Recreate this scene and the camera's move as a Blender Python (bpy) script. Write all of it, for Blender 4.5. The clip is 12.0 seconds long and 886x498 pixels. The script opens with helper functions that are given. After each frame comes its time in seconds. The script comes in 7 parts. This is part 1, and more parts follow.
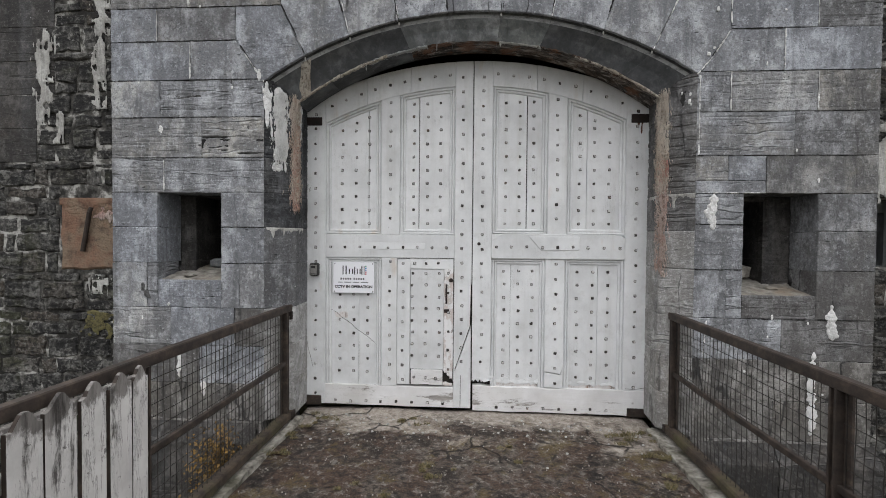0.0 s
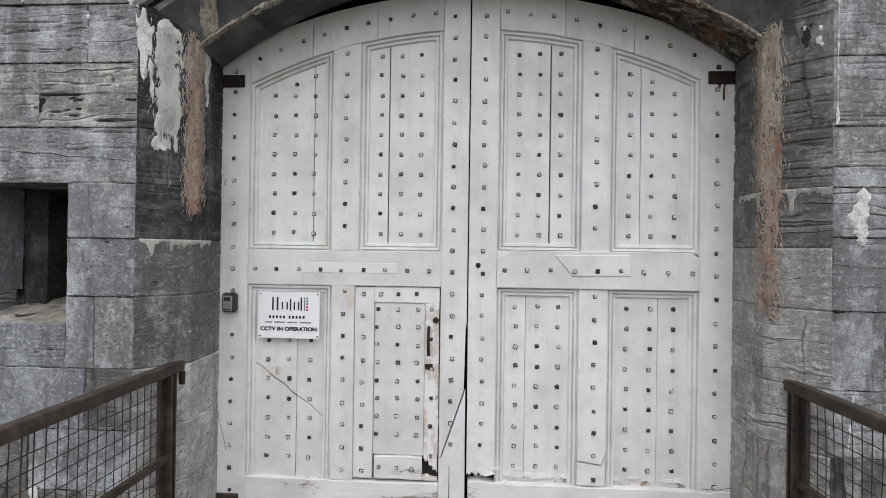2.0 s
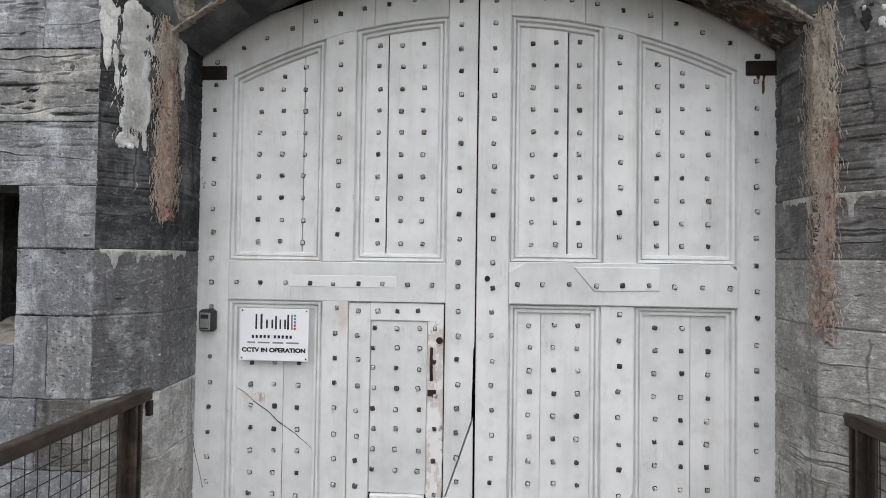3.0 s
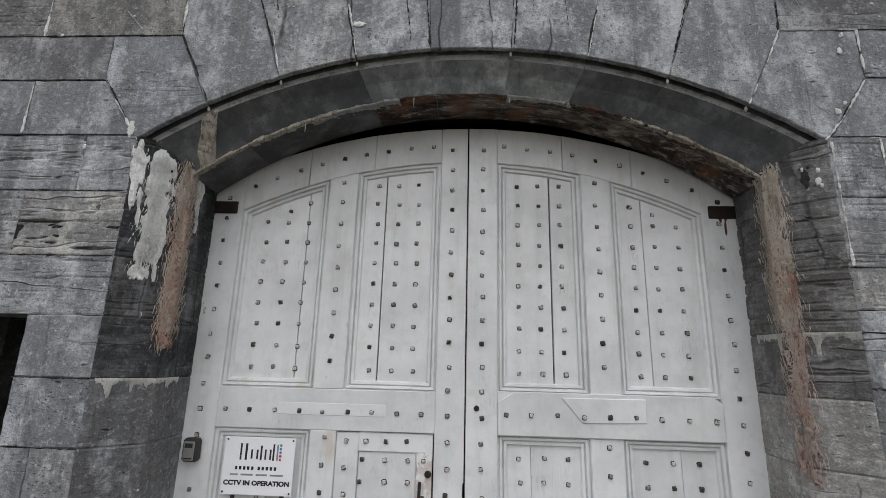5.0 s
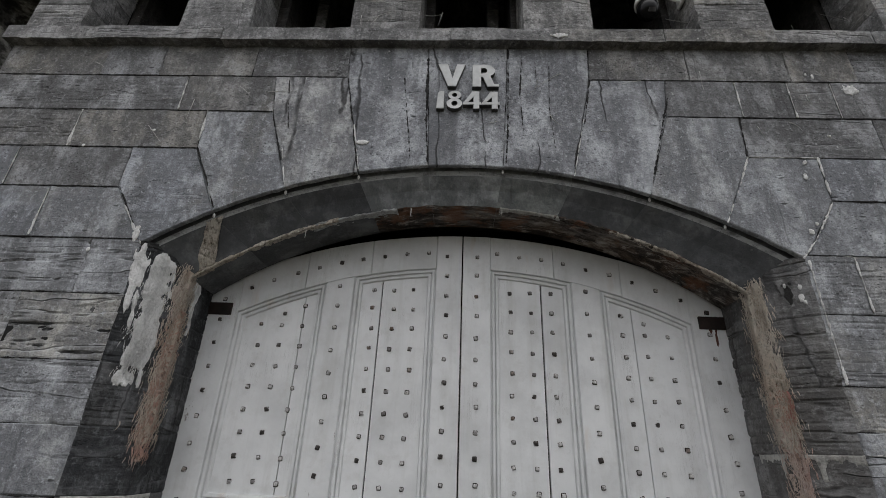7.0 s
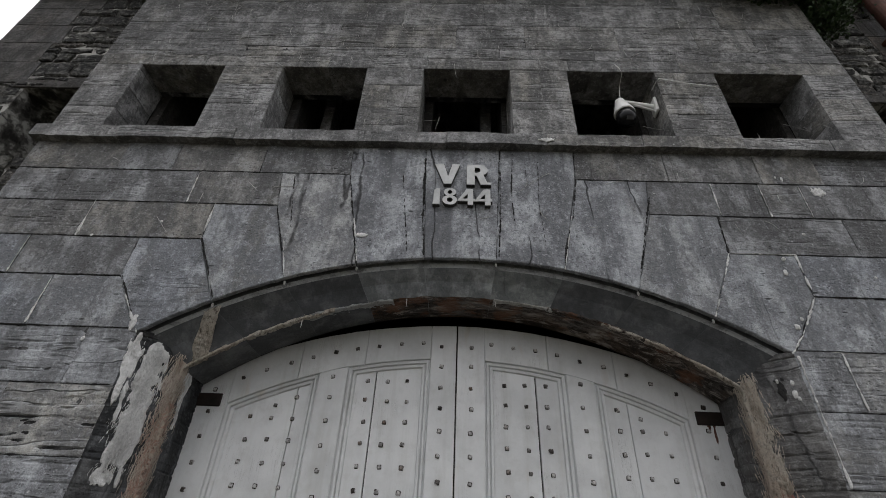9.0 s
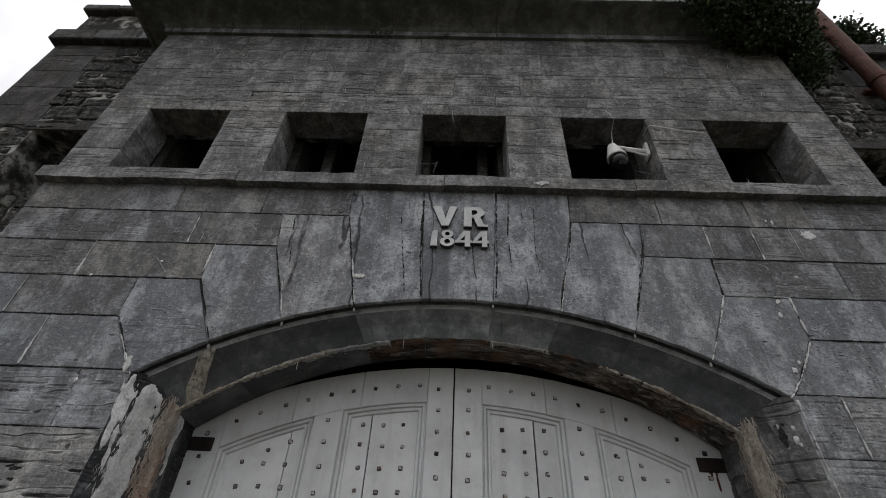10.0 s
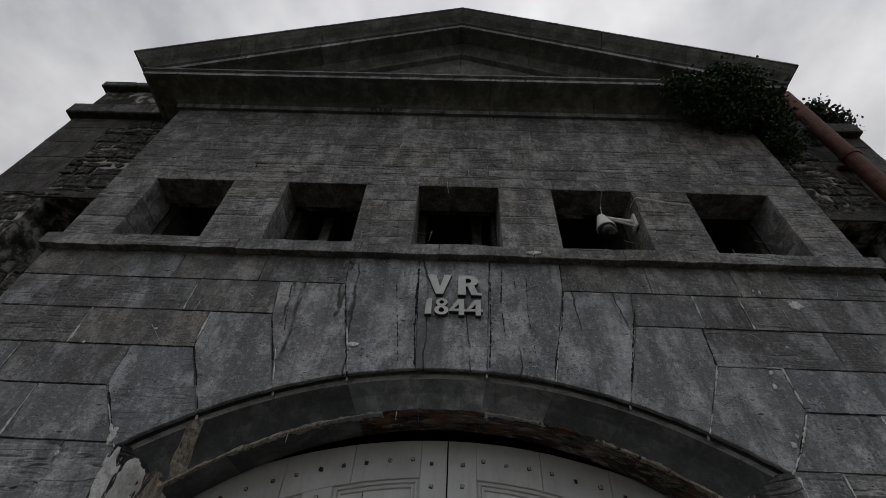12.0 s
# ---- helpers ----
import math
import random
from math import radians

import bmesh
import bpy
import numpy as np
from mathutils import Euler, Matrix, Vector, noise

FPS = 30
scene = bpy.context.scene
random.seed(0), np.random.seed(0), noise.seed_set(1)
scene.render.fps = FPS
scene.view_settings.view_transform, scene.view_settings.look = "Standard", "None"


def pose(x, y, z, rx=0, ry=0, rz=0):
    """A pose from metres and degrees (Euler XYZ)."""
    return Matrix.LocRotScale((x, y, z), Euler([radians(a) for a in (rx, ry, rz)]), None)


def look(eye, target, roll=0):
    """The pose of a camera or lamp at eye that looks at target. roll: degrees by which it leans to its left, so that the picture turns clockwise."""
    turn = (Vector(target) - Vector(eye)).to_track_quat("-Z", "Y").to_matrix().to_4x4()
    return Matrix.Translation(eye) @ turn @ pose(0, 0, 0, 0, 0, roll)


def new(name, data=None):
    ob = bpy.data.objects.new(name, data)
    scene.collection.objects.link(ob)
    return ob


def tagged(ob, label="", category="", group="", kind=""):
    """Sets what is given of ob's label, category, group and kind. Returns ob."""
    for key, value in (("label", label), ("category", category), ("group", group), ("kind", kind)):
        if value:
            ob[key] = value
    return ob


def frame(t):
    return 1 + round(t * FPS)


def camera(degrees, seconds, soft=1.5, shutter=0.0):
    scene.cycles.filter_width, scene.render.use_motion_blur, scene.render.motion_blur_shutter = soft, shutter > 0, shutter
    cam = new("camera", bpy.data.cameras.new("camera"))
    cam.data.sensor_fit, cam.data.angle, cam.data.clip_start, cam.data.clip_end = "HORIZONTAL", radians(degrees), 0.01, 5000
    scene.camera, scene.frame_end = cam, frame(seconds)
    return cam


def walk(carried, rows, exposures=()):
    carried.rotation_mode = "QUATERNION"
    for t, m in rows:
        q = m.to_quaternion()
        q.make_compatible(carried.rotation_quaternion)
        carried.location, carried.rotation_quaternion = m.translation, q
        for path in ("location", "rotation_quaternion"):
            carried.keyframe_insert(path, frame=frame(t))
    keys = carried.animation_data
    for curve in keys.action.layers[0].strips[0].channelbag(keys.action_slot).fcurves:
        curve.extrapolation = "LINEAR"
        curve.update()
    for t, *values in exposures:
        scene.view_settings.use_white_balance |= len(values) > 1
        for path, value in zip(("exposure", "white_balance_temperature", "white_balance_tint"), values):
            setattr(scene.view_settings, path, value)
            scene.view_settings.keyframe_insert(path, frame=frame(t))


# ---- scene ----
cam = camera(87.5, 12.0, soft=0.9)
PATH = [
    (0, (0.036, -3.988, 1.704), (-0.107, -1.993, 1.658), 0.5),
    (0.5, (0.043, -3.562, 1.706), (-0.087, -1.567, 1.675), 0.5),
    (1, (0.01, -3.17, 1.721), (-0.111, -1.173, 1.696), 0.5),
    (1.5, (-0.013, -2.794, 1.72), (-0.125, -0.797, 1.714), 0.7),
    (2, (0.007, -2.46, 1.741), (-0.108, -0.464, 1.751), 0.8),
    (2.5, (-0.028, -2.184, 1.734), (-0.145, -0.188, 1.765), 0.8),
    (2.7, (-0.044, -2.126, 1.743), (-0.159, -0.13, 1.779), 0.8),
    (4.3, (-0.009, -2.214, 1.866), (-0.124, -0.23, 2.09), 1.0),
    (4.5, (-0.014, -2.231, 1.877), (-0.12, -0.259, 2.193), 1.2),
    (5, (-0.013, -2.28, 1.919), (-0.11, -0.338, 2.386), 1.5),
    (5.5, (-0.016, -2.315, 1.964), (-0.114, -0.388, 2.489), 1.7),
    (6, (-0.009, -2.317, 1.985), (-0.101, -0.419, 2.606), 2.0),
    (6.5, (-0.01, -2.327, 2.003), (-0.093, -0.461, 2.718), 2.2),
    (7, (-0.017, -2.352, 2.015), (-0.093, -0.532, 2.839), 2.4),
    (8.8, (-0.011, -2.423, 2.03), (-0.074, -0.758, 3.137), 2.8),
    (9, (-0.02, -2.447, 2.043), (-0.081, -0.794, 3.168), 2.8),
    (9.5, (-0.02, -2.471, 2.045), (-0.077, -0.874, 3.247), 2.9),
    (10, (-0.017, -2.486, 2.045), (-0.073, -0.93, 3.3), 3.0),
    (10.5, (-0.01, -2.505, 2.044), (-0.064, -0.994, 3.353), 3.0),
    (11, (0.001, -2.536, 2.041), (-0.053, -1.072, 3.402), 3.1),
    (11.5, (0.001, -2.556, 2.036), (-0.051, -1.138, 3.445), 3.2),
    (12, (-0.002, -2.56, 2.034), (-0.051, -1.187, 3.488), 3.3),
]
EXPOSURES = [(0.0, 0.58), (2.7, 0.80), (4.3, 0.58), (5.5, 0.36), (6.5, 0.13), (7.2, 0.07), (9.0, 0.0), (10.0, -0.24), (10.5, -0.58), (11.0, -0.78), (12.0, -1.04)]
walk(cam, [(t, look(eye, target, roll)) for t, eye, target, roll in PATH], EXPOSURES)

# ---------------------------------------------------------------- sky and sun
SUN_ELEVATION, SUN_ROTATION = radians(70), radians(163)
world = bpy.data.worlds.new("overcast_sky")
scene.world = world
world.use_nodes = True
wn, wl = world.node_tree.nodes, world.node_tree.links
sky = wn.new("ShaderNodeTexSky")
sky.sky_type, sky.sun_disc = "NISHITA", False
sky.sun_elevation, sky.sun_rotation = SUN_ELEVATION, SUN_ROTATION
wcoord = wn.new("ShaderNodeTexCoord")
wmap = wn.new("ShaderNodeMapping")
wmap.inputs["Scale"].default_value = (1.0, 1.0, 1.6)
wnoise = wn.new("ShaderNodeTexNoise")
wnoise.inputs["Scale"].default_value, wnoise.inputs["Detail"].default_value = 3.2, 6.0
wnoise.inputs["Roughness"].default_value = 0.55
wramp = wn.new("ShaderNodeValToRGB")
wramp.color_ramp.elements[0].position, wramp.color_ramp.elements[0].color = 0.30, (0.757, 0.76, 0.80, 1)
wramp.color_ramp.elements[1].position, wramp.color_ramp.elements[1].color = 0.70, (1.47, 1.46, 1.48, 1)
wscale = wn.new("ShaderNodeVectorMath")
wscale.operation = "SCALE"
wscale.inputs["Scale"].default_value = 0.10
wmix = wn.new("ShaderNodeMixRGB")
wmix.inputs["Fac"].default_value = 0.93
wl.new(wcoord.outputs["Generated"], wmap.inputs["Vector"])
wl.new(wmap.outputs["Vector"], wnoise.inputs["Vector"])
wl.new(wnoise.outputs["Fac"], wramp.inputs["Fac"])
wl.new(sky.outputs["Color"], wscale.inputs[0])
wl.new(wscale.outputs["Vector"], wmix.inputs["Color1"])
wl.new(wramp.outputs["Color"], wmix.inputs["Color2"])
# an overcast sky is about three times as bright overhead as at the horizon
wsep = wn.new("ShaderNodeSeparateXYZ")
wgrad = wn.new("ShaderNodeMapRange")
wgrad.inputs["From Min"].default_value, wgrad.inputs["From Max"].default_value = 0.0, 1.0
wgrad.inputs["To Min"].default_value, wgrad.inputs["To Max"].default_value = 0.46, 1.22
wbright = wn.new("ShaderNodeVectorMath")
wbright.operation = "SCALE"
wl.new(wcoord.outputs["Generated"], wsep.inputs[0])
wl.new(wsep.outputs["Z"], wgrad.inputs["Value"])
wl.new(wmix.outputs["Color"], wbright.inputs[0])
wl.new(wgrad.outputs["Result"], wbright.inputs["Scale"])
wl.new(wbright.outputs["Vector"], wn["Background"].inputs["Color"])
wn["Background"].inputs["Strength"].default_value = 1.15
sun = new("sun", bpy.data.lights.new("sun", "SUN"))
sun.data.energy, sun.data.angle, sun.data.color = 0.5, radians(60), (1.0, 0.97, 0.93)
sun.matrix_world = look((1.5, -5, 16), (0, 0, 2))


# ---------------------------------------------------------------- materials
class Mat:
    """A node material under construction."""

    def __init__(self, name, rough=0.8, metal=0.0, spec=0.4):
        self.m = bpy.data.materials.new(name)
        self.m.use_nodes = True
        self.n, self.l = self.m.node_tree.nodes, self.m.node_tree.links
        self.b = self.n["Principled BSDF"]
        self.b.inputs["Roughness"].default_value = rough
        self.b.inputs["Metallic"].default_value = metal
        self.b.inputs["Specular IOR Level"].default_value = spec
        self.co = self.n.new("ShaderNodeTexCoord").outputs["Object"]
        self.info = self.n.new("ShaderNodeObjectInfo")
        self.rand = self.info.outputs["Random"]

    def math(self, op, a, b=0.0, c=None, clamp=False):
        nd = self.n.new("ShaderNodeMath")
        nd.operation, nd.use_clamp = op, clamp
        for k, v in enumerate((a, b) if c is None else (a, b, c)):
            if isinstance(v, (int, float)):
                nd.inputs[k].default_value = v
            else:
                self.l.new(v, nd.inputs[k])
        return nd.outputs[0]

    def shifted(self):
        """Coordinates moved by the piece's random number, so that no two pieces carry the same marks."""
        comb = self.n.new("ShaderNodeCombineXYZ")
        for k, f in enumerate((37.0, 53.0, 71.0)):
            self.l.new(self.math("MULTIPLY", self.rand, f), comb.inputs[k])
        add = self.n.new("ShaderNodeVectorMath")
        self.l.new(self.co, add.inputs[0])
        self.l.new(comb.outputs[0], add.inputs[1])
        return add.outputs[0]

    def noise(self, scale, detail=5.0, rough=0.55, stretch=(1, 1, 1), co=None, warp=0.0):
        mp = self.n.new("ShaderNodeMapping")
        mp.inputs["Scale"].default_value = stretch
        self.l.new(co or self.co, mp.inputs["Vector"])
        nz = self.n.new("ShaderNodeTexNoise")
        nz.inputs["Scale"].default_value, nz.inputs["Detail"].default_value = scale, detail
        nz.inputs["Roughness"].default_value, nz.inputs["Distortion"].default_value = rough, warp
        self.l.new(mp.outputs["Vector"], nz.inputs["Vector"])
        return nz.outputs["Fac"]

    def cells(self, scale, stretch=(1, 1, 1), feature="F1", co=None):
        mp = self.n.new("ShaderNodeMapping")
        mp.inputs["Scale"].default_value = stretch
        self.l.new(co or self.co, mp.inputs["Vector"])
        vo = self.n.new("ShaderNodeTexVoronoi")
        vo.feature = feature
        vo.inputs["Scale"].default_value = scale
        self.l.new(mp.outputs["Vector"], vo.inputs["Vector"])
        return vo.outputs["Distance"]

    def warped(self, amount, scale, co=None):
        """Coordinates pushed about by noise, for crooked lines."""
        nz = self.n.new("ShaderNodeTexNoise")
        nz.inputs["Scale"].default_value, nz.inputs["Detail"].default_value = scale, 5.0
        self.l.new(co or self.co, nz.inputs["Vector"])
        sc = self.n.new("ShaderNodeVectorMath")
        sc.operation = "SCALE"
        sc.inputs["Scale"].default_value = amount
        self.l.new(nz.outputs["Color"], sc.inputs[0])
        add = self.n.new("ShaderNodeVectorMath")
        self.l.new(co or self.co, add.inputs[0])
        self.l.new(sc.outputs["Vector"], add.inputs[1])
        return add.outputs[0]

    def ramp(self, fac, *stops):
        nd = self.n.new("ShaderNodeValToRGB")
        els = nd.color_ramp.elements
        while len(els) < len(stops):
            els.new(0.5)
        for e, (p, c) in zip(els, stops):
            e.position = p
            e.color = (c, c, c, 1) if isinstance(c, (int, float)) else (*c, 1)
        self.l.new(fac, nd.inputs["Fac"])
        return nd.outputs["Color"]

    def mix(self, fac, a, b, kind="MIX"):
        nd = self.n.new("ShaderNodeMixRGB")
        nd.blend_type = kind
        for k, v in zip(("Fac", "Color1", "Color2"), (fac, a, b)):
            if isinstance(v, (int, float)):
                nd.inputs[k].default_value = v if k == "Fac" else (v, v, v, 1)
            elif isinstance(v, tuple):
                nd.inputs[k].default_value = (*v, 1)
            else:
                self.l.new(v, nd.inputs[k])
        return nd.outputs["Color"]

    def bump(self, height, strength=0.5, distance=0.01, prior=None):
        nd = self.n.new("ShaderNodeBump")
        nd.inputs["Strength"].default_value, nd.inputs["Distance"].default_value = strength, distance
        self.l.new(height, nd.inputs["Height"])
        if prior:
            self.l.new(prior, nd.inputs["Normal"])
        return nd.outputs["Normal"]

    def done(self, color=None, normal=None, rough=None):
        if color is not None:
            if isinstance(color, tuple):
                self.b.inputs["Base Color"].default_value = (*color, 1)
            else:
                self.l.new(color, self.b.inputs["Base Color"])
        if normal is not None:
            self.l.new(normal, self.b.inputs["Normal"])
        if rough is not None:
            self.l.new(rough, self.b.inputs["Roughness"])
        return self.m


def ashlar_material(name, dark, mid, light, warm, streaks=0.6, split=0.5, specks=0.6, grain=0.0, gain=1.62, marks=1.0):
    """Dressed limestone: clouded blue-grey, damp stains, pocked and grained, thin bedding cracks on some blocks, pale specks."""
    dark, mid, light, warm = ((c[0] * gain * 1.012, c[1] * gain, c[2] * gain * 0.988) for c in (dark, mid, light, warm))
    low = tuple(0.5 * p + 0.5 * q for p, q in zip(dark, mid))
    high = tuple(0.45 * p + 0.55 * q for p, q in zip(light, mid))
    m = Mat(name, 0.78, spec=0.3)
    sh = m.shifted()
    wob = m.warped(0.05, 7.0, sh)
    cloud = m.noise(1.9, 6, 0.62, co=sh, warp=0.3)
    wide = m.noise(0.8, 5, 0.6)
    mott = m.noise(9, 7, 0.72, co=sh)
    grit = m.noise(38, 6, 0.74, co=sh)
    fine = m.noise(120, 3, 0.7, co=sh)
    col = m.ramp(m.math("ADD", m.math("MULTIPLY", cloud, 0.55), m.math("MULTIPLY", wide, 0.45)), (0.42, low), (0.5, mid), (0.58, high))
    col = m.mix(1.0, col, m.ramp(m.rand, (0.0, 0.74), (0.30, 1.04), (0.62, 0.88), (1.0, 1.14)), "MULTIPLY")
    isw = m.ramp(m.math("FRACT", m.math("MULTIPLY", m.rand, 7.31)), (0.55, 0.0), (0.98, 0.55))
    col = m.mix(isw, col, m.mix(1.0, warm, m.ramp(cloud, (0.3, 0.8), (0.7, 1.15)), "MULTIPLY"))
    # soft dark stains, drawn out downwards, passing from stone to stone
    stain = m.noise(1.9, 7, 0.66, stretch=(1.4, 1.4, 0.8))
    stain2 = m.noise(3.0, 6, 0.64, stretch=(1.4, 1.4, 0.6), co=sh)
    run = m.noise(2.4, 6, 0.6, stretch=(2.6, 2.6, 0.22))
    col = m.mix(m.math("MULTIPLY", m.ramp(stain, (0.475, 0.0), (0.565, 1.0)), 0.80 * streaks), col, dark)
    col = m.mix(m.math("MULTIPLY", m.ramp(stain2, (0.49, 0.0), (0.57, 1.0)), 0.70 * streaks), col, dark)
    col = m.mix(m.math("MULTIPLY", m.ramp(run, (0.52, 0.0), (0.61, 1.0)), 0.65 * streaks), col, (0.040, 0.042, 0.045))
    algae = m.noise(1.1, 7, 0.7, warp=0.4)
    col = m.mix(m.ramp(algae, (0.54, 0.0), (0.68, 0.42)), col, m.mix(1.0, warm, m.ramp(mott, (0.3, 0.5), (0.7, 0.95)), "MULTIPLY"))
    # mottling and grain
    blot = m.noise(5.5, 6, 0.66, stretch=(1, 1, 0.85), co=sh)
    col = m.mix(m.ramp(blot, (0.50, 0.0), (0.57, 0.60)), col, dark)
    col = m.mix(m.ramp(blot, (0.38, 0.38), (0.46, 0.0)), col, light)
    col = m.mix(m.ramp(mott, (0.36, 0.50), (0.48, 0.0)), col, dark)
    col = m.mix(m.ramp(mott, (0.55, 0.0), (0.70, 0.30)), col, light)
    col = m.mix(m.ramp(grit, (0.38, 0.78 * marks), (0.46, 0.0)), col, dark)
    col = m.mix(m.ramp(grit, (0.55, 0.0), (0.64, 0.46 * marks)), col, light)
    col = m.mix(1.0, col, m.ramp(fine, (0.3, 1.0 - 0.24 * marks), (0.7, 1.0 + 0.22 * marks)), "MULTIPLY")
    # pocks: short level dashes and small pits
    pmask = m.ramp(m.noise(3.1, 4, 0.6, co=sh), (0.48, 0.0), (0.58, 1.0))
    pock = m.math("MULTIPLY", m.ramp(m.cells(11, co=wob, stretch=(0.6, 0.6, 1.7)), (0.07, 1.0), (0.15, 0.0)), pmask)
    pit = m.math("MULTIPLY", m.ramp(m.cells(42, co=wob, stretch=(0.7, 0.7, 1.3)), (0.13, 1.0), (0.24, 0.0)), m.ramp(m.noise(2.3, 4, 0.6, co=sh), (0.46, 0.0), (0.60, 0.8)))
    holes_n = m.math("MAXIMUM", pock, pit)
    col = m.mix(m.math("MULTIPLY", holes_n, 0.8 * marks), col, (0.026, 0.027, 0.028))
    # thin broken bedding cracks: crevice shade painted dark, a highlight painted on the ledges
    chance = m.ramp(m.math("FRACT", m.math("MULTIPLY", m.rand, 13.7)), (split - 0.12, 0.0), (split + 0.12, marks))
    bed = m.noise(2.0, 2, 0.5, stretch=(0.34, 0.34, 4.2), co=wob)
    broken = m.ramp(m.noise(4.5, 4, 0.6, stretch=(0.5, 0.5, 1.5), co=sh), (0.49, 0.0), (0.58, 1.0))
    lines = m.math("MULTIPLY", m.math("MULTIPLY", m.ramp(m.math("ABSOLUTE", m.math("SUBTRACT", bed, 0.5)), (0.004, 1.0), (0.016, 0.0)), broken), chance)
    col = m.mix(m.math("MULTIPLY", lines, 0.6), col, (0.024, 0.024, 0.024))
    ledge_light = m.math("MULTIPLY", m.math("MULTIPLY", m.ramp(bed, (0.50, 0.0), (0.515, 1.0), (0.57, 0.0)), broken), chance)
    col = m.mix(m.math("MULTIPLY", ledge_light, 0.35), col, light)
    # steep veins in the arch stones, and a few hair cracks with painted crevice shade
    vein = m.noise(1.3, 5, 0.58, stretch=(4.0, 4.0, 0.30), co=sh, warp=0.3)
    vein1 = m.noise(1.0, 2, 0.5, stretch=(3.4, 3.4, 0.36), co=wob)
    vmask = m.ramp(m.noise(1.6, 5, 0.6, co=sh, stretch=(1.2, 1.2, 0.5)), (0.42, 0.0), (0.58, 1.0))
    col = m.mix(m.math("MULTIPLY", m.math("MULTIPLY", m.ramp(vein, (0.52, 0.0), (0.62, 1.0)), vmask), min(0.9, 2.6 * grain)), col, dark)
    col = m.mix(m.math("MULTIPLY", m.math("MULTIPLY", m.ramp(vein, (0.34, 1.0), (0.45, 0.0)), vmask), min(0.5, 1.2 * grain)), col, light)
    vline = m.math("MULTIPLY", m.math("MULTIPLY", m.ramp(m.math("ABSOLUTE", m.math("SUBTRACT", vein1, 0.5)), (0.004, 1.0), (0.014, 0.0)), m.ramp(m.noise(2.2, 4, 0.55, co=sh, stretch=(1.5, 1.5, 0.6)), (0.50, 0.0), (0.56, 1.0))), min(1.0, 0.3 + 3.0 * grain) * marks)
    col = m.mix(m.math("MULTIPLY", vline, 0.85), col, (0.022, 0.022, 0.023))
    # lime runs and specks
    pale = m.noise(4.0, 6, 0.75, stretch=(2.6, 2.6, 0.30), co=sh)
    col = m.mix(m.ramp(pale, (0.64, 0.0), (0.78, 0.30)), col, (0.46, 0.47, 0.47))
    dots = m.cells(9.0, co=sh)
    dmask = m.ramp(m.noise(2.4, 2, 0.5, co=sh), (0.52, 0.0), (0.60, 1.0))
    col = m.mix(m.math("MULTIPLY", m.math("MULTIPLY", m.ramp(dots, (0.04, 1.0), (0.07, 0.0)), dmask), specks), col, (0.62, 0.63, 0.62))
    h = m.math("ADD", m.math("MULTIPLY", mott, 0.8), m.math("MULTIPLY", grit, 0.35))
    h = m.math("SUBTRACT", h, m.math("MULTIPLY", m.math("MAXIMUM", holes_n, m.math("MAXIMUM", lines, vline)), 0.35))
    h = m.math("ADD", h, m.math("MULTIPLY", m.math("MULTIPLY", m.ramp(bed, (0.49, 0.0), (0.51, 1.0)), chance), 0.18))
    n1 = m.bump(h, 0.9 * (0.35 + 0.65 * marks), 0.026)
    n2 = m.bump(fine, 0.35, 0.004, n1)
    rough = m.ramp(run, (0.5, 0.82), (0.68, 0.52))
    return m.done(col, n2, rough)


STONE = ashlar_material("grey_limestone", (0.086, 0.089, 0.094), (0.230, 0.243, 0.261), (0.340, 0.356, 0.376), (0.245, 0.230, 0.192), 0.80, 0.22)
STONE_SIDE = ashlar_material("weathered_side_limestone", (0.070, 0.071, 0.073), (0.200, 0.208, 0.219), (0.320, 0.332, 0.346), (0.205, 0.190, 0.155), 0.95, 0.85, 0.7, 0.0, 1.36)
STONE_PALE = ashlar_material("pale_stained_limestone", (0.120, 0.118, 0.112), (0.275, 0.280, 0.282), (0.400, 0.404, 0.402), (0.290, 0.262, 0.215), 0.6, 0.6, 0.5, 0.1)
STONE_SMOOTH = ashlar_material("smooth_grey_limestone", (0.092, 0.097, 0.106), (0.214, 0.231, 0.256), (0.345, 0.366, 0.395), (0.225, 0.218, 0.190), 0.85, 0.95)
STONE_ARCH = ashlar_material("streaked_arch_limestone", (0.080, 0.084, 0.092), (0.234, 0.247, 0.266), (0.360, 0.378, 0.400), (0.245, 0.242, 0.228), 0.75, 1.4, 0.8, 0.30)
STONE_SOFFIT = ashlar_material("damp_arch_stone", (0.085, 0.092, 0.096), (0.225, 0.240, 0.248), (0.350, 0.368, 0.374), (0.215, 0.238, 0.205), 0.8, 1.4, 0.3, 0.34, 1.35, 0.3)
STONE_SOFFIT_SHADE = ashlar_material("black_shaded_arch_stone", (0.045, 0.048, 0.052), (0.110, 0.117, 0.124), (0.190, 0.200, 0.208), (0.110, 0.116, 0.100), 0.6, 1.4, 0.2, 0.08, 1.05, 0.2)
STONE_DIM = ashlar_material("brown_stained_limestone", (0.070, 0.068, 0.066), (0.172, 0.174, 0.178), (0.275, 0.278, 0.282), (0.170, 0.164, 0.148), 0.9, 0.4, 0.5, 0.15, 1.15)
STONE_LOW = ashlar_material("damp_lower_limestone", (0.050, 0.048, 0.045), (0.140, 0.137, 0.132), (0.240, 0.236, 0.228), (0.135, 0.120, 0.098), 0.95, 0.6, 0.5, 0.25)
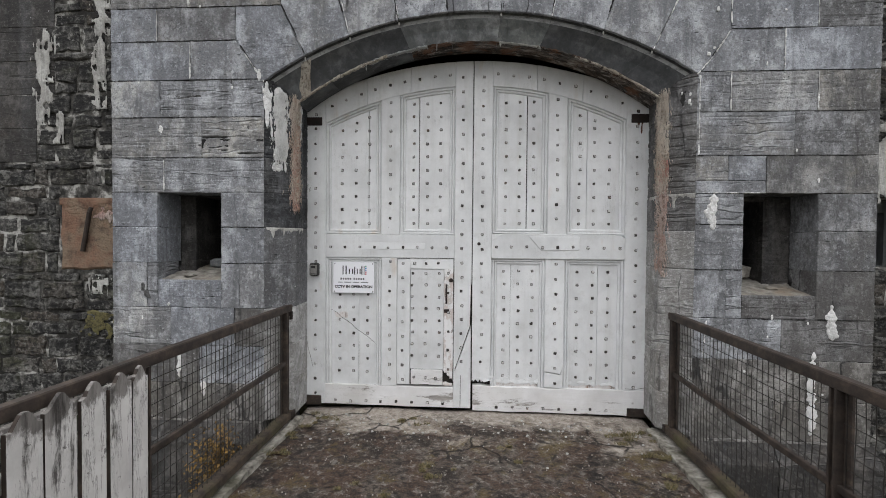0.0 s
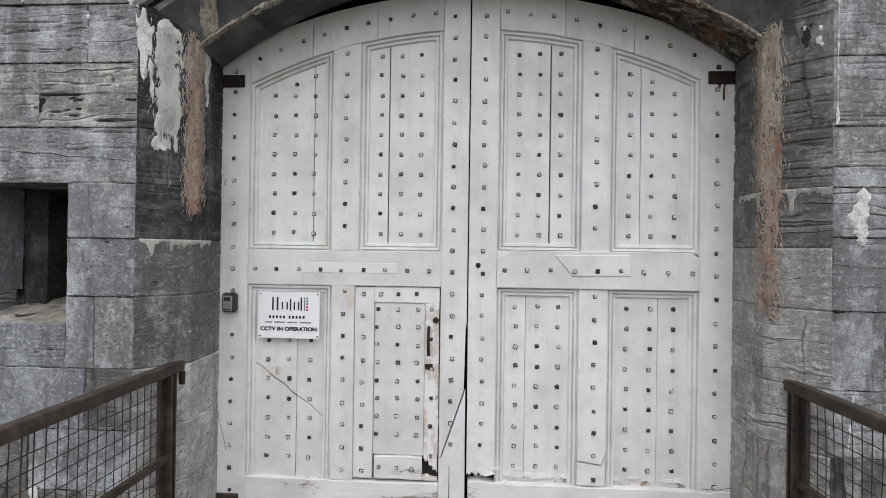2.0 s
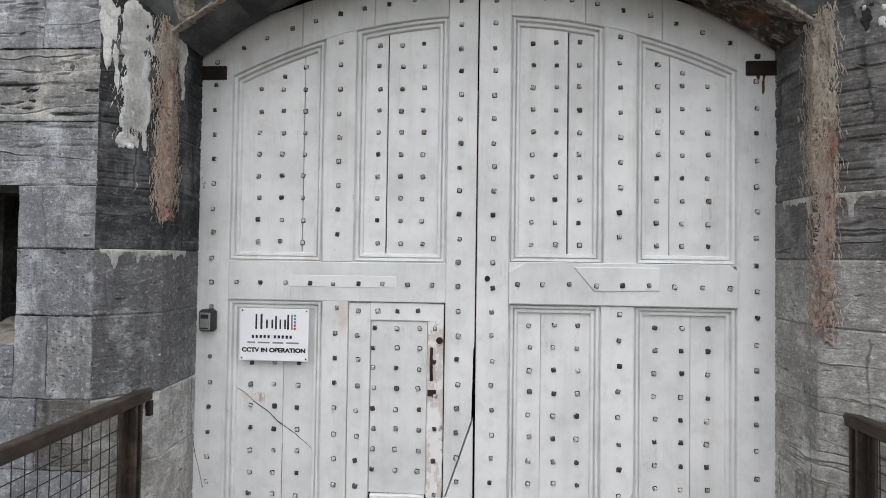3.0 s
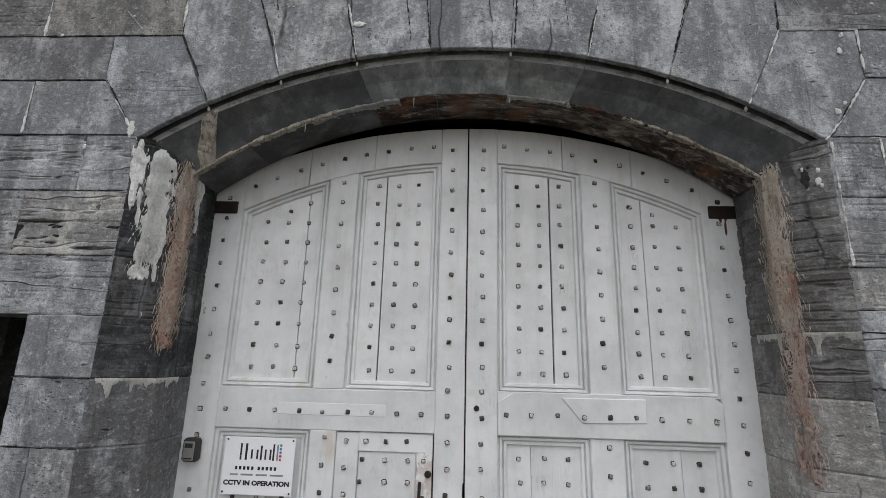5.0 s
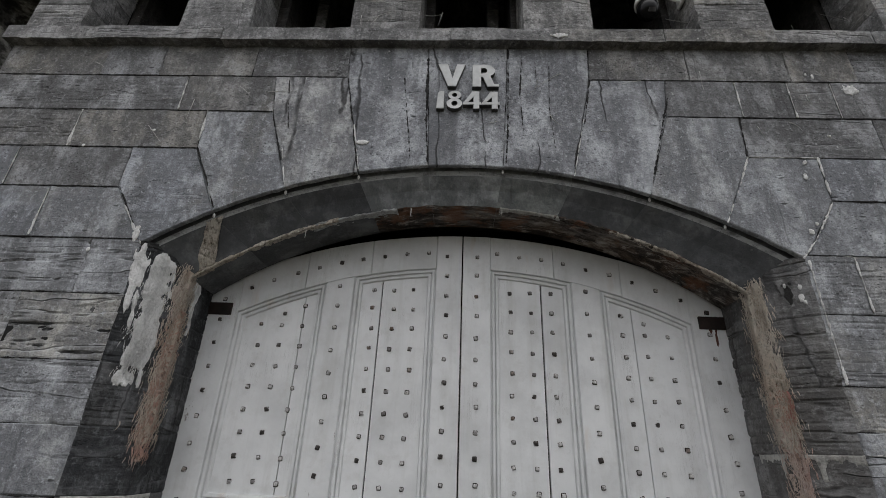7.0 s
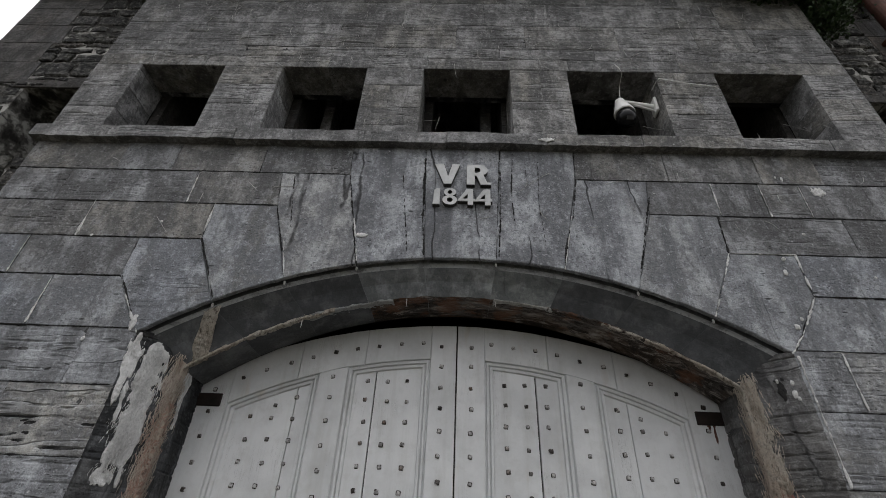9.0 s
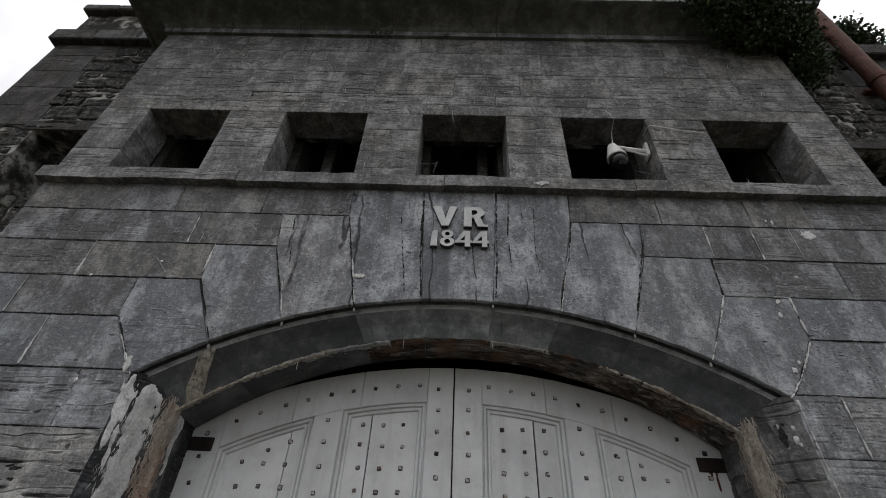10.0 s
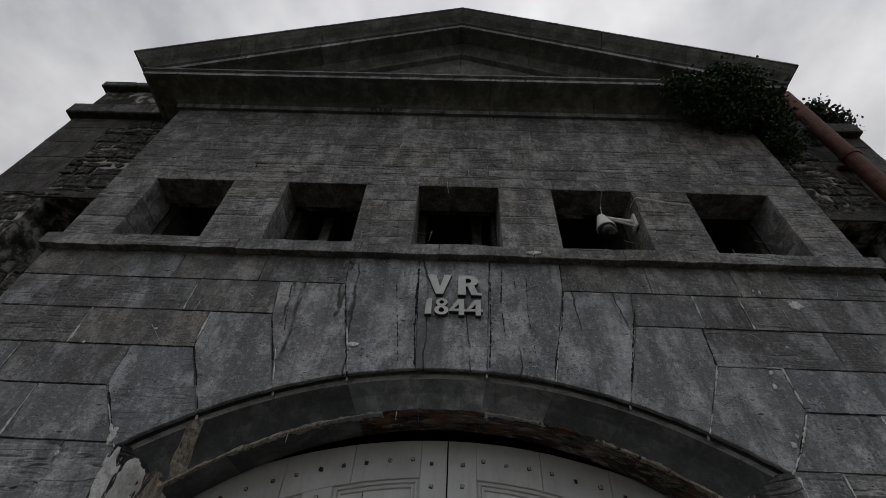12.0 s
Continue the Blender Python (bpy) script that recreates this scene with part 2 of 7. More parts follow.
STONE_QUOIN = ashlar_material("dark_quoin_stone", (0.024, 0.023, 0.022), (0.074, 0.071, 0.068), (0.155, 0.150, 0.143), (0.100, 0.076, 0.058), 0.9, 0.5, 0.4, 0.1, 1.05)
STONE_JAMB = ashlar_material("near_black_jamb_stone", (0.010, 0.011, 0.012), (0.058, 0.062, 0.068), (0.200, 0.208, 0.218), (0.080, 0.074, 0.060), 1.0, 0.5, 0.3, 0.3, 1.2, 0.7)
STONE_UPPER = ashlar_material("weathered_upper_limestone", (0.052, 0.053, 0.054), (0.195, 0.198, 0.202), (0.330, 0.334, 0.338), (0.200, 0.188, 0.156), 0.75, 0.15, 0.6, 0.02, 1.5)
STONE_CORNICE = ashlar_material("cornice_limestone", (0.045, 0.048, 0.045), (0.105, 0.110, 0.105), (0.195, 0.200, 0.192), (0.105, 0.112, 0.092), 0.45, 1.4, 0.2, 0.04, 1.62, 0.45)


def rubble_material():
    m = Mat("dark_rubble_stone", 0.85, spec=0.3)
    sh = m.shifted()
    a = m.noise(4, 6, 0.65, co=sh)
    f = m.noise(26, 6, 0.7, co=sh)
    col = m.ramp(a, (0.36, (0.018, 0.018, 0.018)), (0.5, (0.055, 0.054, 0.051)), (0.64, (0.135, 0.133, 0.124)))
    col = m.mix(1.0, col, m.ramp(m.rand, (0.0, 0.65), (0.5, 1.0), (1.0, 1.35)), "MULTIPLY")
    brown = m.ramp(m.math("FRACT", m.math("MULTIPLY", m.rand, 5.7)), (0.72, 0.0), (0.96, 0.45))
    col = m.mix(brown, col, (0.110, 0.086, 0.064))
    col = m.mix(m.ramp(f, (0.40, 0.9), (0.50, 0.0)), col, (0.012, 0.012, 0.012))
    col = m.mix(m.ramp(f, (0.53, 0.0), (0.62, 0.65)), col, (0.225, 0.220, 0.205))
    moss = m.noise(1.6, 5, 0.66)
    col = m.mix(m.ramp(moss, (0.54, 0.0), (0.66, 0.5)), col, (0.062, 0.066, 0.030))
    col = m.mix(m.ramp(m.noise(5.0, 6, 0.7), (0.60, 0.0), (0.66, 0.75)), col, (0.34, 0.335, 0.315))
    bed = m.noise(4.0, 7, 0.7, stretch=(1, 1, 3.0), co=sh, warp=0.5)
    col = m.mix(m.ramp(bed, (0.40, 0.85), (0.47, 0.0)), col, (0.012, 0.012, 0.012))
    col = m.mix(m.ramp(bed, (0.56, 0.0), (0.66, 0.45)), col, (0.20, 0.196, 0.184))
    n = m.bump(bed, 1.0, 0.05)
    return m.done(col, m.bump(f, 1.0, 0.022, n))


def simple_material(name, c1, c2, scale, rough=0.8, metal=0.0, bump=0.4, dist=0.006, stretch=(1, 1, 1), spec=0.4, c3=None):
    m = Mat(name, rough, metal, spec)
    a = m.noise(scale, 6, 0.62, stretch=stretch)
    col = m.ramp(a, (0.32, c1), (0.66, c2))
    if c3:
        col = m.mix(m.ramp(m.noise(scale * 0.23, 4, 0.6), (0.5, 0.0), (0.66, 0.8)), col, c3)
    return m.done(col, m.bump(m.noise(scale * 3.1, 6, 0.65, stretch=stretch), bump, dist))


def paint_material():
    """Old white paint on boards: grime, thin cracks along the grain, rust runs, small flakes."""
    m = Mat("old_white_paint", 0.55, spec=0.35)
    sh = m.shifted()
    clouds = m.noise(2.3, 7, 0.65, co=sh)
    grain = m.noise(7, 7, 0.66, stretch=(7, 7, 0.30), co=sh, warp=0.3)
    run = m.noise(4.2, 6, 0.66, stretch=(2.6, 2.6, 0.22))
    mott = m.noise(11, 6, 0.7, co=sh)
    col = m.ramp(clouds, (0.28, (0.55, 0.562, 0.564)), (0.55, (0.705, 0.719, 0.722)), (0.80, (0.78, 0.790, 0.788)))
    col = m.mix(1.0, col, m.ramp(m.rand, (0.0, 0.95), (1.0, 1.03)), "MULTIPLY")
    col = m.mix(m.ramp(mott, (0.34, 0.30), (0.48, 0.0)), col, (0.50, 0.50, 0.48))
    col = m.mix(m.ramp(run, (0.52, 0.0), (0.72, 0.30)), col, (0.42, 0.42, 0.39))
    hair = m.ramp(m.math("ABSOLUTE", m.math("SUBTRACT", grain, 0.5)), (0.002, 1.0), (0.012, 0.0))
    hmask = m.ramp(m.noise(2.6, 4, 0.6, co=sh), (0.54, 0.0), (0.66, 0.35))
    col = m.mix(m.math("MULTIPLY", hair, hmask), col, (0.16, 0.15, 0.14))
    col = m.mix(m.ramp(grain, (0.64, 0.0), (0.74, 0.14)), col, (0.46, 0.45, 0.43))
    worn = m.noise(2.4, 9, 0.75, stretch=(1.3, 1.3, 0.7))
    flake = m.ramp(worn, (0.69, 0.0), (0.705, 0.85))
    col = m.mix(flake, col, (0.27, 0.255, 0.235))
    rust = m.noise(3.0, 4, 0.6, stretch=(1.6, 1.6, 0.4), co=sh)
    col = m.mix(m.ramp(rust, (0.66, 0.0), (0.80, 0.42)), col, (0.50, 0.34, 0.20))
    h = m.math("SUBTRACT", m.math("MULTIPLY", grain, 0.15), m.math("ADD", m.math("MULTIPLY", flake, 0.5), m.math("MULTIPLY", m.math("MULTIPLY", hair, hmask), 0.4)))
    n = m.bump(h, 0.6, 0.005)
    return m.done(col, m.bump(m.noise(16, 4, 0.6, co=sh), 0.25, 0.006, n), m.ramp(clouds, (0.3, 0.65), (0.7, 0.45)))


def bare_paint_material():
    """Paint partly gone: white and pinkish remains over grey-brown wood."""
    m = Mat("worn_white_paint", 0.75, spec=0.3)
    a = m.noise(5, 9, 0.74, stretch=(2.0, 2.0, 0.7))
    col = m.ramp(a, (0.38, (0.17, 0.15, 0.13)), (0.43, (0.42, 0.38, 0.35)), (0.48, (0.66, 0.63, 0.61)), (0.8, (0.76, 0.75, 0.74)))
    col = m.mix(m.ramp(m.noise(12, 5, 0.7), (0.58, 0.0), (0.66, 0.7)), col, (0.30, 0.20, 0.15))
    return m.done(col, m.bump(a, 0.7, 0.008))


def bare_picket_material():
    """Peeling off-white paint with dark splits along the grain, bare grey wood at the weathered tops."""
    m = Mat("peeling_white_picket_paint", 0.8, spec=0.25)
    sh = m.shifted()
    sep = m.n.new("ShaderNodeSeparateXYZ")
    m.l.new(m.co, sep.inputs[0])
    a = m.noise(3.0, 9, 0.74, stretch=(3.0, 3.0, 0.30), co=sh)
    c = m.noise(3.0, 6, 0.65, co=sh)
    e = m.noise(9, 9, 0.75, stretch=(1, 1, 0.5), co=sh)
    col = m.ramp(c, (0.3, (0.42, 0.41, 0.395)), (0.6, (0.60, 0.59, 0.57)))
    wood = m.ramp(a, (0.35, (0.040, 0.036, 0.033)), (0.5, (0.145, 0.135, 0.125)), (0.65, (0.29, 0.275, 0.26)))
    top = m.ramp(m.math("ADD", m.math("MULTIPLY", m.math("SUBTRACT", sep.outputs["Z"], 0.955), 2.4), m.math("MULTIPLY", e, 1.2)), (0.60, 0.0), (0.70, 0.92))
    bare = m.ramp(m.math("ADD", m.math("MULTIPLY", a, 0.7), m.math("MULTIPLY", e, 0.3)), (0.41, 0.9), (0.455, 0.0))
    col = m.mix(bare, col, wood)
    split = m.ramp(m.math("ABSOLUTE", m.math("SUBTRACT", a, 0.5)), (0.002, 1.0), (0.012, 0.0))
    col = m.mix(m.math("MULTIPLY", split, m.ramp(c, (0.42, 0.0), (0.55, 0.9))), col, (0.05, 0.045, 0.04))
    col = m.mix(top, col, wood)
    col = m.mix(m.ramp(m.noise(22, 6, 0.75, co=sh), (0.63, 0.0), (0.66, 0.8)), col, (0.10, 0.095, 0.09))
    return m.done(col, m.bump(m.math("SUBTRACT", a, m.math("MULTIPLY", bare, 0.4)), 0.8, 0.008))


def peeled_material():
    """White paint flaking off in scraps, pinkish undercoat and brown spots below."""
    m = Mat("peeled_white_paint", 0.7, spec=0.3)
    a = m.noise(7, 9, 0.76, stretch=(1.6, 1.6, 0.8))
    b = m.noise(16, 7, 0.72)
    col = m.ramp(a, (0.42, (0.54, 0.47, 0.43)), (0.49, (0.66, 0.62, 0.60)), (0.515, (0.73, 0.725, 0.72)), (0.7, (0.78, 0.78, 0.78)))
    col = m.mix(m.ramp(b, (0.61, 0.0), (0.66, 0.75)), col, (0.17, 0.135, 0.115))
    col = m.mix(m.ramp(a, (0.30, 0.8), (0.35, 0.0)), col, (0.30, 0.235, 0.195))
    edge = m.ramp(m.math("ABSOLUTE", m.math("SUBTRACT", a, 0.49)), (0.001, 0.8), (0.006, 0.0))
    col = m.mix(edge, col, (0.25, 0.22, 0.20))
    return m.done(col, m.bump(a, 0.8, 0.01))


def rail_paint_material():
    """Old paint on the bottom rails, scuffed to grey wood in level streaks."""
    m = Mat("scuffed_white_paint", 0.65, spec=0.3)
    a = m.noise(3.2, 9, 0.76, stretch=(0.5, 1, 2.6))
    g = m.noise(6, 8, 0.7, stretch=(0.4, 1, 9))
    c = m.noise(2.2, 6, 0.65)
    col = m.ramp(c, (0.3, (0.56, 0.555, 0.545)), (0.6, (0.74, 0.74, 0.74)))
    wood = m.ramp(g, (0.35, (0.10, 0.088, 0.076)), (0.6, (0.34, 0.315, 0.285)))
    worn = m.ramp(a, (0.56, 0.0), (0.60, 0.85))
    col = m.mix(m.ramp(m.noise(1.3, 5, 0.6), (0.52, 0.0), (0.70, 0.5)), col, (0.56, 0.54, 0.50))
    col = m.mix(worn, col, wood)
    hair = m.ramp(m.math("ABSOLUTE", m.math("SUBTRACT", g, 0.5)), (0.002, 0.7), (0.012, 0.0))
    col = m.mix(m.math("MULTIPLY", hair, m.ramp(a, (0.48, 0.0), (0.58, 1.0))), col, (0.20, 0.185, 0.17))
    return m.done(col, m.bump(m.math("SUBTRACT", m.math("MULTIPLY", g, 0.5), m.math("MULTIPLY", worn, 0.5)), 0.7, 0.007))


def mortar_material():
    m = Mat("old_mortar", 0.95, spec=0.2)
    a = m.noise(4.0, 6, 0.65)
    col = m.ramp(a, (0.47, (0.018, 0.018, 0.018)), (0.54, (0.10, 0.10, 0.10)), (0.60, (0.30, 0.30, 0.295)), (0.66, (0.62, 0.62, 0.60)))
    return m.done(col, m.bump(m.noise(40, 4, 0.6), 0.5, 0.006))


def flank_mortar_material():
    m = Mat("pale_rubble_mortar", 0.95, spec=0.2)
    a = m.noise(5, 6, 0.65)
    col = m.ramp(a, (0.42, (0.026, 0.025, 0.023)), (0.51, (0.10, 0.097, 0.089)), (0.60, (0.42, 0.415, 0.39)))
    return m.done(col, m.bump(m.noise(30, 5, 0.65), 0.7, 0.012))


def asphalt_material():
    """Worn asphalt under brown dirt and moss, cracked, dusty with old mortar before the gate."""
    m = Mat("worn_asphalt", 0.92, spec=0.25)
    sep = m.n.new("ShaderNodeSeparateXYZ")
    m.l.new(m.co, sep.inputs[0])
    a = m.noise(0.9, 9, 0.72)
    b = m.noise(3.2, 9, 0.78, warp=0.3)
    c = m.noise(16, 7, 0.75)
    f = m.noise(75, 5, 0.78)
    col = m.ramp(a, (0.40, (0.060, 0.047, 0.039)), (0.5, (0.118, 0.096, 0.080)), (0.60, (0.215, 0.184, 0.156)))
    col = m.mix(m.ramp(b, (0.47, 0.0), (0.54, 0.85)), col, (0.090, 0.056, 0.040))
    col = m.mix(m.ramp(b, (0.41, 0.9), (0.485, 0.0)), col, (0.030, 0.024, 0.020))
    col = m.mix(m.ramp(c, (0.40, 0.85), (0.49, 0.0)), col, (0.026, 0.023, 0.021))
    col = m.mix(m.ramp(c, (0.55, 0.0), (0.62, 0.75)), col, (0.30, 0.280, 0.250))
    col = m.mix(m.ramp(m.noise(2.1, 9, 0.78), (0.53, 0.0), (0.61, 0.75)), col, (0.150, 0.112, 0.048))
    col = m.mix(m.ramp(m.cells(70), (0.10, 0.3), (0.26, 0.0)), col, (0.24, 0.225, 0.20))
    col = m.mix(m.ramp(f, (0.40, 0.65), (0.50, 0.0)), col, (0.022, 0.019, 0.017))
    col = m.mix(m.ramp(f, (0.62, 0.0), (0.70, 0.55)), col, (0.30, 0.28, 0.25))
    dust = m.math("ADD", m.noise(1.9, 9, 0.75, stretch=(0.6, 1, 1)), m.math("MULTIPLY", sep.outputs["Y"], 0.34))
    col = m.mix(m.ramp(dust, (0.50, 0.0), (0.62, 0.80)), col, m.mix(m.ramp(m.math("ADD", m.math("MULTIPLY", c, 0.6), m.math("MULTIPLY", f, 0.4)), (0.40, 0.0), (0.58, 1.0)), (0.26, 0.222, 0.182), (0.62, 0.565, 0.50)))
    edge = m.cells(2.2, feature="DISTANCE_TO_EDGE", co=m.warped(0.16, 5.0))
    crack = m.math("MULTIPLY", m.ramp(edge, (0.012, 1.0), (0.036, 0.0)), m.ramp(m.noise(1.4, 5, 0.7), (0.49, 0.0), (0.57, 0.85)))
    col = m.mix(crack, col, (0.016, 0.014, 0.013))
    n = m.bump(f, 0.8, 0.009)
    n = m.bump(m.math("SUBTRACT", m.math("ADD", b, m.math("MULTIPLY", c, 0.6)), m.math("MULTIPLY", crack, 0.5)), 1.0, 0.04, n)
    return m.done(col, n)


def rust_material(name, c1, c2, c3, metal=0.25, rough=0.7):
    m = Mat(name, rough, metal)
    a = m.noise(11, 6, 0.65)
    col = m.ramp(a, (0.3, c1), (0.55, c2), (0.75, c3))
    return m.done(col, m.bump(m.noise(60, 5, 0.6), 0.5, 0.002))


def stud_material():
    """Nail heads: some still painted, some bare and rusty."""
    m = Mat("stud_iron", 0.6, 0.1)
    col = m.ramp(m.rand, (0.0, (0.030, 0.026, 0.024)), (0.24, (0.055, 0.048, 0.043)), (0.34, (0.24, 0.23, 0.225)), (0.60, (0.52, 0.515, 0.51)), (0.93, (0.56, 0.54, 0.52)), (1.0, (0.11, 0.060, 0.036)))
    spot = m.noise(85, 4, 0.6, co=m.shifted())
    col = m.mix(m.ramp(spot, (0.53, 0.0), (0.63, 0.8)), col, (0.060, 0.048, 0.040))
    return m.done(col, m.bump(spot, 0.6, 0.004))


def rim_material():
    """Grime and old paint round the nail heads, their patchy shadow painted in as dark."""
    m = Mat("stud_rim_grime_and_shadow", 0.8, spec=0.2)
    a = m.noise(38, 4, 0.6, co=m.shifted())
    col = m.ramp(a, (0.46, (0.030, 0.026, 0.023)), (0.55, (0.14, 0.13, 0.12)), (0.62, (0.60, 0.60, 0.60)))
    return m.done(col, m.bump(a, 0.6, 0.004))


def crust_material(name, pale, shade, tint, fibre=(6, 6, 0.6), tinted=0.5):
    m = Mat(name, 0.9, spec=0.25)
    a = m.noise(7, 8, 0.72, stretch=fibre)
    g = m.noise(45, 6, 0.7)
    col = m.ramp(a, (0.36, shade), (0.50, pale))
    col = m.mix(m.math("MULTIPLY", m.ramp(m.noise(3.0, 6, 0.65), (0.44, 0.0), (0.58, 1.0)), tinted), col, m.mix(1.0, tint, m.ramp(a, (0.3, 0.5), (0.7, 1.4)), "MULTIPLY"))
    col = m.mix(m.ramp(g, (0.36, 0.65), (0.45, 0.0)), col, shade)
    col = m.mix(m.ramp(g, (0.54, 0.0), (0.68, 0.5)), col, pale)
    n = m.bump(a, 1.0, 0.026)
    return m.done(col, m.bump(g, 1.0, 0.016, n))


def lip_material():
    """Spalled, rust-stained stone under the arch: dark brown, with pale and orange flakes."""
    m = Mat("rust_stained_stone", 0.85, spec=0.3)
    a = m.noise(2.6, 8, 0.7, stretch=(0.7, 1.4, 1.4), warp=0.5)
    b = m.noise(9, 8, 0.74, stretch=(0.5, 1.6, 1.6), warp=0.6)
    wide = m.noise(1.5, 4, 0.6)
    col = m.ramp(a, (0.40, (0.030, 0.022, 0.018)), (0.47, (0.095, 0.068, 0.052)), (0.53, (0.24, 0.205, 0.175)), (0.60, (0.42, 0.395, 0.365)))
    col = m.mix(m.ramp(wide, (0.46, 0.75), (0.54, 0.0)), col, m.mix(m.ramp(b, (0.42, 0.0), (0.56, 1.0)), (0.022, 0.019, 0.018), (0.135, 0.125, 0.118)))
    col = m.mix(m.ramp(b, (0.40, 0.9), (0.47, 0.0)), col, (0.020, 0.016, 0.014))
    col = m.mix(m.ramp(b, (0.54, 0.0), (0.60, 0.75)), col, (0.44, 0.405, 0.36))
    col = m.mix(m.ramp(m.noise(3.3, 6, 0.7), (0.54, 0.0), (0.62, 0.65)), col, (0.20, 0.092, 0.050))
    n = m.bump(b, 1.0, 0.03)
    return m.done(col, m.bump(m.noise(30, 6, 0.7), 0.8, 0.01, n))


def leaf_material(name, c1, c2):
    m = Mat(name, 0.5, spec=0.4)
    geo = m.n.new("ShaderNodeNewGeometry")
    col = m.ramp(geo.outputs["Random Per Island"], (0.0, c1), (1.0, c2))
    return m.done(col)


RUBBLE = rubble_material()
MORTAR = mortar_material()
FLANK_MORTAR = flank_mortar_material()
PAINT = paint_material()
BARE = bare_paint_material()
PEELED = peeled_material()
RAIL_PAINT = rail_paint_material()
MOSS = crust_material("yellow_green_moss", (0.150, 0.132, 0.060), (0.045, 0.043, 0.028), (0.105, 0.105, 0.045), (2, 2, 2), 0.6)
ASPHALT = asphalt_material()
STUD = stud_material()
MOSSY_IRON = simple_material("mossy_rusty_beam", (0.018, 0.014, 0.011), (0.075, 0.055, 0.038), 9, 0.9, bump=0.8, dist=0.01, c3=(0.075, 0.070, 0.030))
RUST = rust_material("brown_rusty_steel", (0.018, 0.015, 0.013), (0.050, 0.038, 0.031), (0.105, 0.078, 0.060))
DARK_IRON = rust_material("dark_iron", (0.010, 0.008, 0.007), (0.026, 0.018, 0.015), (0.050, 0.030, 0.022))
WIRE = rust_material("dull_wire", (0.014, 0.013, 0.012), (0.032, 0.028, 0.025), (0.055, 0.045, 0.037))
PIPE_RUST = rust_material("red_brown_cast_iron", (0.060, 0.024, 0.016), (0.105, 0.042, 0.028), (0.150, 0.070, 0.048), 0.1)
LIME = crust_material("white_lime_crust", (0.86, 0.86, 0.85), (0.56, 0.56, 0.55), (0.50, 0.50, 0.49), (2, 2, 1.2), 0.4)
STRAW = crust_material("straw_coloured_crust", (0.58, 0.54, 0.47), (0.12, 0.098, 0.078), (0.38, 0.30, 0.23), (7, 7, 0.5), 0.5)
PINK_CRUST = crust_material("pinkish_fibrous_crust", (0.56, 0.47, 0.41), (0.11, 0.080, 0.064), (0.42, 0.265, 0.205), (7, 7, 0.5), 0.6)
RED_CRUST = crust_material("reddish_crust", (0.52, 0.43, 0.385), (0.095, 0.065, 0.054), (0.40, 0.150, 0.118), (7, 7, 0.5), 0.8)
RIM = rim_material()
FIBRE = crust_material("pale_root_fibre", (0.66, 0.60, 0.52), (0.34, 0.28, 0.22), (0.52, 0.40, 0.31), (3, 3, 0.6), 0.5)
FIBRE_PINK = crust_material("pinkish_root_fibre", (0.60, 0.50, 0.44), (0.30, 0.19, 0.14), (0.52, 0.29, 0.22), (3, 3, 0.6), 0.7)
BROWN_STONE = lip_material()
SCAR = crust_material("dark_spalled_stone", (0.085, 0.085, 0.085), (0.018, 0.018, 0.018), (0.14, 0.14, 0.14), (2, 2, 1), 0.5)
GRIME_HOLE_BLACK = crust_material("black_grime_and_hole_shade", (0.030, 0.030, 0.030), (0.010, 0.010, 0.010), (0.045, 0.043, 0.040), (2, 2, 2), 0.4)
PALE_LIT_SPALL = crust_material("pale_lit_fillet_and_spall", (0.44, 0.45, 0.45), (0.16, 0.165, 0.165), (0.30, 0.31, 0.305), (1, 2, 2), 0.5)
SLAB = crust_material("tan_patch_stone", (0.235, 0.178, 0.128), (0.105, 0.080, 0.060), (0.215, 0.105, 0.068), (1, 1, 1), 0.65)
GRIT = crust_material("mixed_grit", (0.40, 0.38, 0.34), (0.10, 0.09, 0.08), (0.16, 0.12, 0.09), (1, 1, 1), 0.6)
SILL = simple_material("gritty_sill_stone", (0.11, 0.10, 0.085), (0.36, 0.345, 0.31), 11, 0.9, bump=0.9, dist=0.014, c3=(0.20, 0.16, 0.115))
KERB = simple_material("pale_mossy_kerb", (0.075, 0.066, 0.052), (0.50, 0.475, 0.42), 11, 0.9, bump=1.0, dist=0.03, c3=(0.055, 0.056, 0.026))
SOIL = simple_material("damp_soil_and_weeds", (0.030, 0.028, 0.020), (0.075, 0.068, 0.040), 3.0, 0.95, bump=0.9, dist=0.05, c3=(0.095, 0.085, 0.040))
SIGN_WHITE = simple_material("white_sign_plastic", (0.78, 0.79, 0.82), (0.83, 0.84, 0.87), 2.0, 0.35, bump=0.02, dist=0.001)
SIGN_BLACK = simple_material("black_sign_print", (0.012, 0.012, 0.014), (0.02, 0.02, 0.022), 9.0, 0.4, bump=0.0)
SIGN_GREY = simple_material("grey_sign_print", (0.20, 0.20, 0.22), (0.26, 0.26, 0.28), 9.0, 0.4, bump=0.0)
DOT_GREEN = simple_material("green_print", (0.06, 0.30, 0.16), (0.07, 0.34, 0.18), 9.0, 0.4, bump=0.0)
DOT_BLUE = simple_material("blue_print", (0.05, 0.20, 0.40), (0.06, 0.23, 0.45), 9.0, 0.4, bump=0.0)
DOT_RED = simple_material("red_print", (0.45, 0.05, 0.08), (0.50, 0.06, 0.09), 9.0, 0.4, bump=0.0)
KEYBOX_BLACK = simple_material("black_rubber_cover", (0.020, 0.020, 0.020), (0.035, 0.034, 0.033), 30, 0.6, bump=0.2, dist=0.001)
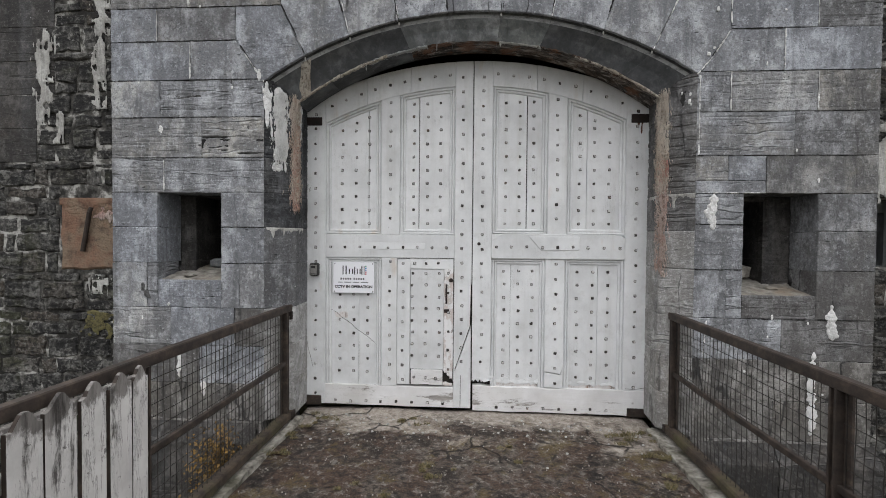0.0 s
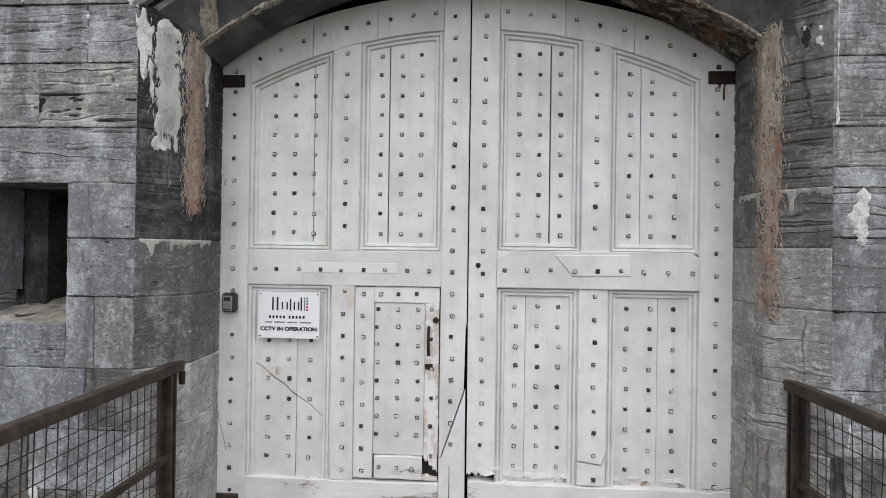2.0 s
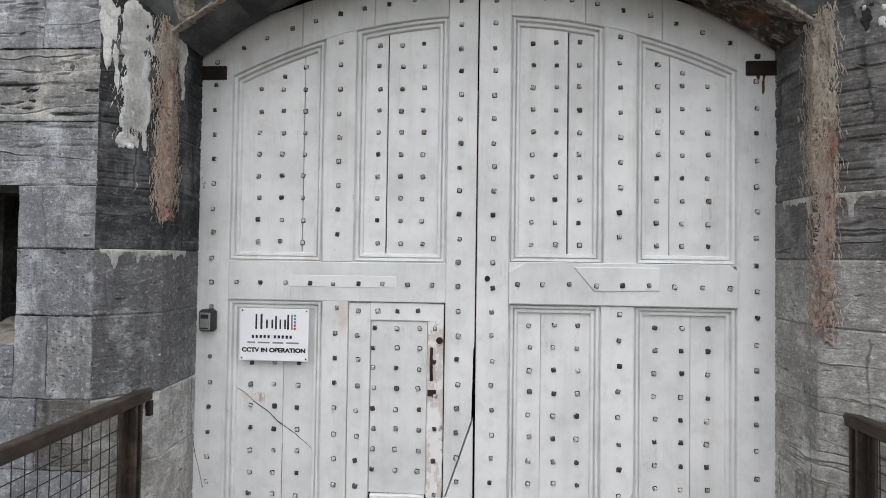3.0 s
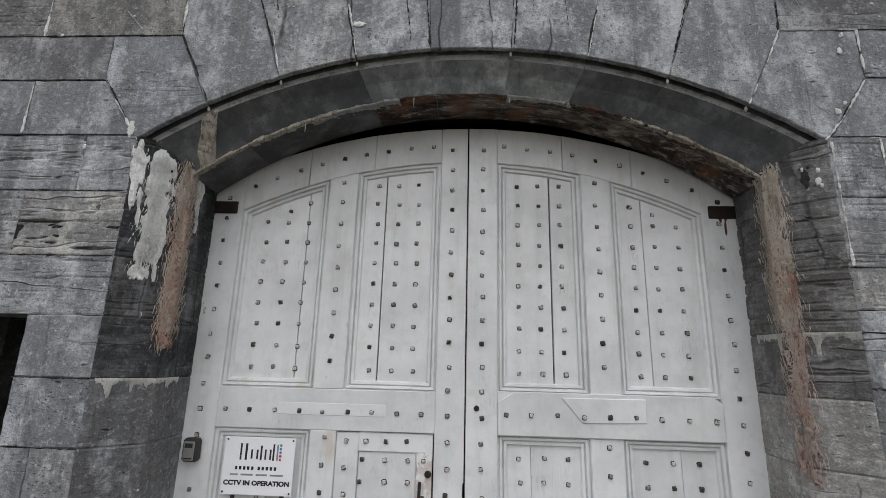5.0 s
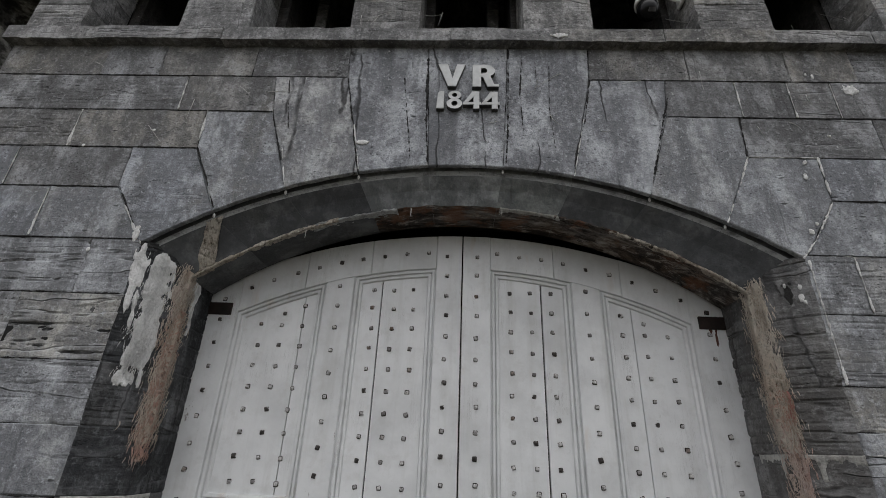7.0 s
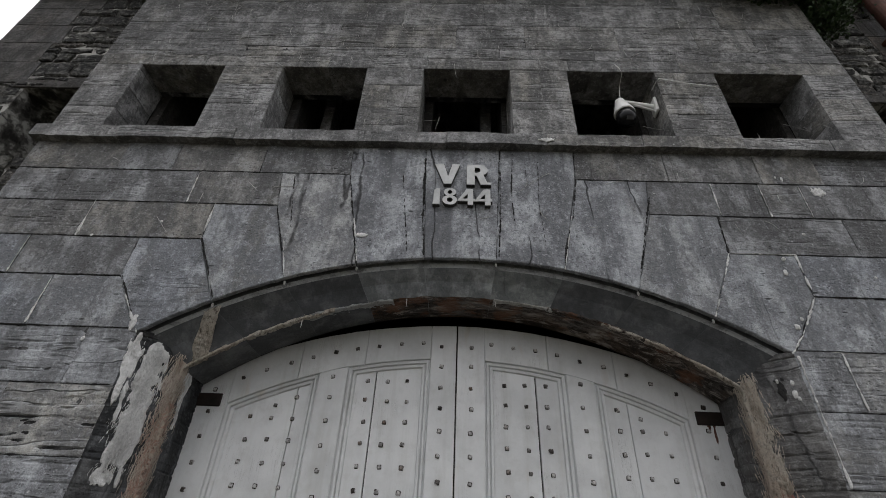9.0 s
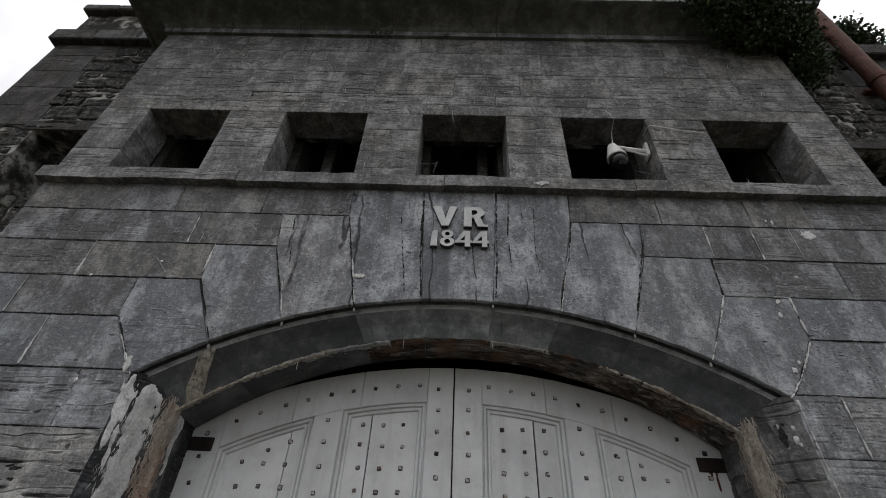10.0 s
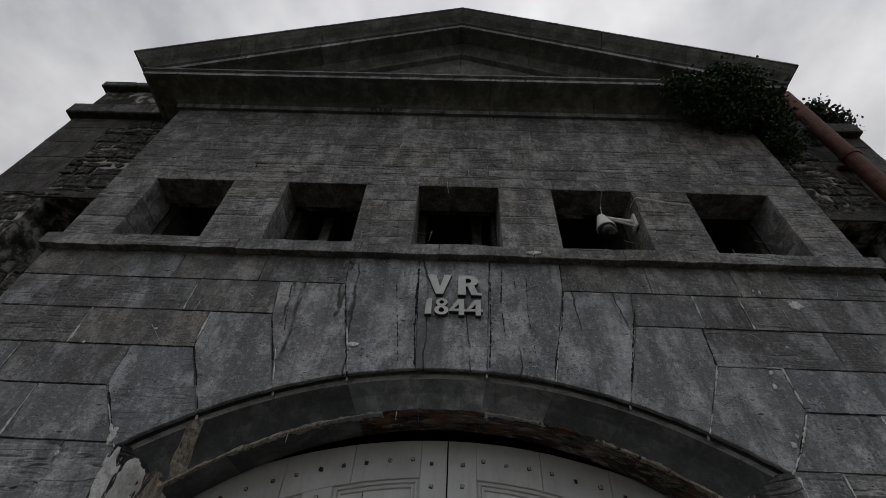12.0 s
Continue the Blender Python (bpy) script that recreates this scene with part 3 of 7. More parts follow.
KEYBOX_GREY = simple_material("grey_cast_metal", (0.26, 0.25, 0.24), (0.38, 0.37, 0.35), 18, 0.45, 0.5, bump=0.2, dist=0.001)
LETTER_WHITE = simple_material("weathered_white_letter", (0.42, 0.43, 0.43), (0.62, 0.63, 0.63), 9, 0.7, bump=0.4, dist=0.003)
LETTER_SIDE = simple_material("dark_letter_edge", (0.030, 0.032, 0.033), (0.075, 0.076, 0.075), 9, 0.8, bump=0.3, dist=0.003)
CAM_WHITE = simple_material("white_camera_plastic", (0.66, 0.66, 0.64), (0.74, 0.74, 0.72), 6, 0.4, bump=0.05, dist=0.001)
DOME_BLACK = simple_material("smoked_dome", (0.006, 0.006, 0.007), (0.009, 0.009, 0.010), 4, 0.22, bump=0.0, spec=0.2)
PICKET_PAINT = bare_picket_material()
LEAF = leaf_material("ivy_leaf", (0.010, 0.022, 0.007), (0.042, 0.078, 0.022))
GRASS_DRY = leaf_material("dry_grass_blade", (0.060, 0.056, 0.022), (0.24, 0.195, 0.095))
LEAF_DRY = leaf_material("yellow_brown_weed", (0.055, 0.040, 0.014), (0.27, 0.155, 0.036))
BARK = simple_material("ivy_stem", (0.05, 0.04, 0.03), (0.10, 0.08, 0.06), 20, 0.9)
SHADE_WOOD = simple_material("dark_gap_shade_wood", (0.012, 0.010, 0.009), (0.030, 0.026, 0.022), 9, 0.9, stretch=(6, 6, 1))
BIRD_WHITE = crust_material("chalky_white_run", (0.58, 0.58, 0.55), (0.28, 0.28, 0.265), (0.30, 0.29, 0.27), (3, 3, 0.5), 0.7)


# ---------------------------------------------------------------- mesh helpers
rng = random.Random(7)


def part(name, bm, material, parent=None, label="", smooth=False):
    me = bpy.data.meshes.new(name)
    bmesh.ops.recalc_face_normals(bm, faces=bm.faces)
    bm.to_mesh(me)
    bm.free()
    for mt in material if isinstance(material, (list, tuple)) else (material,):
        me.materials.append(mt)
    if smooth:
        me.polygons.foreach_set("use_smooth", [True] * len(me.polygons))
    ob = new(name, me)
    if parent:
        ob.parent = parent
    if label:
        ob["label"] = label
    return ob


def thing(name, label, category, group="", kind="", at=(0, 0, 0)):
    ob = new(name)
    ob.location = at
    ob.empty_display_size = 0.1
    return tagged(ob, label, category, group, kind)


def box(bm, x0, x1, y0, y1, z0, z1, bevel=0.0):
    made = bmesh.ops.create_cube(bm, size=1.0)
    for v in made["verts"]:
        v.co = Vector((x0 + (v.co.x + 0.5) * (x1 - x0), y0 + (v.co.y + 0.5) * (y1 - y0), z0 + (v.co.z + 0.5) * (z1 - z0)))
    if bevel:
        edges = {e for v in made["verts"] for e in v.link_edges}
        bmesh.ops.bevel(bm, geom=list(edges), offset=bevel, segments=1, affect="EDGES")
    return bm


def boxed(*a, **k):
    return box(bmesh.new(), *a, **k)


def inset_ring(ring, d):
    """The ring of (x, z) moved inwards by d; the ring runs anticlockwise."""
    out, n = [], len(ring)
    for i in range(n):
        (ax, az), (bx, bz), (cx, cz) = ring[i - 1], ring[i], ring[(i + 1) % n]
        e1, e2 = Vector((bx - ax, bz - az)), Vector((cx - bx, cz - bz))
        if e1.length < 1e-6 or e2.length < 1e-6:
            out.append((bx, bz))
            continue
        n1, n2 = Vector((-e1.y, e1.x)).normalized(), Vector((-e2.y, e2.x)).normalized()
        m = n1 + n2
        m = m / max(m.length_squared, 0.5) * 2
        out.append((bx + m.x * d, bz + m.y * d))
    return out


def worn_ring(ring, step=0.25, jitter=0.003):
    out, n = [], len(ring)
    for i in range(n):
        (ax, az), (bx, bz) = ring[i], ring[(i + 1) % n]
        k = max(1, min(24, round(math.hypot(bx - ax, bz - az) / step)))
        for j in range(k):
            f = (j + (rng.uniform(-0.2, 0.2) if j else 0)) / k
            out.append((ax + (bx - ax) * f + rng.uniform(-jitter, jitter), az + (bz - az) * f + rng.uniform(-jitter, jitter)))
    return out


def slab(bm, ring, y_front, y_back, bevel=0.006):
    """A plate with the outline ring in x and z, its front edges bevelled."""
    area = sum(ring[i - 1][0] * ring[i][1] - ring[i][0] * ring[i - 1][1] for i in range(len(ring)))
    if area < 0:
        ring = ring[::-1]
    front = [bm.verts.new((x, y_front, z)) for x, z in inset_ring(ring, bevel)]
    mid = [bm.verts.new((x, y_front + bevel, z)) for x, z in ring]
    back = [bm.verts.new((x, y_back, z)) for x, z in ring]
    n = len(ring)
    bm.faces.new(front)
    bm.faces.new(back[::-1])
    for i in range(n):
        j = (i + 1) % n
        bm.faces.new((front[i], mid[i], mid[j], front[j]))
        bm.faces.new((mid[i], back[i], back[j], mid[j]))
    return bm


def block(parent, ring, material, y=0.0, depth=0.10, gap=0.0020, bevel=0.0036, proud=0.0020, name="stone_block", step=0.042, jitter=0.0030):
    area = sum(ring[i - 1][0] * ring[i][1] - ring[i][0] * ring[i - 1][1] for i in range(len(ring)))
    if area < 0:
        ring = ring[::-1]
    ring = inset_ring(ring, gap)
    return part(name, slab(bmesh.new(), worn_ring(ring, step, jitter), y + rng.uniform(-proud, proud), y + depth, bevel * rng.uniform(0.6, 1.6)), material, parent)


def bedding(u0, u1, z0, z1, level):
    """Depth of a split stone face: level beds that stand forward and back, chipped ledges and lens-shaped hollows."""
    cuts, z = [], z0
    while z < z1:
        z += rng.uniform(0.022, 0.075)
        cuts.append((z, rng.uniform(-0.002, 0.003) * level, rng.uniform(0, 50)))
    lenses = [(rng.uniform(u0, u1), rng.uniform(z0, z1), rng.uniform(0.025, 0.10), rng.uniform(0.004, 0.010), rng.uniform(0.005, 0.013) * level, rng.uniform(-0.08, 0.08))
              for _ in range(int(level * (u1 - u0) * (z1 - z0) * 34) + 1)]

    def height(u, z):
        n1 = noise.noise(Vector((u * 3.5, z * 5.0, 1.3)))
        zz = z + 0.012 * n1 + 0.004 * noise.noise(Vector((u * 17, z * 9, 7.7)))
        h = 0.0
        for top, off, seed in cuts:
            if zz < top:
                h = off
                h += 0.0034 * level * min(1.0, max(0.0, noise.noise(Vector((u * 4.5, seed, 0.5))) * 4.0))
                if top - zz < 0.009:
                    h += 0.0070 * level * min(1.0, max(0.0, 0.3 + 3.0 * noise.noise(Vector((u * 6.0, seed, 9.5)))))
                break
        h += 0.0026 * noise.noise(Vector((u * 24, z * 40, 3.1))) + 0.004 * level * noise.noise(Vector((u * 7, z * 11, 8.1)))
        for cu, cz, ru, rz, d, lean in lenses:
            q = ((u - cu) / ru) ** 2 + ((z - cz - lean * (u - cu)) / rz) ** 2
            if q < 1.0:
                h += d * (1.0 - q)
        return h
    return height


def split_block(parent, x0, x1, z0, z1, material, level, y=0.0, depth=0.3, name="stone_block"):
    """A block whose face is split along its bedding."""
    nx, nz = max(5, int((x1 - x0) / 0.024)), max(5, int((z1 - z0) / 0.0095))
    height = bedding(x0, x1, z0, z1, level)
    g, s0 = 0.0014, rng.uniform(0, 30)
    verts, faces = [], []
    for j in range(nz + 1):
        for i in range(nx + 1):
            x, z = x0 + g + (x1 - x0 - 2 * g) * i / nx, z0 + g + (z1 - z0 - 2 * g) * j / nz
            rim = i in (0, nx) or j in (0, nz)
            h = height(x, z)
            if rim:
                x += 0.0022 * noise.noise(Vector((z * 30, s0, 1))) if i in (0, nx) else 0.0
                z += 0.0022 * noise.noise(Vector((x * 30, s0, 2))) if j in (0, nz) else 0.0
                h = max(h, 0.0) + 0.0035
            verts.append((x, y + h, z))
    w = nx + 1
    for j in range(nz):
        for i in range(nx):
            faces.append((j * w + i, j * w + i + 1, (j + 1) * w + i + 1, (j + 1) * w + i))
    loop_v = [i for i in range(w)] + [j * w + nx for j in range(1, nz + 1)] + [nz * w + i for i in range(nx - 1, -1, -1)] + [j * w for j in range(nz - 1, 0, -1)]
    k = len(verts)
    verts += [(verts[q][0], y + depth, verts[q][2]) for q in loop_v]
    n = len(loop_v)
    for i in range(n):
        faces.append((loop_v[(i + 1) % n], loop_v[i], k + i, k + (i + 1) % n))
    faces.append(tuple(k + i for i in range(n))[::-1])
    me = bpy.data.meshes.new(name)
    me.from_pydata(verts, [], faces)
    me.materials.append(material)
    ob = new(name, me)
    ob.parent = parent
    return ob


def rect(x0, x1, z0, z1):
    return [(x0, z0), (x1, z0), (x1, z1), (x0, z1)]


def cell_wall(bm, xs, zs, holes, y0, y1):
    """A wall of thickness y0..y1 over the grid xs, zs, open where a cell's middle lies in one of the holes (x0, x1, z0, z1)."""
    nx, nz = len(xs) - 1, len(zs) - 1

    def solid(i, k):
        if not (0 <= i < nx and 0 <= k < nz):
            return False
        cx, cz = (xs[i] + xs[i + 1]) / 2, (zs[k] + zs[k + 1]) / 2
        return not any(a < cx < b and c < cz < d for a, b, c, d in holes)

    def quad(*p):
        bm.faces.new([bm.verts.new(c) for c in p])

    for i in range(nx):
        for k in range(nz):
            if not solid(i, k):
                continue
            a, b, c, d = xs[i], xs[i + 1], zs[k], zs[k + 1]
            quad((a, y0, c), (b, y0, c), (b, y0, d), (a, y0, d))
            quad((b, y1, c), (a, y1, c), (a, y1, d), (b, y1, d))
            if not solid(i - 1, k):
                quad((a, y1, c), (a, y0, c), (a, y0, d), (a, y1, d))
            if not solid(i + 1, k):
                quad((b, y0, c), (b, y1, c), (b, y1, d), (b, y0, d))
            if not solid(i, k - 1):
                quad((a, y0, c), (a, y1, c), (b, y1, c), (b, y0, c))
            if not solid(i, k + 1):
                quad((a, y0, d), (b, y0, d), (b, y1, d), (a, y1, d))
    return bm


def grid_breaks(lo, hi, holes, k):
    return sorted({lo, hi} | {v for h in holes for v in h[k:k + 2] if lo < v < hi})


def wall_plate(name, x0, x1, z0, z1, holes, y0, y1, material, parent=None):
    xs, zs = grid_breaks(x0, x1, holes, 0), grid_breaks(z0, z1, holes, 2)
    bm = cell_wall(bmesh.new(), xs, zs, holes, y0, y1)
    bmesh.ops.remove_doubles(bm, verts=bm.verts, dist=0.0005)
    return part(name, bm, material, parent)


def rod(bm, a, b, r, sides=6):
    a, b = Vector(a), Vector(b)
    q = (b - a).to_track_quat("Z", "Y").to_matrix().to_4x4()
    m = Matrix.Translation((a + b) / 2) @ q
    bmesh.ops.create_cone(bm, cap_ends=True, segments=sides, radius1=r, radius2=r, depth=(b - a).length, matrix=m)
    return bm


# ---------------------------------------------------------------- the plan in numbers
HALF = 3.27                     # half the gatehouse's width
JAMB, INNER, SPLAY, DOOR_Y = 1.845, 1.63, 0.19, 0.53
FLANK_Y = 0.30
STRING0, STRING1 = 4.612, 4.726
WALL_TOP = 7.0
LOOP_L, LOOP_R = (-2.84, -2.245, 1.31, 2.09), (2.235, 2.815, 1.255, 2.09)
UPPER_MIDS = (-2.485, -1.222, 0.02, 1.254, 2.503)
UPPER_LOOPS = [(c - 0.372, c + 0.372, 4.732, 5.608) for c in UPPER_MIDS]
GATE_HOLE = (-1.86, 1.86, -1.6, 3.66)


def arch_front(x):
    return 0.343 + math.sqrt(3.30 ** 2 - x * x)


def arch_inner(x):
    return 0.69 + math.sqrt(2.775 ** 2 - x * x)


# ---------------------------------------------------------------- gatehouse walls
holes = [(a - 0.012, b + 0.012, c - 0.012, d + 0.012) for a, b, c, d in [LOOP_L, LOOP_R] + UPPER_LOOPS] + [GATE_HOLE]
wall_front = tagged(wall_plate("wall_front", -HALF + 0.02, HALF - 0.02, -1.6, 7.25, holes, 0.008, 0.36, MORTAR),
                    "grey limestone ashlar gatehouse front with loopholes", "wall", kind="structure")
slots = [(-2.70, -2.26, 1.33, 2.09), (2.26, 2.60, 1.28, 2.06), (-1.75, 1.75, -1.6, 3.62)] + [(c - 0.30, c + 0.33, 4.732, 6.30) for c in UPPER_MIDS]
# the core takes the darkest stone, which paints the loopholes' deep shade
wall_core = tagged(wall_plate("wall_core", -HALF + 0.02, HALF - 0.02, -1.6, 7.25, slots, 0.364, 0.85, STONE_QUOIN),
                   "inner masonry behind the loopholes, coloured dark for their depth shade", "wall", kind="structure")
# unseen closed room added behind the front so that the openings stay dark
for nm, b in (("wall_west", (-HALF + 0.02, -HALF + 0.30, 0.854, 4.0, -1.6, 7.25)), ("wall_east", (HALF - 0.30, HALF - 0.02, 0.854, 4.0, -1.6, 7.25)),
              ("wall_back", (-HALF + 0.02, HALF - 0.02, 4.004, 4.3, -1.6, 9.0))):
    tagged(part(nm, boxed(*b), STONE_UPPER), "plain stone wall of the gatehouse", "wall", kind="structure")
tagged(part("floor", boxed(-HALF + 0.3, HALF - 0.3, 0.60, 4.0, -0.12, -0.02), SOIL), "dark stone floor of the gate passage", "floor", kind="structure")
tagged(part("ceiling", boxed(-HALF + 0.3, HALF - 0.3, 0.854, 4.0, 4.0, 4.25), SHADE_WOOD), "added unseen dark ceiling that shuts light out of the gate passage", "ceiling", kind="structure")

# ---- courses of ashlar below the string course
COURSES = [-1.60, -1.27, -0.94, -0.61, -0.28, 0.05, 0.38, 0.72, 1.06, 1.462, 1.785, 2.095, 2.405, 2.765, 3.095, 3.44, 3.735, 4.035, 4.335, 4.62]
JOINTS_L = {0.72: (-2.72, -2.12), 2.095: (-2.774,), 2.405: (-2.424,), 2.765: (-2.808, -2.14), 3.095: (-2.525,), 3.44: (-2.835,), 3.735: (-2.54,),
            4.035: (-2.855, -1.90), 4.335: (-2.54, -2.125, -1.47), 0.38: (-2.45,), 0.05: (-2.8, -2.2), -0.28: (-2.4,), -0.61: (-2.7,), -0.94: (-2.4,), -1.27: (-2.7,), -1.60: (-2.4,)}
JOINTS_R = {0.72: (2.55,), 2.405: (2.62,), 2.765: (2.112, 2.794), 3.095: (2.527,), 3.44: (2.781,), 3.735: (2.52,),
            4.035: (1.74, 2.07, 2.343), 4.335: (1.463, 2.112, 2.542), 0.38: (2.3, 2.85), 0.05: (2.5,), -0.28: (2.2, 2.8), -0.61: (2.5,), -0.94: (2.3,), -1.27: (2.6,), -1.60: (2.3,)}
EDGE = {3.095: (1.875, 2.105), 3.44: (2.105, 2.105), 3.735: (1.695, 1.705), 4.035: (1.262, 1.298), 4.335: (0.806, 0.82)}   # where the arch stones begin, at the foot and head of a course
# how far the face of a stone is split: side, foot of the course, number of the stone from the left
SPLIT = {(-1, 2.765, 1): 0.95, (-1, 2.765, 2): 0.35, (-1, 2.405, 0): 0.5, (-1, 2.405, 1): 1.1, (-1, 2.095, 0): 0.35, (-1, 2.095, 1): 0.5, (-1, 3.735, 0): 0.6, (-1, 4.035, 0): 0.6, (-1, 4.035, 1): 0.35,
         (1, 2.765, 0): 0.4, (1, 2.765, 1): 0.7, (1, 2.765, 2): 0.5, (1, 2.405, 0): 0.55, (1, 2.405, 1): 0.25, (1, 3.44, 0): 0.0, (1, 3.44, 1): 0.6, (1, 4.335, 3): 0.7, (1, 3.735, 1): 0.3, (-1, 0.72, 0): 0.4, (1, 0.72, 0): 0.5}


def course(z0, z1, side):
    foot, head = EDGE.get(z0, (JAMB, JAMB))
    low = z0 < 0.3 or (side > 0 and z0 < 0.7)
    if side < 0:
        xs = [(-HALF, -HALF)] + [(x, x) for x in JOINTS_L.get(z0, ())] + [(-foot, -head)]
    else:
        xs = [(foot, head)] + [(x, x) for x in JOINTS_R.get(z0, ())] + [(HALF, HALF)]
    for k, ((a0, a1), (b0, b1)) in enumerate(zip(xs, xs[1:])):
        mat = STONE_LOW if low else STONE_SIDE if z0 > 3.7 or (z0 > 3.4 and rng.random() < 0.5) else STONE_SMOOTH
        if side > 0 and a0 > 2.3 and not low and 2.0 < z0 < 3.0:
            mat = STONE_SIDE
        if 0.3 < z0 < 1.0 and not low and rng.random() < 0.35:
            mat = STONE_DIM
        level = SPLIT.get((side, z0, k), 0.0)
        if level and a0 == a1 and b0 == b1:
            split_block(wall_front, a0, b0, z0, z1, STONE if mat is STONE_SMOOTH else mat, level)
        else:
            block(wall_front, [(a0, z0), (b0, z0), (b1, z1), (a1, z1)], mat, depth=0.3)


for z0, z1 in zip(COURSES, COURSES[1:]):
    for side in (-1, 1):
        loop = LOOP_L if side < 0 else LOOP_R
        if z0 in (1.06, 1.462, 1.785):
            outer, inner = (-HALF, loop[0]) if side < 0 else (loop[1], HALF), (loop[1], -JAMB) if side < 0 else (JAMB, loop[0])
            if z0 == 1.06:
                block(wall_front, rect(*outer, z0, z1) if side > 0 else rect(-HALF, -2.94, z0, z1), STONE_SMOOTH if side < 0 else STONE_DIM, depth=0.3)
                if side < 0:
                    block(wall_front, rect(-2.94, loop[0], z0, z1), STONE, depth=0.3)
                split_block(wall_front, loop[0], loop[1], z0, loop[2], STONE_SMOOTH if side < 0 else STONE_DIM, 0.4, depth=0.34)
                cut = inner[0] + 0.17 if side < 0 else inner[1] - 0.13
                block(wall_front, rect(inner[0], cut, z0, z1), STONE, depth=0.3)
                block(wall_front, rect(cut, inner[1], z0, z1), STONE, depth=0.3)
            else:
                zi0, zi1 = (z0, z1) if side < 0 else (z0, 1.837) if z0 < 1.6 else (1.837, z1)
                block(wall_front, rect(*outer, z0, z1), STONE_SMOOTH if side < 0 else STONE_SIDE, depth=0.34)
                block(wall_front, rect(*inner, zi0, zi1), STONE_SMOOTH if side < 0 else STONE, depth=0.34)
        elif side > 0 and z0 == 2.095:
            block(wall_front, rect(JAMB, 2.405, z0, 2.20), STONE, depth=0.3)
            split_block(wall_front, JAMB, 2.106, 2.20, z1, STONE, 0.7)
            block(wall_front, rect(2.106, 2.405, 2.20, z1), STONE_SMOOTH, depth=0.3)
            block(wall_front, rect(2.405, HALF, z0, z1), STONE_SIDE, depth=0.3)
        else:
            course(z0, z1, side)

# ---- jamb stones, splayed and then running back to the gate
def jamb_place(side):
    """u runs from the face edge across the splay and round into the reveal; h stands out from the stone."""
    ln = math.hypot(JAMB - INNER, SPLAY)

    def place(u, z, h):
        if u < 0:
            return (side * (JAMB - u), -h - 0.004, z)
        if u < ln:
            f = u / ln
            return (side * (JAMB + (INNER - JAMB) * f - h * SPLAY / ln), SPLAY * f - h * (JAMB - INNER) / ln, z)
        g = u - ln
        return (side * (INNER - h + 0.05 * g), SPLAY + g - h * 0.3 * max(0.0, 1 - g * 12), z)
    return place


for z0, z1 in zip(COURSES[5:], COURSES[6:16]):
    for side in (-1, 1):
        top = min(z1, 3.06)
        level = {2.095: 0.9, 2.405: 0.9, 2.765: 0.35}.get(z0, 0.2) if side > 0 else {2.405: 0.8, 2.765: 0.6, 2.095: 0.4}.get(z0, 0.2)
        ln = math.hypot(JAMB - INNER, SPLAY)
        us = [ln * k / 14 for k in range(15)] + [ln + 0.40 * k / 14 for k in range(1, 15)]
        nz = max(6, int((top - z0) / 0.0095))
        height, place = bedding(0.0, us[-1], z0, top, level), jamb_place(side)
        verts, faces = [], []
        for j in range(nz + 1):
            z = z0 + (top - z0) * j / nz
            for k, u in enumerate(us):
                h = height(u, z) + (0.006 if j in (0, nz) else 0.0) + (0.002 + 0.004 * max(0.0, noise.noise(Vector((z * 11, side, 2)))) if k in (0, 14) else 0.0)
                verts.append(place(u, z, -h))
        w = len(us)
        for j in range(nz):
            for k in range(w - 1):
                faces.append((j * w + k, j * w + k + 1, (j + 1) * w + k + 1, (j + 1) * w + k))
        # the body behind the face
        base = len(verts)
        for z in (z0, top):
            verts += [(side * x, y, z) for x, y in ((JAMB + 0.022, 0.016), (INNER + 0.024, SPLAY + 0.012), (INNER + 0.045, 0.60), (JAMB + 0.022, 0.60))]
        faces += [(base, base + 1, base + 5, base + 4), (base + 1, base + 2, base + 6, base + 5), (base + 2, base + 3, base + 7, base + 6), (base + 3, base, base + 4, base + 7),
                  (base, base + 3, base + 2, base + 1), (base + 4, base + 5, base + 6, base + 7)]
        me = bpy.data.meshes.new("jamb_stone")
        me.from_pydata(verts, [], faces)
        # upper courses: near-black stone on the left jamb, mid-grey on the right
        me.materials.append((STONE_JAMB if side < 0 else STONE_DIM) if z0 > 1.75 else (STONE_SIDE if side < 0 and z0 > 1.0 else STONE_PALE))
        bm = bmesh.new()
        bm.from_mesh(me)
        bmesh.ops.recalc_face_normals(bm, faces=bm.faces)
        bm.to_mesh(me)
        bm.free()
        new("jamb_stone", me).parent = wall_front

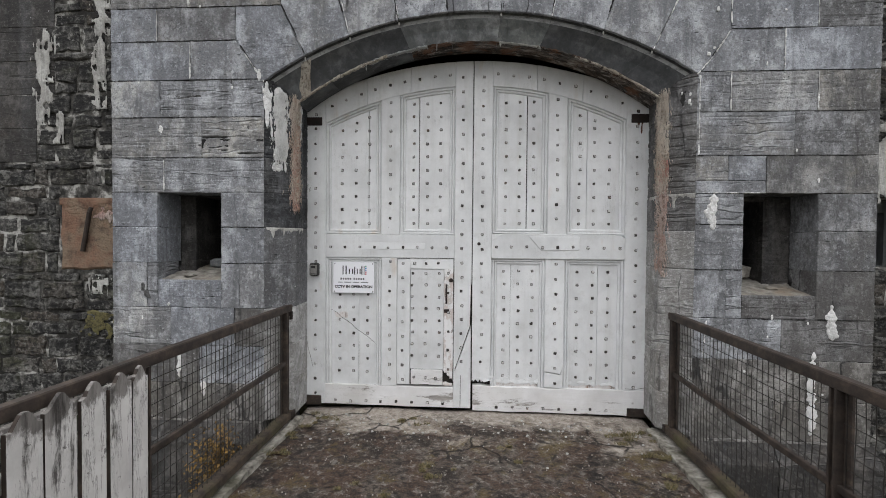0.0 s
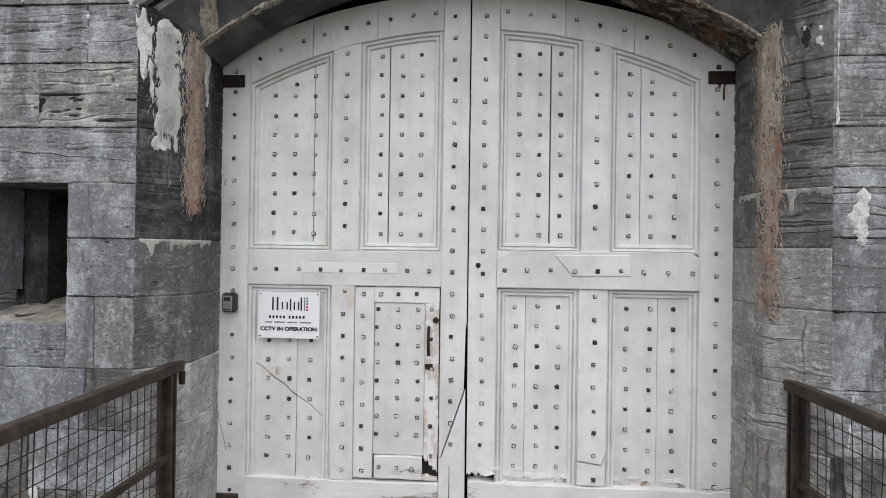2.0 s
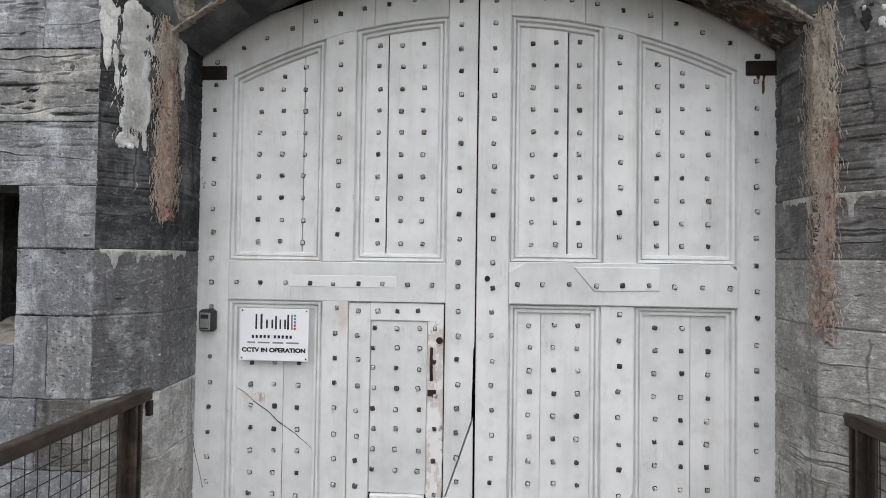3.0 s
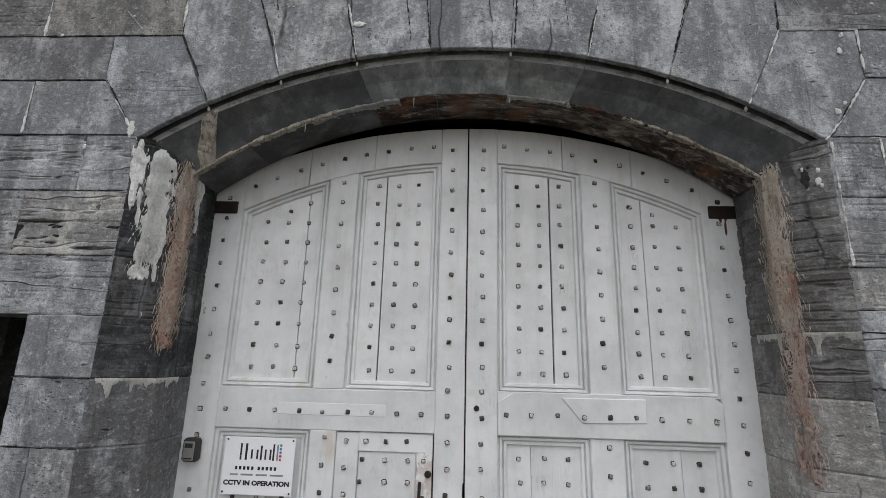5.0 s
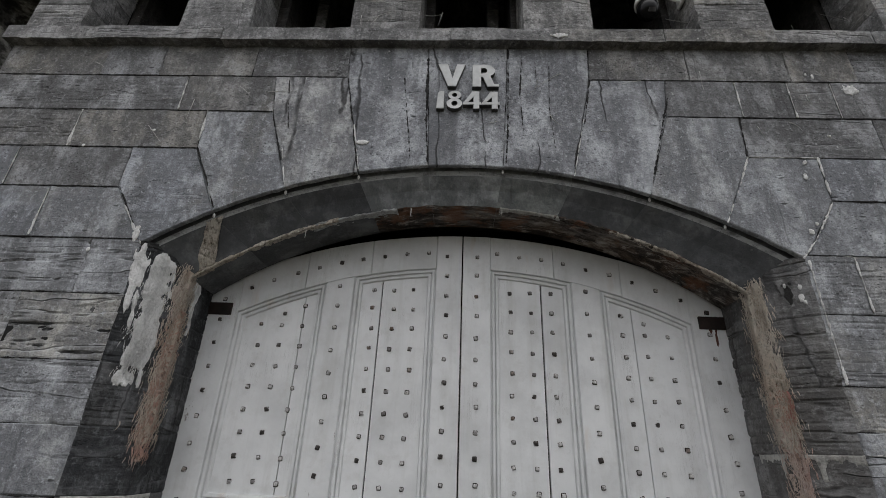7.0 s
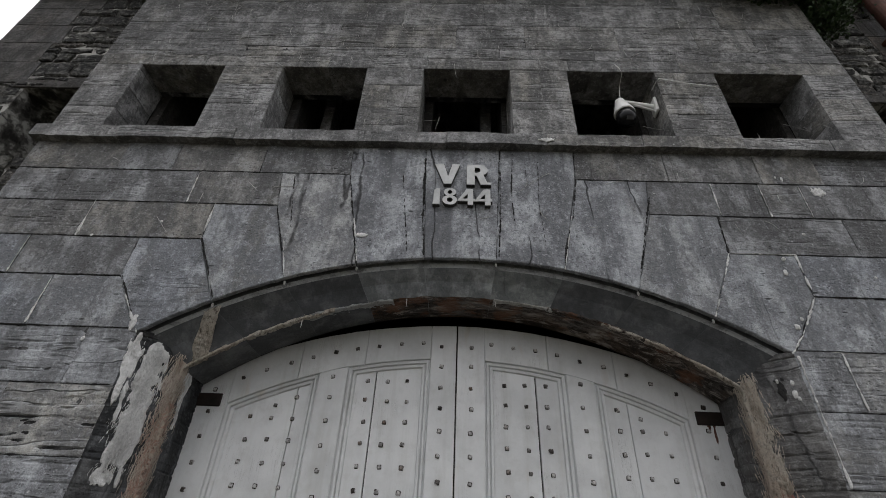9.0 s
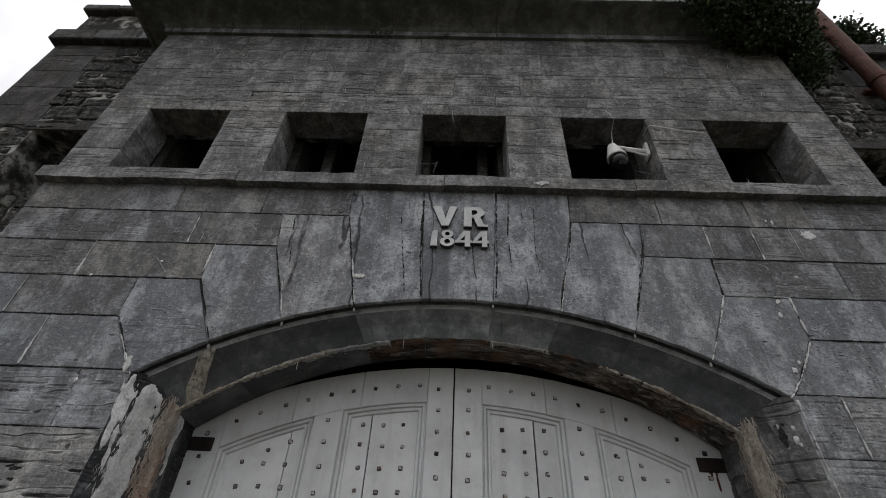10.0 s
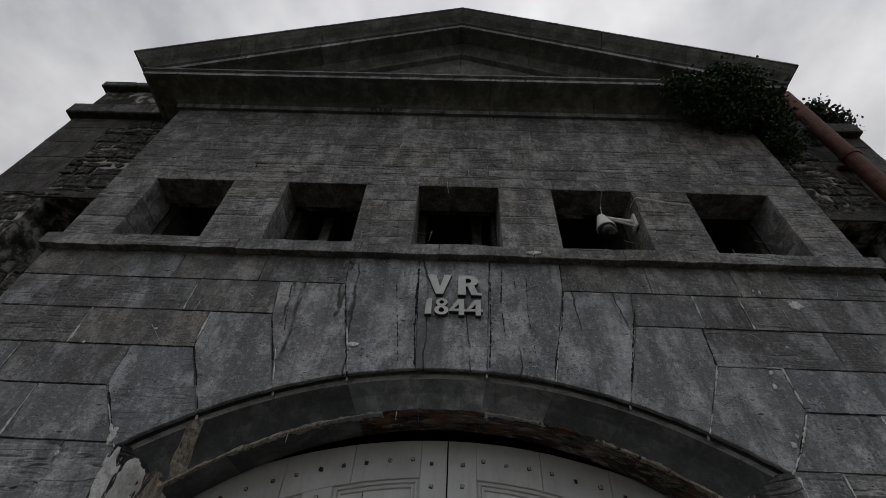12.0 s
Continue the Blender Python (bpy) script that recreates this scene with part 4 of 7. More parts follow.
# ---- arch stones: face plates and the moulded, splayed soffit behind them
VOUSSOIRS = [  # foot from, foot to, then the head of the outline from outside to inside
    (-0.228, 0.228, [(0.274, 4.62), (-0.274, 4.62)]),
    (0.228, 0.652, [(0.806, 4.335), (0.82, 4.62), (0.274, 4.62)]),
    (0.652, 1.085, [(1.262, 4.035), (1.298, 4.335), (0.806, 4.335)]),
    (1.085, 1.485, [(1.695, 3.735), (1.705, 4.035), (1.262, 4.035)]),
    (1.485, JAMB, [(1.875, 3.095), (2.105, 3.44), (2.105, 3.735), (1.695, 3.735)]),
]
for a, b, head in VOUSSOIRS:
    for side in ((1,) if a < 0 else (-1, 1)):
        k = 5
        foot = [(a + (b - a) * i / k) for i in range(k + 1)]
        ring = [(side * x, arch_front(min(x, JAMB))) for x in foot] + [(side * x, z) for x, z in head]
        block(wall_front, ring, STONE_ARCH if abs(a) < 0.7 else STONE_SMOOTH, depth=0.030, name="arch_stone")
        # soffit of this stone: quirk, fillet, splay and flat
        g = 0.0008
        bm = bmesh.new()
        sect = []
        n_s = 9
        for i in range(n_s + 1):
            x = a + (b - a) * i / n_s + (g if i == 0 else -g if i == n_s else 0)
            xi, s = x / JAMB * INNER, side
            zf, zi = arch_front(x), arch_inner(x / JAMB * INNER)
            nx, nz = x / 3.30, (zf - 0.343) / 3.30
            lift = 0.012 * (1 - (x / JAMB) ** 2)
            # the broken inner edge
            chip = max(0.0, noise.noise(Vector((s * x * 6.0, 2.0, 1.0)))) * 0.030 + 0.010 * noise.noise(Vector((s * x * 23.0, 5.0, 1.0)))
            hollow = 0.012
            xm, zm = (x + xi) / 2 + nx * hollow, (zf - 0.036 + zi) / 2 + nz * hollow
            pts = [(x, 0.034, zf + 0.006), (x, 0.036, zf + 0.075), (x, 0.062, zf + 0.075), (x, 0.060, zf - 0.004), (x - nx * 0.036, 0.062, zf - nz * 0.036),
                   (xm, 0.5 * (0.06 + SPLAY) + 0.006, zm), (xi, SPLAY - 0.004 - chip * 0.4, zi + chip * 0.5), (xi, SPLAY + 0.03 + chip, zi + chip * 0.8), (xi, 0.50, zi + lift),
                   (xi + nx * 0.12, 0.50, zi + 0.14), (x, 0.10, zf + 0.10), (x, 0.034, zf + 0.10)]
            sect.append([bm.verts.new((s * px, py, pz)) for px, py, pz in pts])
        n = len(sect[0])
        for r0, r1 in zip(sect, sect[1:]):
            for q in range(n):
                fc = bm.faces.new((r0[q], r1[q], r1[(q + 1) % n], r0[(q + 1) % n]))
                # the fillet's front face gets a paler colour for the sky light it catches
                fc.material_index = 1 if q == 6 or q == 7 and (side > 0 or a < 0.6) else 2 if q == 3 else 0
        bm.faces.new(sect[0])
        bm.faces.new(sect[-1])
        # stones away from the crown use a darker copy with the arch's shade painted in
        part("soffit_stone", bm, (STONE_SOFFIT_SHADE if side < 0 and a > 0.3 or a > 0.6 else STONE_SOFFIT, BROWN_STONE, PALE_LIT_SPALL), wall_front)

# ---- string course
string_course = thing("string_course", "projecting weathered stone string course under the upper loopholes", "string course", kind="structure")
cuts = [-HALF - 0.03, -2.62, -1.72, -0.78, -0.12, 0.62, 1.32, 2.05, 2.68, HALF + 0.03]
for a, b in zip(cuts, cuts[1:]):
    bm = boxed(a + 0.002, b - 0.002, -0.070 + rng.uniform(-0.004, 0.004), 0.3, STRING0 + rng.uniform(-0.003, 0.003), STRING1 + rng.uniform(-0.003, 0.003))
    bmesh.ops.subdivide_edges(bm, edges=[e for e in bm.edges if abs(e.verts[0].co.x - e.verts[1].co.x) > 0.1], cuts=17)
    for v in bm.verts:
        if v.co.y < 0:
            v.co += Vector((0, 0.010 * max(0.0, noise.noise(v.co * 9.0)) + 0.003 * noise.noise(v.co * 30.0), 0.006 * noise.noise(v.co * 8.0 + Vector((3, 3, 3))) + 0.003 * noise.noise(v.co * 27.0)))
    part("string_stone", bm, STONE_UPPER, string_course)

# ---- upper ashlar: the piers between the loopholes, then the courses above them
PIERS = [((5.035, 5.30), None), ((5.095, 5.36), (1, 0.55)), ((5.08, 5.37), (1, 0.45)), ((5.19,), (1, 0.52)), ((5.07, 5.31), (1, 0.6)), ((5.03, 5.29), None)]
xs_up = [-HALF] + [v for lp in UPPER_LOOPS for v in lp[:2]] + [HALF]
for (a, b), (levels, upright) in zip(zip(xs_up[0::2], xs_up[1::2]), PIERS):
    zs = (STRING1, *levels, 5.608)
    for k, (z0, z1) in enumerate(zip(zs, zs[1:])):
        xs = (a, a + (b - a) * upright[1], b) if upright and k == upright[0] else (a, b)
        for p, q in zip(xs, xs[1:]):
            split_block(wall_front, p, q, z0, z1, STONE_UPPER, rng.choice((0.25, 0.45, 0.7)), depth=0.34)
UP = [(5.608, 5.762, (-2.3, -1.2, -0.32, 0.9, 1.865), 0.25), (5.762, 5.918, (-2.0, -1.334, 0.312, 1.154, 1.644, 2.5), 0.6),
      (5.918, 6.295, (-2.1, -1.18, -0.839, -0.084, 0.551, 1.395, 2.105, 2.62), 0.5), (6.295, 6.69, (-2.6, -1.59, -0.6, 0.79, 1.855, 2.4), 0.35),
      (6.69, 6.995, (-2.35, -1.7, -0.965, -0.459, 0.081, 0.402, 1.2, 1.888, 2.7), 0.3)]
for z0, z1, cuts, level in UP:
    cuts = (-HALF, *cuts, HALF)
    for a, b in zip(cuts, cuts[1:]):
        split_block(wall_front, a, b, z0, z1, STONE_UPPER, min(1.0, level * rng.uniform(0.4, 1.7)))

# ---- tympanum
block(wall_front, [(-3.2, 7.10), (0.0, 7.10), (0.0, 8.74)], STONE_CORNICE, y=0.01, depth=0.3, name="tympanum_stone")
block(wall_front, [(0.0, 7.10), (3.2, 7.10), (0.0, 8.74)], STONE_CORNICE, y=0.01, depth=0.3, name="tympanum_stone")

# ---- horizontal cornice with returns
CORNICE = [(-0.05, 6.985), (0.035, 6.985), (0.04, 7.06), (0.055, 7.075), (0.075, 7.10), (0.12, 7.13), (0.19, 7.15), (0.32, 7.155), (0.325, 7.135), (0.363, 7.135), (0.363, 7.195), (0.39, 7.21),
           (0.39, 7.235), (-0.05, 7.26)]
cornice = thing("cornice", "dark moulded stone cornice under the pediment", "cornice", kind="structure")
spans = [-HALF - 1, -2.55, -1.80, -0.78, 0.35, 1.55, 2.6, HALF + 1]
for a, b in zip(spans, spans[1:]):
    bm = bmesh.new()
    rows_v = []
    for p, z in CORNICE:
        line = []
        if a < -HALF:
            line += [(-HALF - p, 0.9, z), (-HALF - p, -p, z)]
        else:
            line.append((a + 0.003, -p, z))
        if b > HALF:
            line += [(HALF + p, -p, z), (HALF + p, 0.9, z)]
        else:
            line.append((b - 0.003, -p, z))
        rows_v.append([bm.verts.new(c) for c in line])
    n = len(rows_v)
    for r in range(n):
        r0, r1 = rows_v[r], rows_v[(r + 1) % n]
        for k in range(len(r0) - 1):
            # two front fillets in paler stone: sky light painted against the dark undersides
            bm.faces.new((r0[k], r0[k + 1], r1[k + 1], r1[k])).material_index = 1 if r in (1, 9) else 0
    bm.faces.new([r[0] for r in rows_v])
    bm.faces.new([r[-1] for r in rows_v])
    part("cornice_stone", bm, (STONE_CORNICE, STONE_ARCH), cornice)

# ---- raking cornices of the pediment
RAKE = [(-0.05, -0.56), (0.05, -0.52), (0.055, -0.45), (0.075, -0.41), (0.12, -0.36), (0.13, -0.31), (0.31, -0.29), (0.315, -0.305), (0.352, -0.305), (0.352, -0.225), (0.378, -0.21), (0.378, -0.19),
        (0.40, -0.165), (0.45, -0.12), (0.49, -0.07), (0.512, -0.03), (0.522, -0.03), (0.522, 0.0), (-0.05, 0.0)]


def rake_top(x):
    return 9.27 - 0.493 * abs(x)


pediment = thing("pediment", "dark stone pediment with moulded raking cornices", "pediment", kind="structure")
for side in (-1, 1):
    cuts = [0.0, 0.93, 1.80, 2.72, HALF + 1]
    for a, b in zip(cuts, cuts[1:]):
        bm = bmesh.new()
        rows_v = []
        wob = rng.uniform(-0.006, 0.006)
        for p, dz in RAKE:
            line = [(a + (0.003 if a else 0), -p, rake_top(a) + dz + wob)]
            if b > HALF:
                e = HALF + p
                line += [(e, -p, rake_top(e) + dz), (e, 0.9, rake_top(e) + dz)]
            else:
                line.append((b - 0.003, -p, rake_top(b) + dz + wob))
            rows_v.append([bm.verts.new((side * x, y, z)) for x, y, z in line])
        n = len(rows_v)
        for r in range(n):
            r0, r1 = rows_v[r], rows_v[(r + 1) % n]
            for k in range(len(r0) - 1):
                # paler stone on the forward fillets paints them as lit edges
                bm.faces.new((r0[k], r0[k + 1], r1[k + 1], r1[k])).material_index = 1 if r in (8, 16) else 0
        bm.faces.new([r[0] for r in rows_v])
        bm.faces.new([r[-1] for r in rows_v])
        part("raking_stone", bm, (STONE_CORNICE, STONE_ARCH), pediment)
bm = bmesh.new()
for side in (-1, 1):
    e = HALF + 0.45
    p = [(0, 0.0, rake_top(0) - 0.03), (side * e, 0.0, rake_top(e) - 0.03), (side * e, 4.3, rake_top(e) - 0.03), (0, 4.3, rake_top(0) - 0.03)]
    q = [(x, y, z - 0.15) for x, y, z in p]
    vp, vq = [bm.verts.new(c) for c in p], [bm.verts.new(c) for c in q]
    bm.faces.new(vp)
    bm.faces.new(vq[::-1])
    for i in range(4):
        bm.faces.new((vp[i], vq[i], vq[(i + 1) % 4], vp[(i + 1) % 4]))
tagged(part("roof", bm, STONE_UPPER), "plain slate roof behind the pediment", "roof", kind="structure")

# ---------------------------------------------------------------- flank walls of rubble
def rubble_fill(parent, x0, x1, z0, z1, y, avoid=(), lo=0.075, hi=0.23, wmin=0.09, wmax=0.46):
    z = z0
    while z < z1 - 0.03:
        h = min(rng.uniform(lo, hi), z1 - z)
        if z1 - z - h < 0.05:
            h = z1 - z
        x = x0
        while x < x1 - 0.02:
            w = min(rng.uniform(wmin, wmax), x1 - x)
            if x1 - x - w < 0.08:
                w = x1 - x
            a, b = x, x + w
            for ax0, ax1, az0, az1 in avoid:
                if a < ax1 and b > ax0 and z < az1 - 0.02 and z + h > az0 + 0.02:
                    if a < ax0:
                        b = ax0
                    elif b > ax1:
                        a = ax1
                    else:
                        a = b
            if b - a > 0.04:
                block(parent, [(a + rng.uniform(-0.004, 0.012), z + rng.uniform(-0.006, 0.012)), (b - rng.uniform(-0.004, 0.012), z + rng.uniform(-0.006, 0.012)), (b - rng.uniform(-0.004, 0.016), z + h - rng.uniform(-0.006, 0.012)), (a + rng.uniform(-0.004, 0.016), z + h - rng.uniform(-0.006, 0.012))], RUBBLE, y=y - 0.009, depth=0.1, gap=0.008, bevel=0.012, proud=0.012,
                      name="rubble_stone", step=0.07, jitter=0.016)
            x += w
        z += h


def flank(name, side, loops, slab_area, top):
    hs = [l for l in loops]
    a, b = (-4.90, -3.25) if side < 0 else (3.25, 4.90)
    wall = wall_plate(name, a, b, -1.6, top, hs, FLANK_Y + 0.008, FLANK_Y + 0.5, FLANK_MORTAR)
    tagged(wall, "dark coursed rubble wall with pale mortar and lime runs", "wall", kind="structure")
    core = wall_plate(name + "_core", a, b, -1.6, top, [(l[0] + 0.12, l[1] - 0.12, l[2], l[3] - 0.1) for l in loops], FLANK_Y + 0.504, FLANK_Y + 0.9, STONE_SOFFIT)
    tagged(core, "dark inner masonry of the side wall", "wall", kind="structure")
    back = part(name + "_back", boxed(a, b, FLANK_Y + 1.8, FLANK_Y + 2.0, -1.6, top), STONE_SOFFIT)
    tagged(back, "dark stone back of the side wall", "wall", kind="structure")
    roof_bm = boxed(a, b, FLANK_Y + 0.5, FLANK_Y + 1.8, top - 0.2, top - 0.02)
    tagged(part(name + "_top", roof_bm, STONE_QUOIN), "stone top of the side wall", "wall", kind="structure")
    q0, q1 = (-4.90, -4.30) if side < 0 else (4.32, 4.90)
    z = 2.42
    while z < 7.28:
        e = rng.choice((0.0, 0.18, 0.06, 0.20))
        z1 = min(z + 0.33, 7.28)
        if not any(q0 < l[1] + 0.2 and q1 > l[0] - 0.2 and z < l[3] and z1 > l[2] for l in loops):
            block(wall, rect(q0, q1 + e, z, z1) if side < 0 else rect(q0 - e, q1, z, z1), STONE_QUOIN, y=FLANK_Y, depth=0.2)
            rubble_fill(wall, *((q1 + e, b) if side < 0 else (a, q0 - e)), z, z1, FLANK_Y, slab_area + loops)
        else:
            rubble_fill(wall, a, b, z, z1, FLANK_Y, slab_area + loops)
        z = z1
    rubble_fill(wall, a, b, -0.9, 2.42, FLANK_Y, slab_area + loops)
    for l in loops:   # lintels over the loopholes
        block(wall, rect(l[0] - 0.12, l[1] + 0.12, l[3], l[3] + 0.16), STONE_QUOIN, y=FLANK_Y - 0.01, depth=0.3)
    return wall


SLAB_AREA = (-4.06, -3.22, 1.36, 2.08)
flank_west = flank("wall_flank_west", -1, [(-4.20, -3.56, 4.72, 5.64)], [SLAB_AREA], 8.06)
flank_east = flank("wall_flank_east", 1, [(3.56, 4.20, 4.72, 5.64), (3.49, 4.10, 1.475, 2.09)], [], 7.30)
rubble_fill(flank_west, -4.90, -3.25, 7.52, 8.05, FLANK_Y + 0.03, [], 0.14, 0.25)
coping = thing("coping", "dark weathered coping stones on top of the side walls", "coping", kind="structure")
for a, b, z0, z1 in ((-4.98, -4.45, 7.29, 7.51), (-4.445, -3.9, 7.29, 7.51), (-3.895, -3.3, 7.29, 7.51), (-4.96, -4.5, 8.05, 8.18), (-4.49, -4.0, 8.06, 8.17), (-3.99, -3.5, 8.05, 8.18),
                     (4.50, 4.90, 7.26, 7.47), (3.9, 4.495, 7.29, 7.51), (3.3, 3.895, 7.29, 7.51)):
    part("coping_stone", boxed(a, b, FLANK_Y - 0.09, FLANK_Y + 1.9, z0, z1, bevel=0.015), STONE_QUOIN, coping)

# ---------------------------------------------------------------- plinth, ground and bridge
plinth = thing("plinth", "lime-stained sloping plinth at the foot of the gatehouse", "plinth", kind="structure")
for a, b in ((-3.3, -2.6), (-2.597, -1.9), (1.9, 2.5), (2.503, 3.3)):
    bm = bmesh.new()
    sect = [(-0.10, -1.45), (-0.10, -0.12), (-0.002, 0.03), (-0.002, -1.45)]
    ends = [[bm.verts.new((x, y + rng.uniform(-0.004, 0.004), z)) for y, z in sect] for x in (a + 0.003, b - 0.003)]
    for k in range(4):
        bm.faces.new((ends[0][k], ends[0][(k + 1) % 4], ends[1][(k + 1) % 4], ends[1][k]))
    bm.faces.new(ends[0])
    bm.faces.new(ends[1])
    part("plinth_stone", bm, STONE_QUOIN, plinth)

bm = bmesh.new()
bmesh.ops.create_grid(bm, x_segments=60, y_segments=60, size=300)
for v in bm.verts:
    v.co.z = -1.45
tagged(part("ground", bm, SOIL), "damp weedy earth at the foot of the walls", "ground", kind="structure")

bm = bmesh.new()
bmesh.ops.create_grid(bm, x_segments=44, y_segments=120, size=1.0)
for v in bm.verts:
    x, y = v.co.x * 1.645, 0.60 + (v.co.y - 1.0) * 4.8
    z = -0.012 * (x / 1.6) ** 2 + 0.016 * noise.noise(Vector((x * 1.7, y * 1.7, 3.1))) + 0.006 * noise.noise(Vector((x * 9, y * 9, 1.7)))
    edge = max(0.0, 1.0 - (0.60 - y) / 0.35)
    v.co = Vector((x, y, z - 0.012 + 0.016 * edge))
ext = bmesh.ops.extrude_face_region(bm, geom=bm.faces[:])
for v in ext["geom"]:
    if isinstance(v, bmesh.types.BMVert):
        v.co.z = -0.40
tagged(part("bridge_deck", bm, ASPHALT, smooth=True), "worn dark asphalt bridge deck strewn with grit", "road", kind="structure")
tagged(part("bridge_abutment", boxed(-1.72, 1.72, -2.6, 0.55, -1.6, -0.404), STONE_SOFFIT), "dark stone abutment under the bridge", "bridge", kind="structure")
for side, nm in ((-1, "kerb_1"), (1, "kerb_2")):
    kerb = thing(nm, "pale mossy stone kerb along the bridge edge", "kerb", kind="structure")
    y = 0.28
    while y > -8.5:
        ln = rng.uniform(0.7, 1.1)
        x0, x1 = sorted((side * 1.585, side * 1.76))
        bm = boxed(x0, x1, y - ln + 0.004, y, -0.38, 0.012 + rng.uniform(-0.008, 0.006))
        bmesh.ops.subdivide_edges(bm, edges=bm.edges[:], cuts=7, use_grid_fill=True)
        for v in bm.verts:
            q = v.co
            v.co = q + Vector((0.020 * noise.noise(q * 7.0), 0, 0.016 * noise.noise(q * 9.0 + Vector((3, 1, 2))) + 0.010 * noise.noise(q * 23.0))) if q.z > -0.2 else q
        part("kerb_stone", bm, KERB, kerb)
        y -= ln


# ---------------------------------------------------------------- gate
def leaf_top(x):
    return 3.42 - 3.67 + math.sqrt(3.67 ** 2 - x * x)


def head_low(x):
    return 3.18 - 3.26 + math.sqrt(3.26 ** 2 - x * x)


def span(fn, a, b, n=6):
    return [(a + (b - a) * i / n, fn(a + (b - a) * i / n)) for i in range(n + 1)]


stud_mesh = None


def make_stud_mesh():
    """A worn square nail head on a ring of grime and painted shadow."""
    bm = bmesh.new()

    def ring(r, y, soft):
        pts = []
        for k in range(8):
            a = math.pi / 2 * (k // 2) + math.pi / 4 + (0.17 if k % 2 else -0.17)
            q = r / max(abs(math.cos(a)), abs(math.sin(a))) if soft == 0 else r
            pts.append(bm.verts.new((q * math.cos(a), y, q * math.sin(a))))
        return pts
    rim = [ring(0.0172, 0.0, 0), ring(0.0162, -0.003, 0), ring(0.0118, -0.0035, 0)]
    head = [rim[-1], ring(0.0104, -0.011, 0), ring(0.0070, -0.0135, 0)]
    for rows, mi in ((rim, 1), (head, 0)):
        for r0, r1 in zip(rows, rows[1:]):
            for k in range(8):
                bm.faces.new((r0[k], r0[(k + 1) % 8], r1[(k + 1) % 8], r1[k])).material_index = mi
    bm.faces.new(head[-1]).material_index = 0
    me = bpy.data.meshes.new("stud")
    bmesh.ops.recalc_face_normals(bm, faces=bm.faces)
    bm.to_mesh(me)
    bm.free()
    me.materials.append(STUD)
    me.materials.append(RIM)
    return me


stud_mesh = make_stud_mesh()


def stud(parent, x, z, y):
    ob = new("stud", stud_mesh)
    ob.parent = parent
    s = rng.uniform(0.70, 0.88)
    ob.matrix_local = Matrix.LocRotScale((x + rng.uniform(-0.005, 0.005), y, z + rng.uniform(-0.005, 0.005)), Euler((rng.uniform(-0.12, 0.12), rng.uniform(-0.22, 0.22), 0)), (s, rng.uniform(0.8, 1.2), s))


def member(name, ring, parent, y=DOOR_Y, depth=0.07, mat=None, bevel=0.004, step=0.6, jitter=0.0015, label=""):
    return part(name, slab(bmesh.new(), worn_ring(ring, step, jitter), y, y + depth, bevel), mat or PAINT, parent, label)


def ragged(x0, x1, z, amp=0.012, n=12):
    return [(x0 + (x1 - x0) * i / n, z + (0 if i in (0, n) else rng.uniform(-amp, amp))) for i in range(n + 1)]


PANEL_Y = DOOR_Y + 0.030


def moulded(parent, ring):
    """Two stepped mouldings just inside a panel's edge."""
    ring = ring if sum(ring[i - 1][0] * ring[i][1] - ring[i][0] * ring[i - 1][1] for i in range(len(ring))) > 0 else ring[::-1]
    r = [ring] + [inset_ring(ring, d) for d in (0.004, 0.009, 0.014, 0.026, 0.031, 0.037, 0.051, 0.058)]
    ys = (DOOR_Y + 0.004, DOOR_Y + 0.018, DOOR_Y + 0.018, DOOR_Y + 0.004, DOOR_Y + 0.007, DOOR_Y + 0.024, DOOR_Y + 0.013, DOOR_Y + 0.016, PANEL_Y + 0.004)
    bm = bmesh.new()
    vs = [[bm.verts.new((x, y, z)) for x, z in rr] for rr, y in zip(r, ys)]
    n = len(ring)
    for r0, r1 in zip(vs, vs[1:]):
        for k in range(n):
            bm.faces.new((r0[k], r0[(k + 1) % n], r1[(k + 1) % n], r1[k]))
    return part("moulding", bm, PAINT, parent)


def boards(parent, cuts, low, high, y=PANEL_Y, gaps=None):
    """Vertical boards between the cuts; low and high are functions of x."""
    for k, (a, b) in enumerate(zip(cuts, cuts[1:])):
        g0 = 0.0 if k == 0 else (gaps or {}).get(k, 0.0012)
        g1 = 0.0 if k == len(cuts) - 2 else (gaps or {}).get(k + 1, 0.0012)
        top = span(high, b - g1, a + g0, 3)
        member("board", [(a + g0, low), (b - g1, low)] + top, parent, y + rng.uniform(-0.001, 0.001), 0.03, bevel=0.002, jitter=0.0006)


